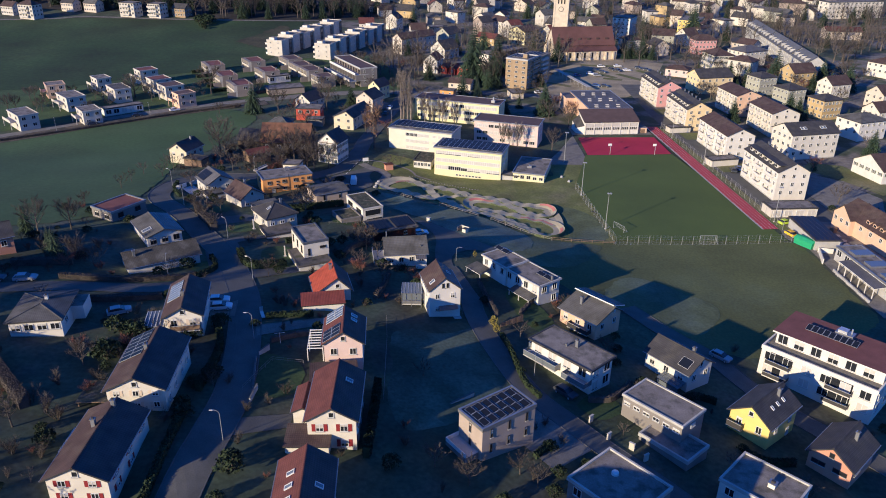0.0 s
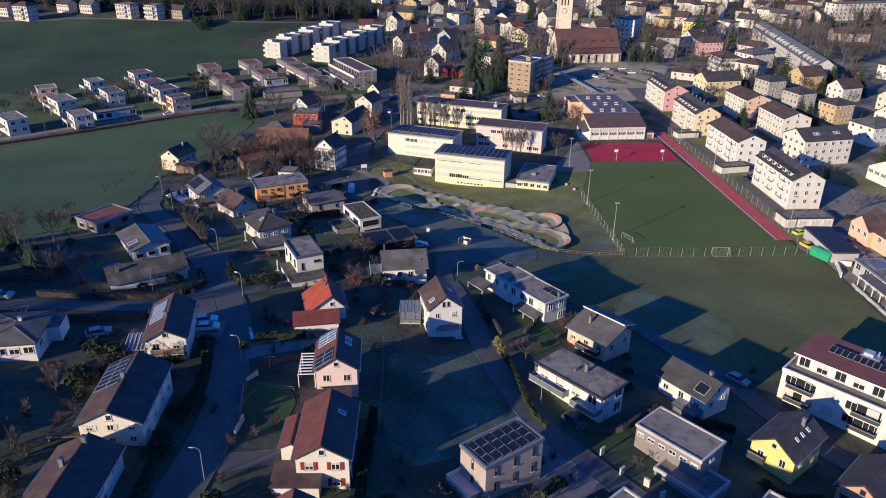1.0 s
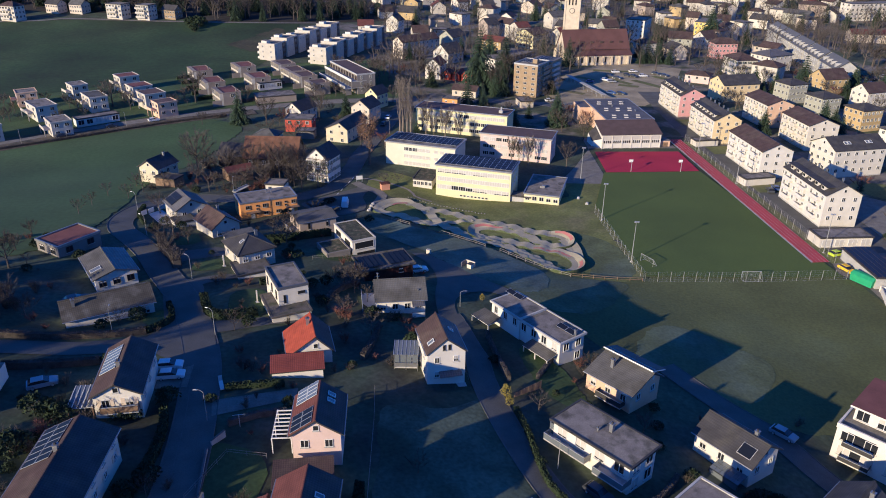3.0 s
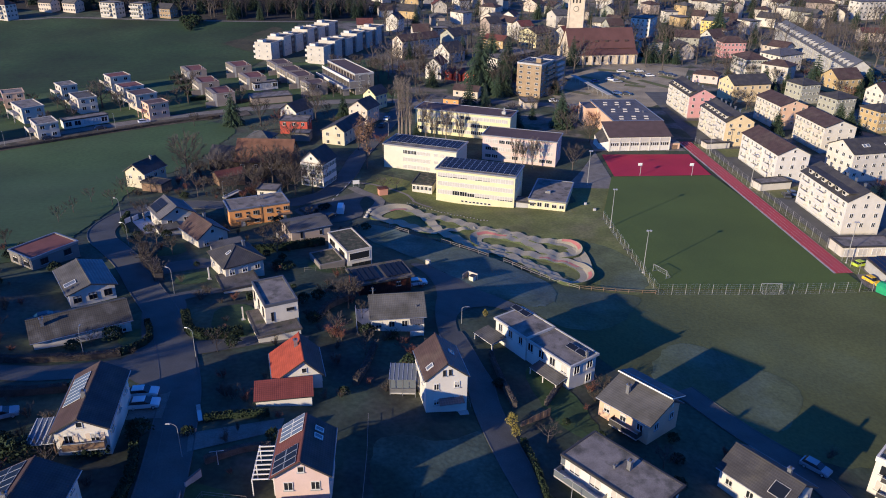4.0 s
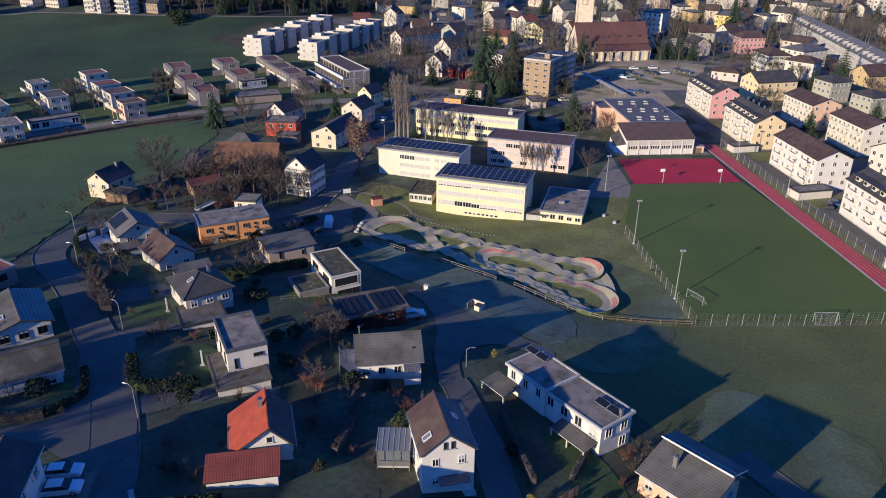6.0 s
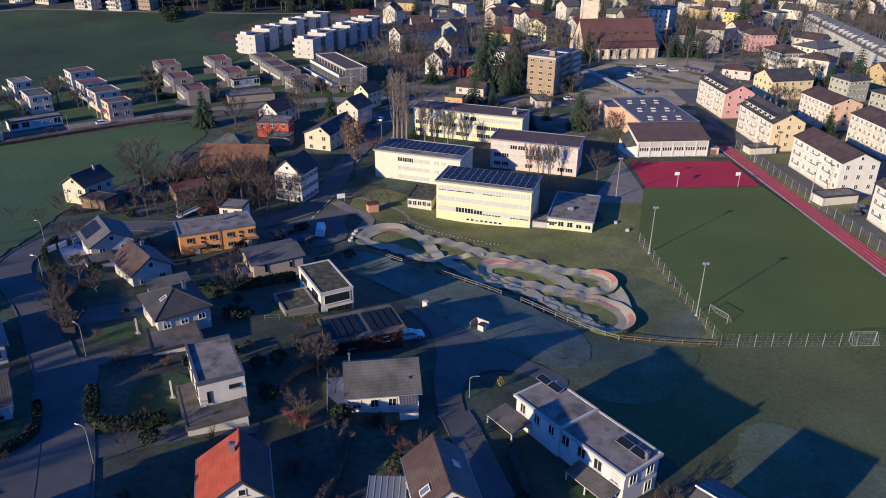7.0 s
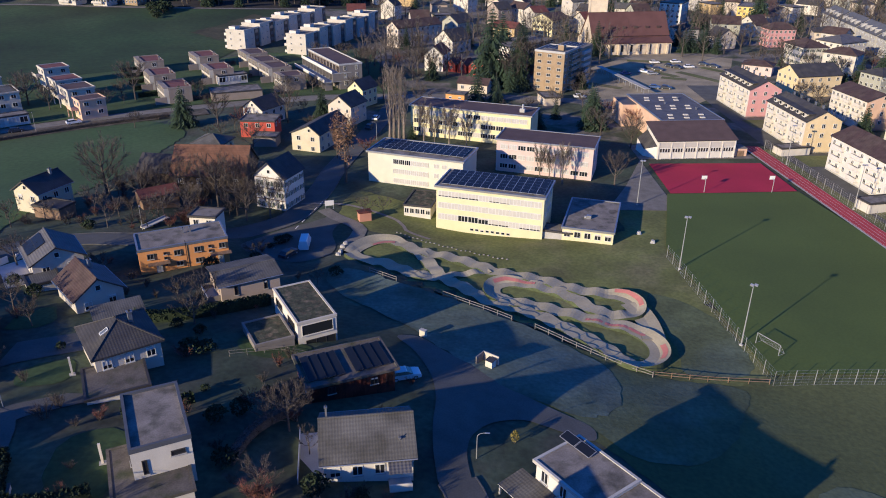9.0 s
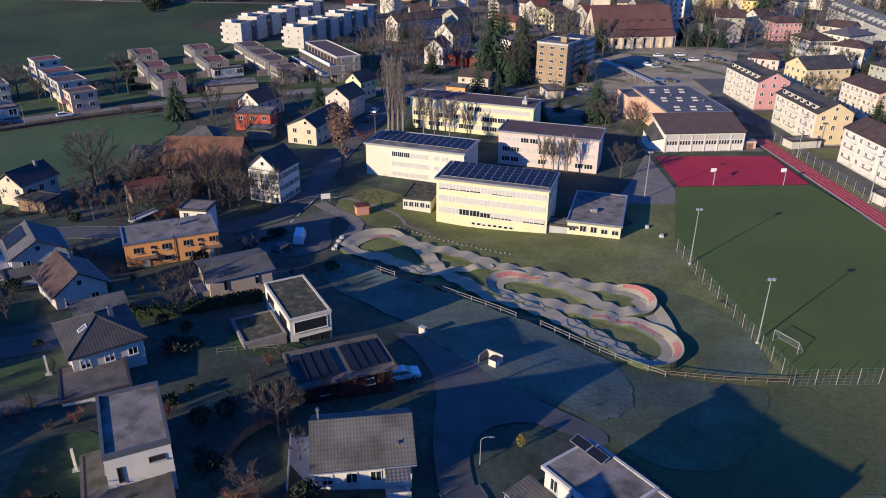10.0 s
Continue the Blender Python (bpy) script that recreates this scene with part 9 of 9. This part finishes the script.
hedge([(44.8, 104.0), (49.0, 107.6), (53.0, 106.4)], 1.2, 0.9, LEAF, "evergreen hedge before a white house")
hedge([(52.5, 93.0), (55.5, 91.0), (60.5, 91.5)], 1.3, 0.9, LEAF, "dark evergreen hedge between gardens")
e = thing("timber_screen", 18.8, 128.2, terrain(18.8, 128.2), 34.8, "weathered timber garden screen beside the lane", "fence")
for i in range(8):
    s = Shape()
    s.box(-0.36, 0.36, -0.03, 0.03, -0.3, 1.2, WOOD)
    part("board", s, e, at=pose(-2.7 + i * 0.76, 0.03 * (i % 2), 0))
for x, y, rz, w, hi in ((-25.7, 96.0, 84, 3.8, 0.9), (-26.9, 102.6, 98, 9.0, 0.5), (-26.6, 109.4, 60, 2.6, 1.0), (-36.9, 147.4, -70, 3.0, 0.5), (7.2, 99.8, 36, 5.0, 0.5)):
    e = thing("garden_wall", x, y, terrain(x, y), rz, "low pale garden wall beside the pavement", "wall")
    s = Shape()
    s.box(-w / 2, w / 2, -0.1, 0.1, -0.3, hi, CONCRETE)
    part("panel", s, e)
    s = Shape()
    s.box(-w / 2 - 0.03, w / 2 + 0.03, -0.14, 0.14, hi, hi + 0.07, KERB)
    part("coping", s, e)
fence_line("garden_fence", "low garden fence with thin posts", [(-27.7, 97.4), (-24.8, 106.8), (-19.5, 106.5)], 0.9, 2.2, GREYRAIL, (0.45, 0.85), r=0.025)
fence_line("garden_fence", "low garden fence with thin posts", [(-23.0, 176.5), (-16.5, 178.5), (-12.0, 177.2)], 1.0, 2.2, GREYRAIL, (0.5, 0.95), r=0.025)
fence_line("garden_fence", "low garden fence along the lane", [(4.6, 146.0), (7.4, 138.5), (9.0, 130.5)], 0.9, 2.2, GREYRAIL, (0.45, 0.85), r=0.025)
fence_line("garden_fence", "low garden fence behind the houses", [(-6.2, 125.5), (-5.8, 117.0), (-5.6, 98.0)], 0.9, 2.4, GREYRAIL, (0.45, 0.85), r=0.025)


def box_thing(name, label, category, x, y, rz, parts_):
    e = thing(name, x, y, terrain(x, y), rz, label, category)
    for pn, dims, mat in parts_:
        s = Shape()
        s.box(*dims, mat)
        part(pn, s, e)
    return e


box_thing("concrete_bay", "open white concrete bay on the turning place", "bay", 11.7, 178.8, -38, [("back_wall", (-1.3, 1.3, 0.9, 1.05, 0, 1.35), VILLA), ("side_wall", (-1.3, -1.15, -0.9, 0.9, 0, 1.35), GREYWALL), ("bin", (0.1, 1.2, -0.6, 0.5, 0, 1.15), OFFWHITE), ("bin_lid", (0.05, 1.25, -0.65, 0.55, 1.15, 1.22), DARKTRIM)])
box_thing("electric_cabinet", "small pale cabinet beside the path", "cabinet", 2.8, 187.6, -35, [("body", (-0.5, 0.5, -0.3, 0.3, 0, 1.1), VILLA), ("lid", (-0.55, 0.55, -0.35, 0.35, 1.1, 1.18), CONCRETE)])
box_thing("ball_stop", "orange timber hut beside the path", "hut", -10.1, 240.9, 20, [("body", (-1.3, 1.3, -0.9, 0.9, 0, 2.0), SALMON), ("roof", (-1.5, 1.5, -1.1, 1.1, 2.0, 2.15), REDWOOD)])
box_thing("sign_board", "white notice board on two posts", "sign", -18.3, 246.6, 15, [("board", (-1.0, 1.0, -0.04, 0.04, 0.9, 2.1), WHITEMETAL), ("post", (-0.9, -0.8, 0.04, 0.12, 0, 2.1), ALU), ("post", (0.8, 0.9, 0.04, 0.12, 0, 2.1), ALU)])
box_thing("trailer", "long white flat trailer parked aslant", "trailer", -50.5, 228.9, 62, [("deck", (-3.2, 3.2, -0.6, 0.6, 0.6, 0.75), VILLA), ("axle", (-0.6, 0.6, -0.65, 0.65, 0.1, 0.6), DARKTRIM), ("rail", (-3.2, 3.2, 0.5, 0.6, 0.75, 1.05), VILLA)])
for x, y in ((-69.4, 204.2), (-68.5, 206.8), (-67.1, 209.9), (-66.2, 211.4)):
    box_thing("fence_panel", "white garden screen panel", "panel", x, y, 62, [("panel", (-0.9, 0.9, -0.04, 0.04, 0.1, 1.3), WHITEMETAL)])
for x, y, rz in ((28.2, 97.2, 40), (30.2, 93.0, 40), (33.4, 91.0, -40), (35.0, 88.6, 30)):
    box_thing("gate_wall", "white rendered entrance wall", "wall", x, y, rz, [("panel", (-0.45, 0.45, -0.12, 0.12, 0, 1.3), VILLA), ("coping", (-0.5, 0.5, -0.16, 0.16, 1.3, 1.38), CONCRETE)])
for x, y, rz in ((-30.3, 153.2, 20), (-40.8, 170.2, 30)):
    box_thing("sun_shade", "furled white parasol on its stand", "parasol", x, y, rz, [("base", (-0.35, 0.35, -0.35, 0.35, 0, 0.12), CONCRETE), ("pole", (-0.12, 0.12, -0.12, 0.12, 0.12, 2.6), WHITE)])
box_thing("clothes_airer", "rotary clothes airer on a lawn", "airer", -24.5, 113.0, 10, [("pole", (-0.04, 0.04, -0.04, 0.04, 0, 2.2), ALU), ("arm", (-0.9, 0.9, -0.03, 0.03, 2.1, 2.16), ALU)])
box_thing("play_slide", "pale plastic garden slide on a lawn", "slide", -29.5, 122.8, 20, [("slide", (-0.3, 0.3, -1.2, 1.2, 0.3, 0.5), WHITEMETAL), ("ladder", (-0.3, 0.3, 1.1, 1.2, 0, 1.4), ALU)])
for k, (x, y) in enumerate(((-13.4, 226.6), (-13.0, 228.2), (-13.6, 224.4), (-13.9, 222.9), (47.7, 233.3), (49.4, 228.9))):
    e = thing("boulder", x, y, terrain(x, y), k * 50, "grey boulder beside the track", "boulder", "boulders")
    s = Shape()
    n = 8
    lo = [(0.7 * math.cos(i * 6.283 / n) * (1 + 0.2 * math.sin(i * 3 + k)), 0.6 * math.sin(i * 6.283 / n), -0.1) for i in range(n)]
    hi = [(0.4 * math.cos(i * 6.283 / n + 0.3), 0.35 * math.sin(i * 6.283 / n + 0.3) * (1 + 0.2 * math.sin(i * 2 + k)), 0.6) for i in range(n)]
    s.hull(lo, hi, CONCRETE)
    part("stone", s, e)
for i in range(26):
    t = i / 25
    x, y = -2.9 + 21.8 * t, 234.6 - 13.6 * t - 0.9 * math.sin(t * 3.1) + 0.3 * math.sin(t * 40)
    e = thing("edging_stone", x, y, terrain(x, y), i * 37, "pale stone marking the edge of the path", "stone", "row of pale stones")
    s = Shape()
    s.hull([(-0.24, -0.16, 0), (0.2, -0.18, 0), (0.24, 0.16, 0), (-0.2, 0.2, 0)], [(-0.12, -0.1, 0.22), (0.12, -0.08, 0.24), (0.13, 0.1, 0.2), (-0.1, 0.1, 0.23)], GREYRAIL)
    part("stone", s, e)
for x, y, rz in ((66.0, 286.5, 0), (73.0, 287.0, 0), (83.0, 287.0, 0)):
    box_thing("bench", "grey bench beside the court", "bench", x, y, rz, [("seat", (-1.2, 1.2, -0.25, 0.25, 0.42, 0.5), WOOD), ("leg", (-1.0, -0.9, -0.2, 0.2, 0, 0.42), CONCRETE), ("leg", (0.9, 1.0, -0.2, 0.2, 0, 0.42), CONCRETE)])

# road markings
for i in range(9):
    y = 222 + i * 3.4
    ribbon("road_mark", [(-27.6 + i * 0.85, y), (-27.2 + i * 0.85, y + 1.6)], 0.18, PAINT, "white dashed centre line", "line", lift=0.12, step=1.0)
ribbon("road_mark", [(-30.9, 88.0), (-30.3, 97.0), (-31.4, 107.5), (-33.2, 118.0), (-35.4, 127.5)], 0.10, KERB, "thin white line along the street", "line", lift=0.12)
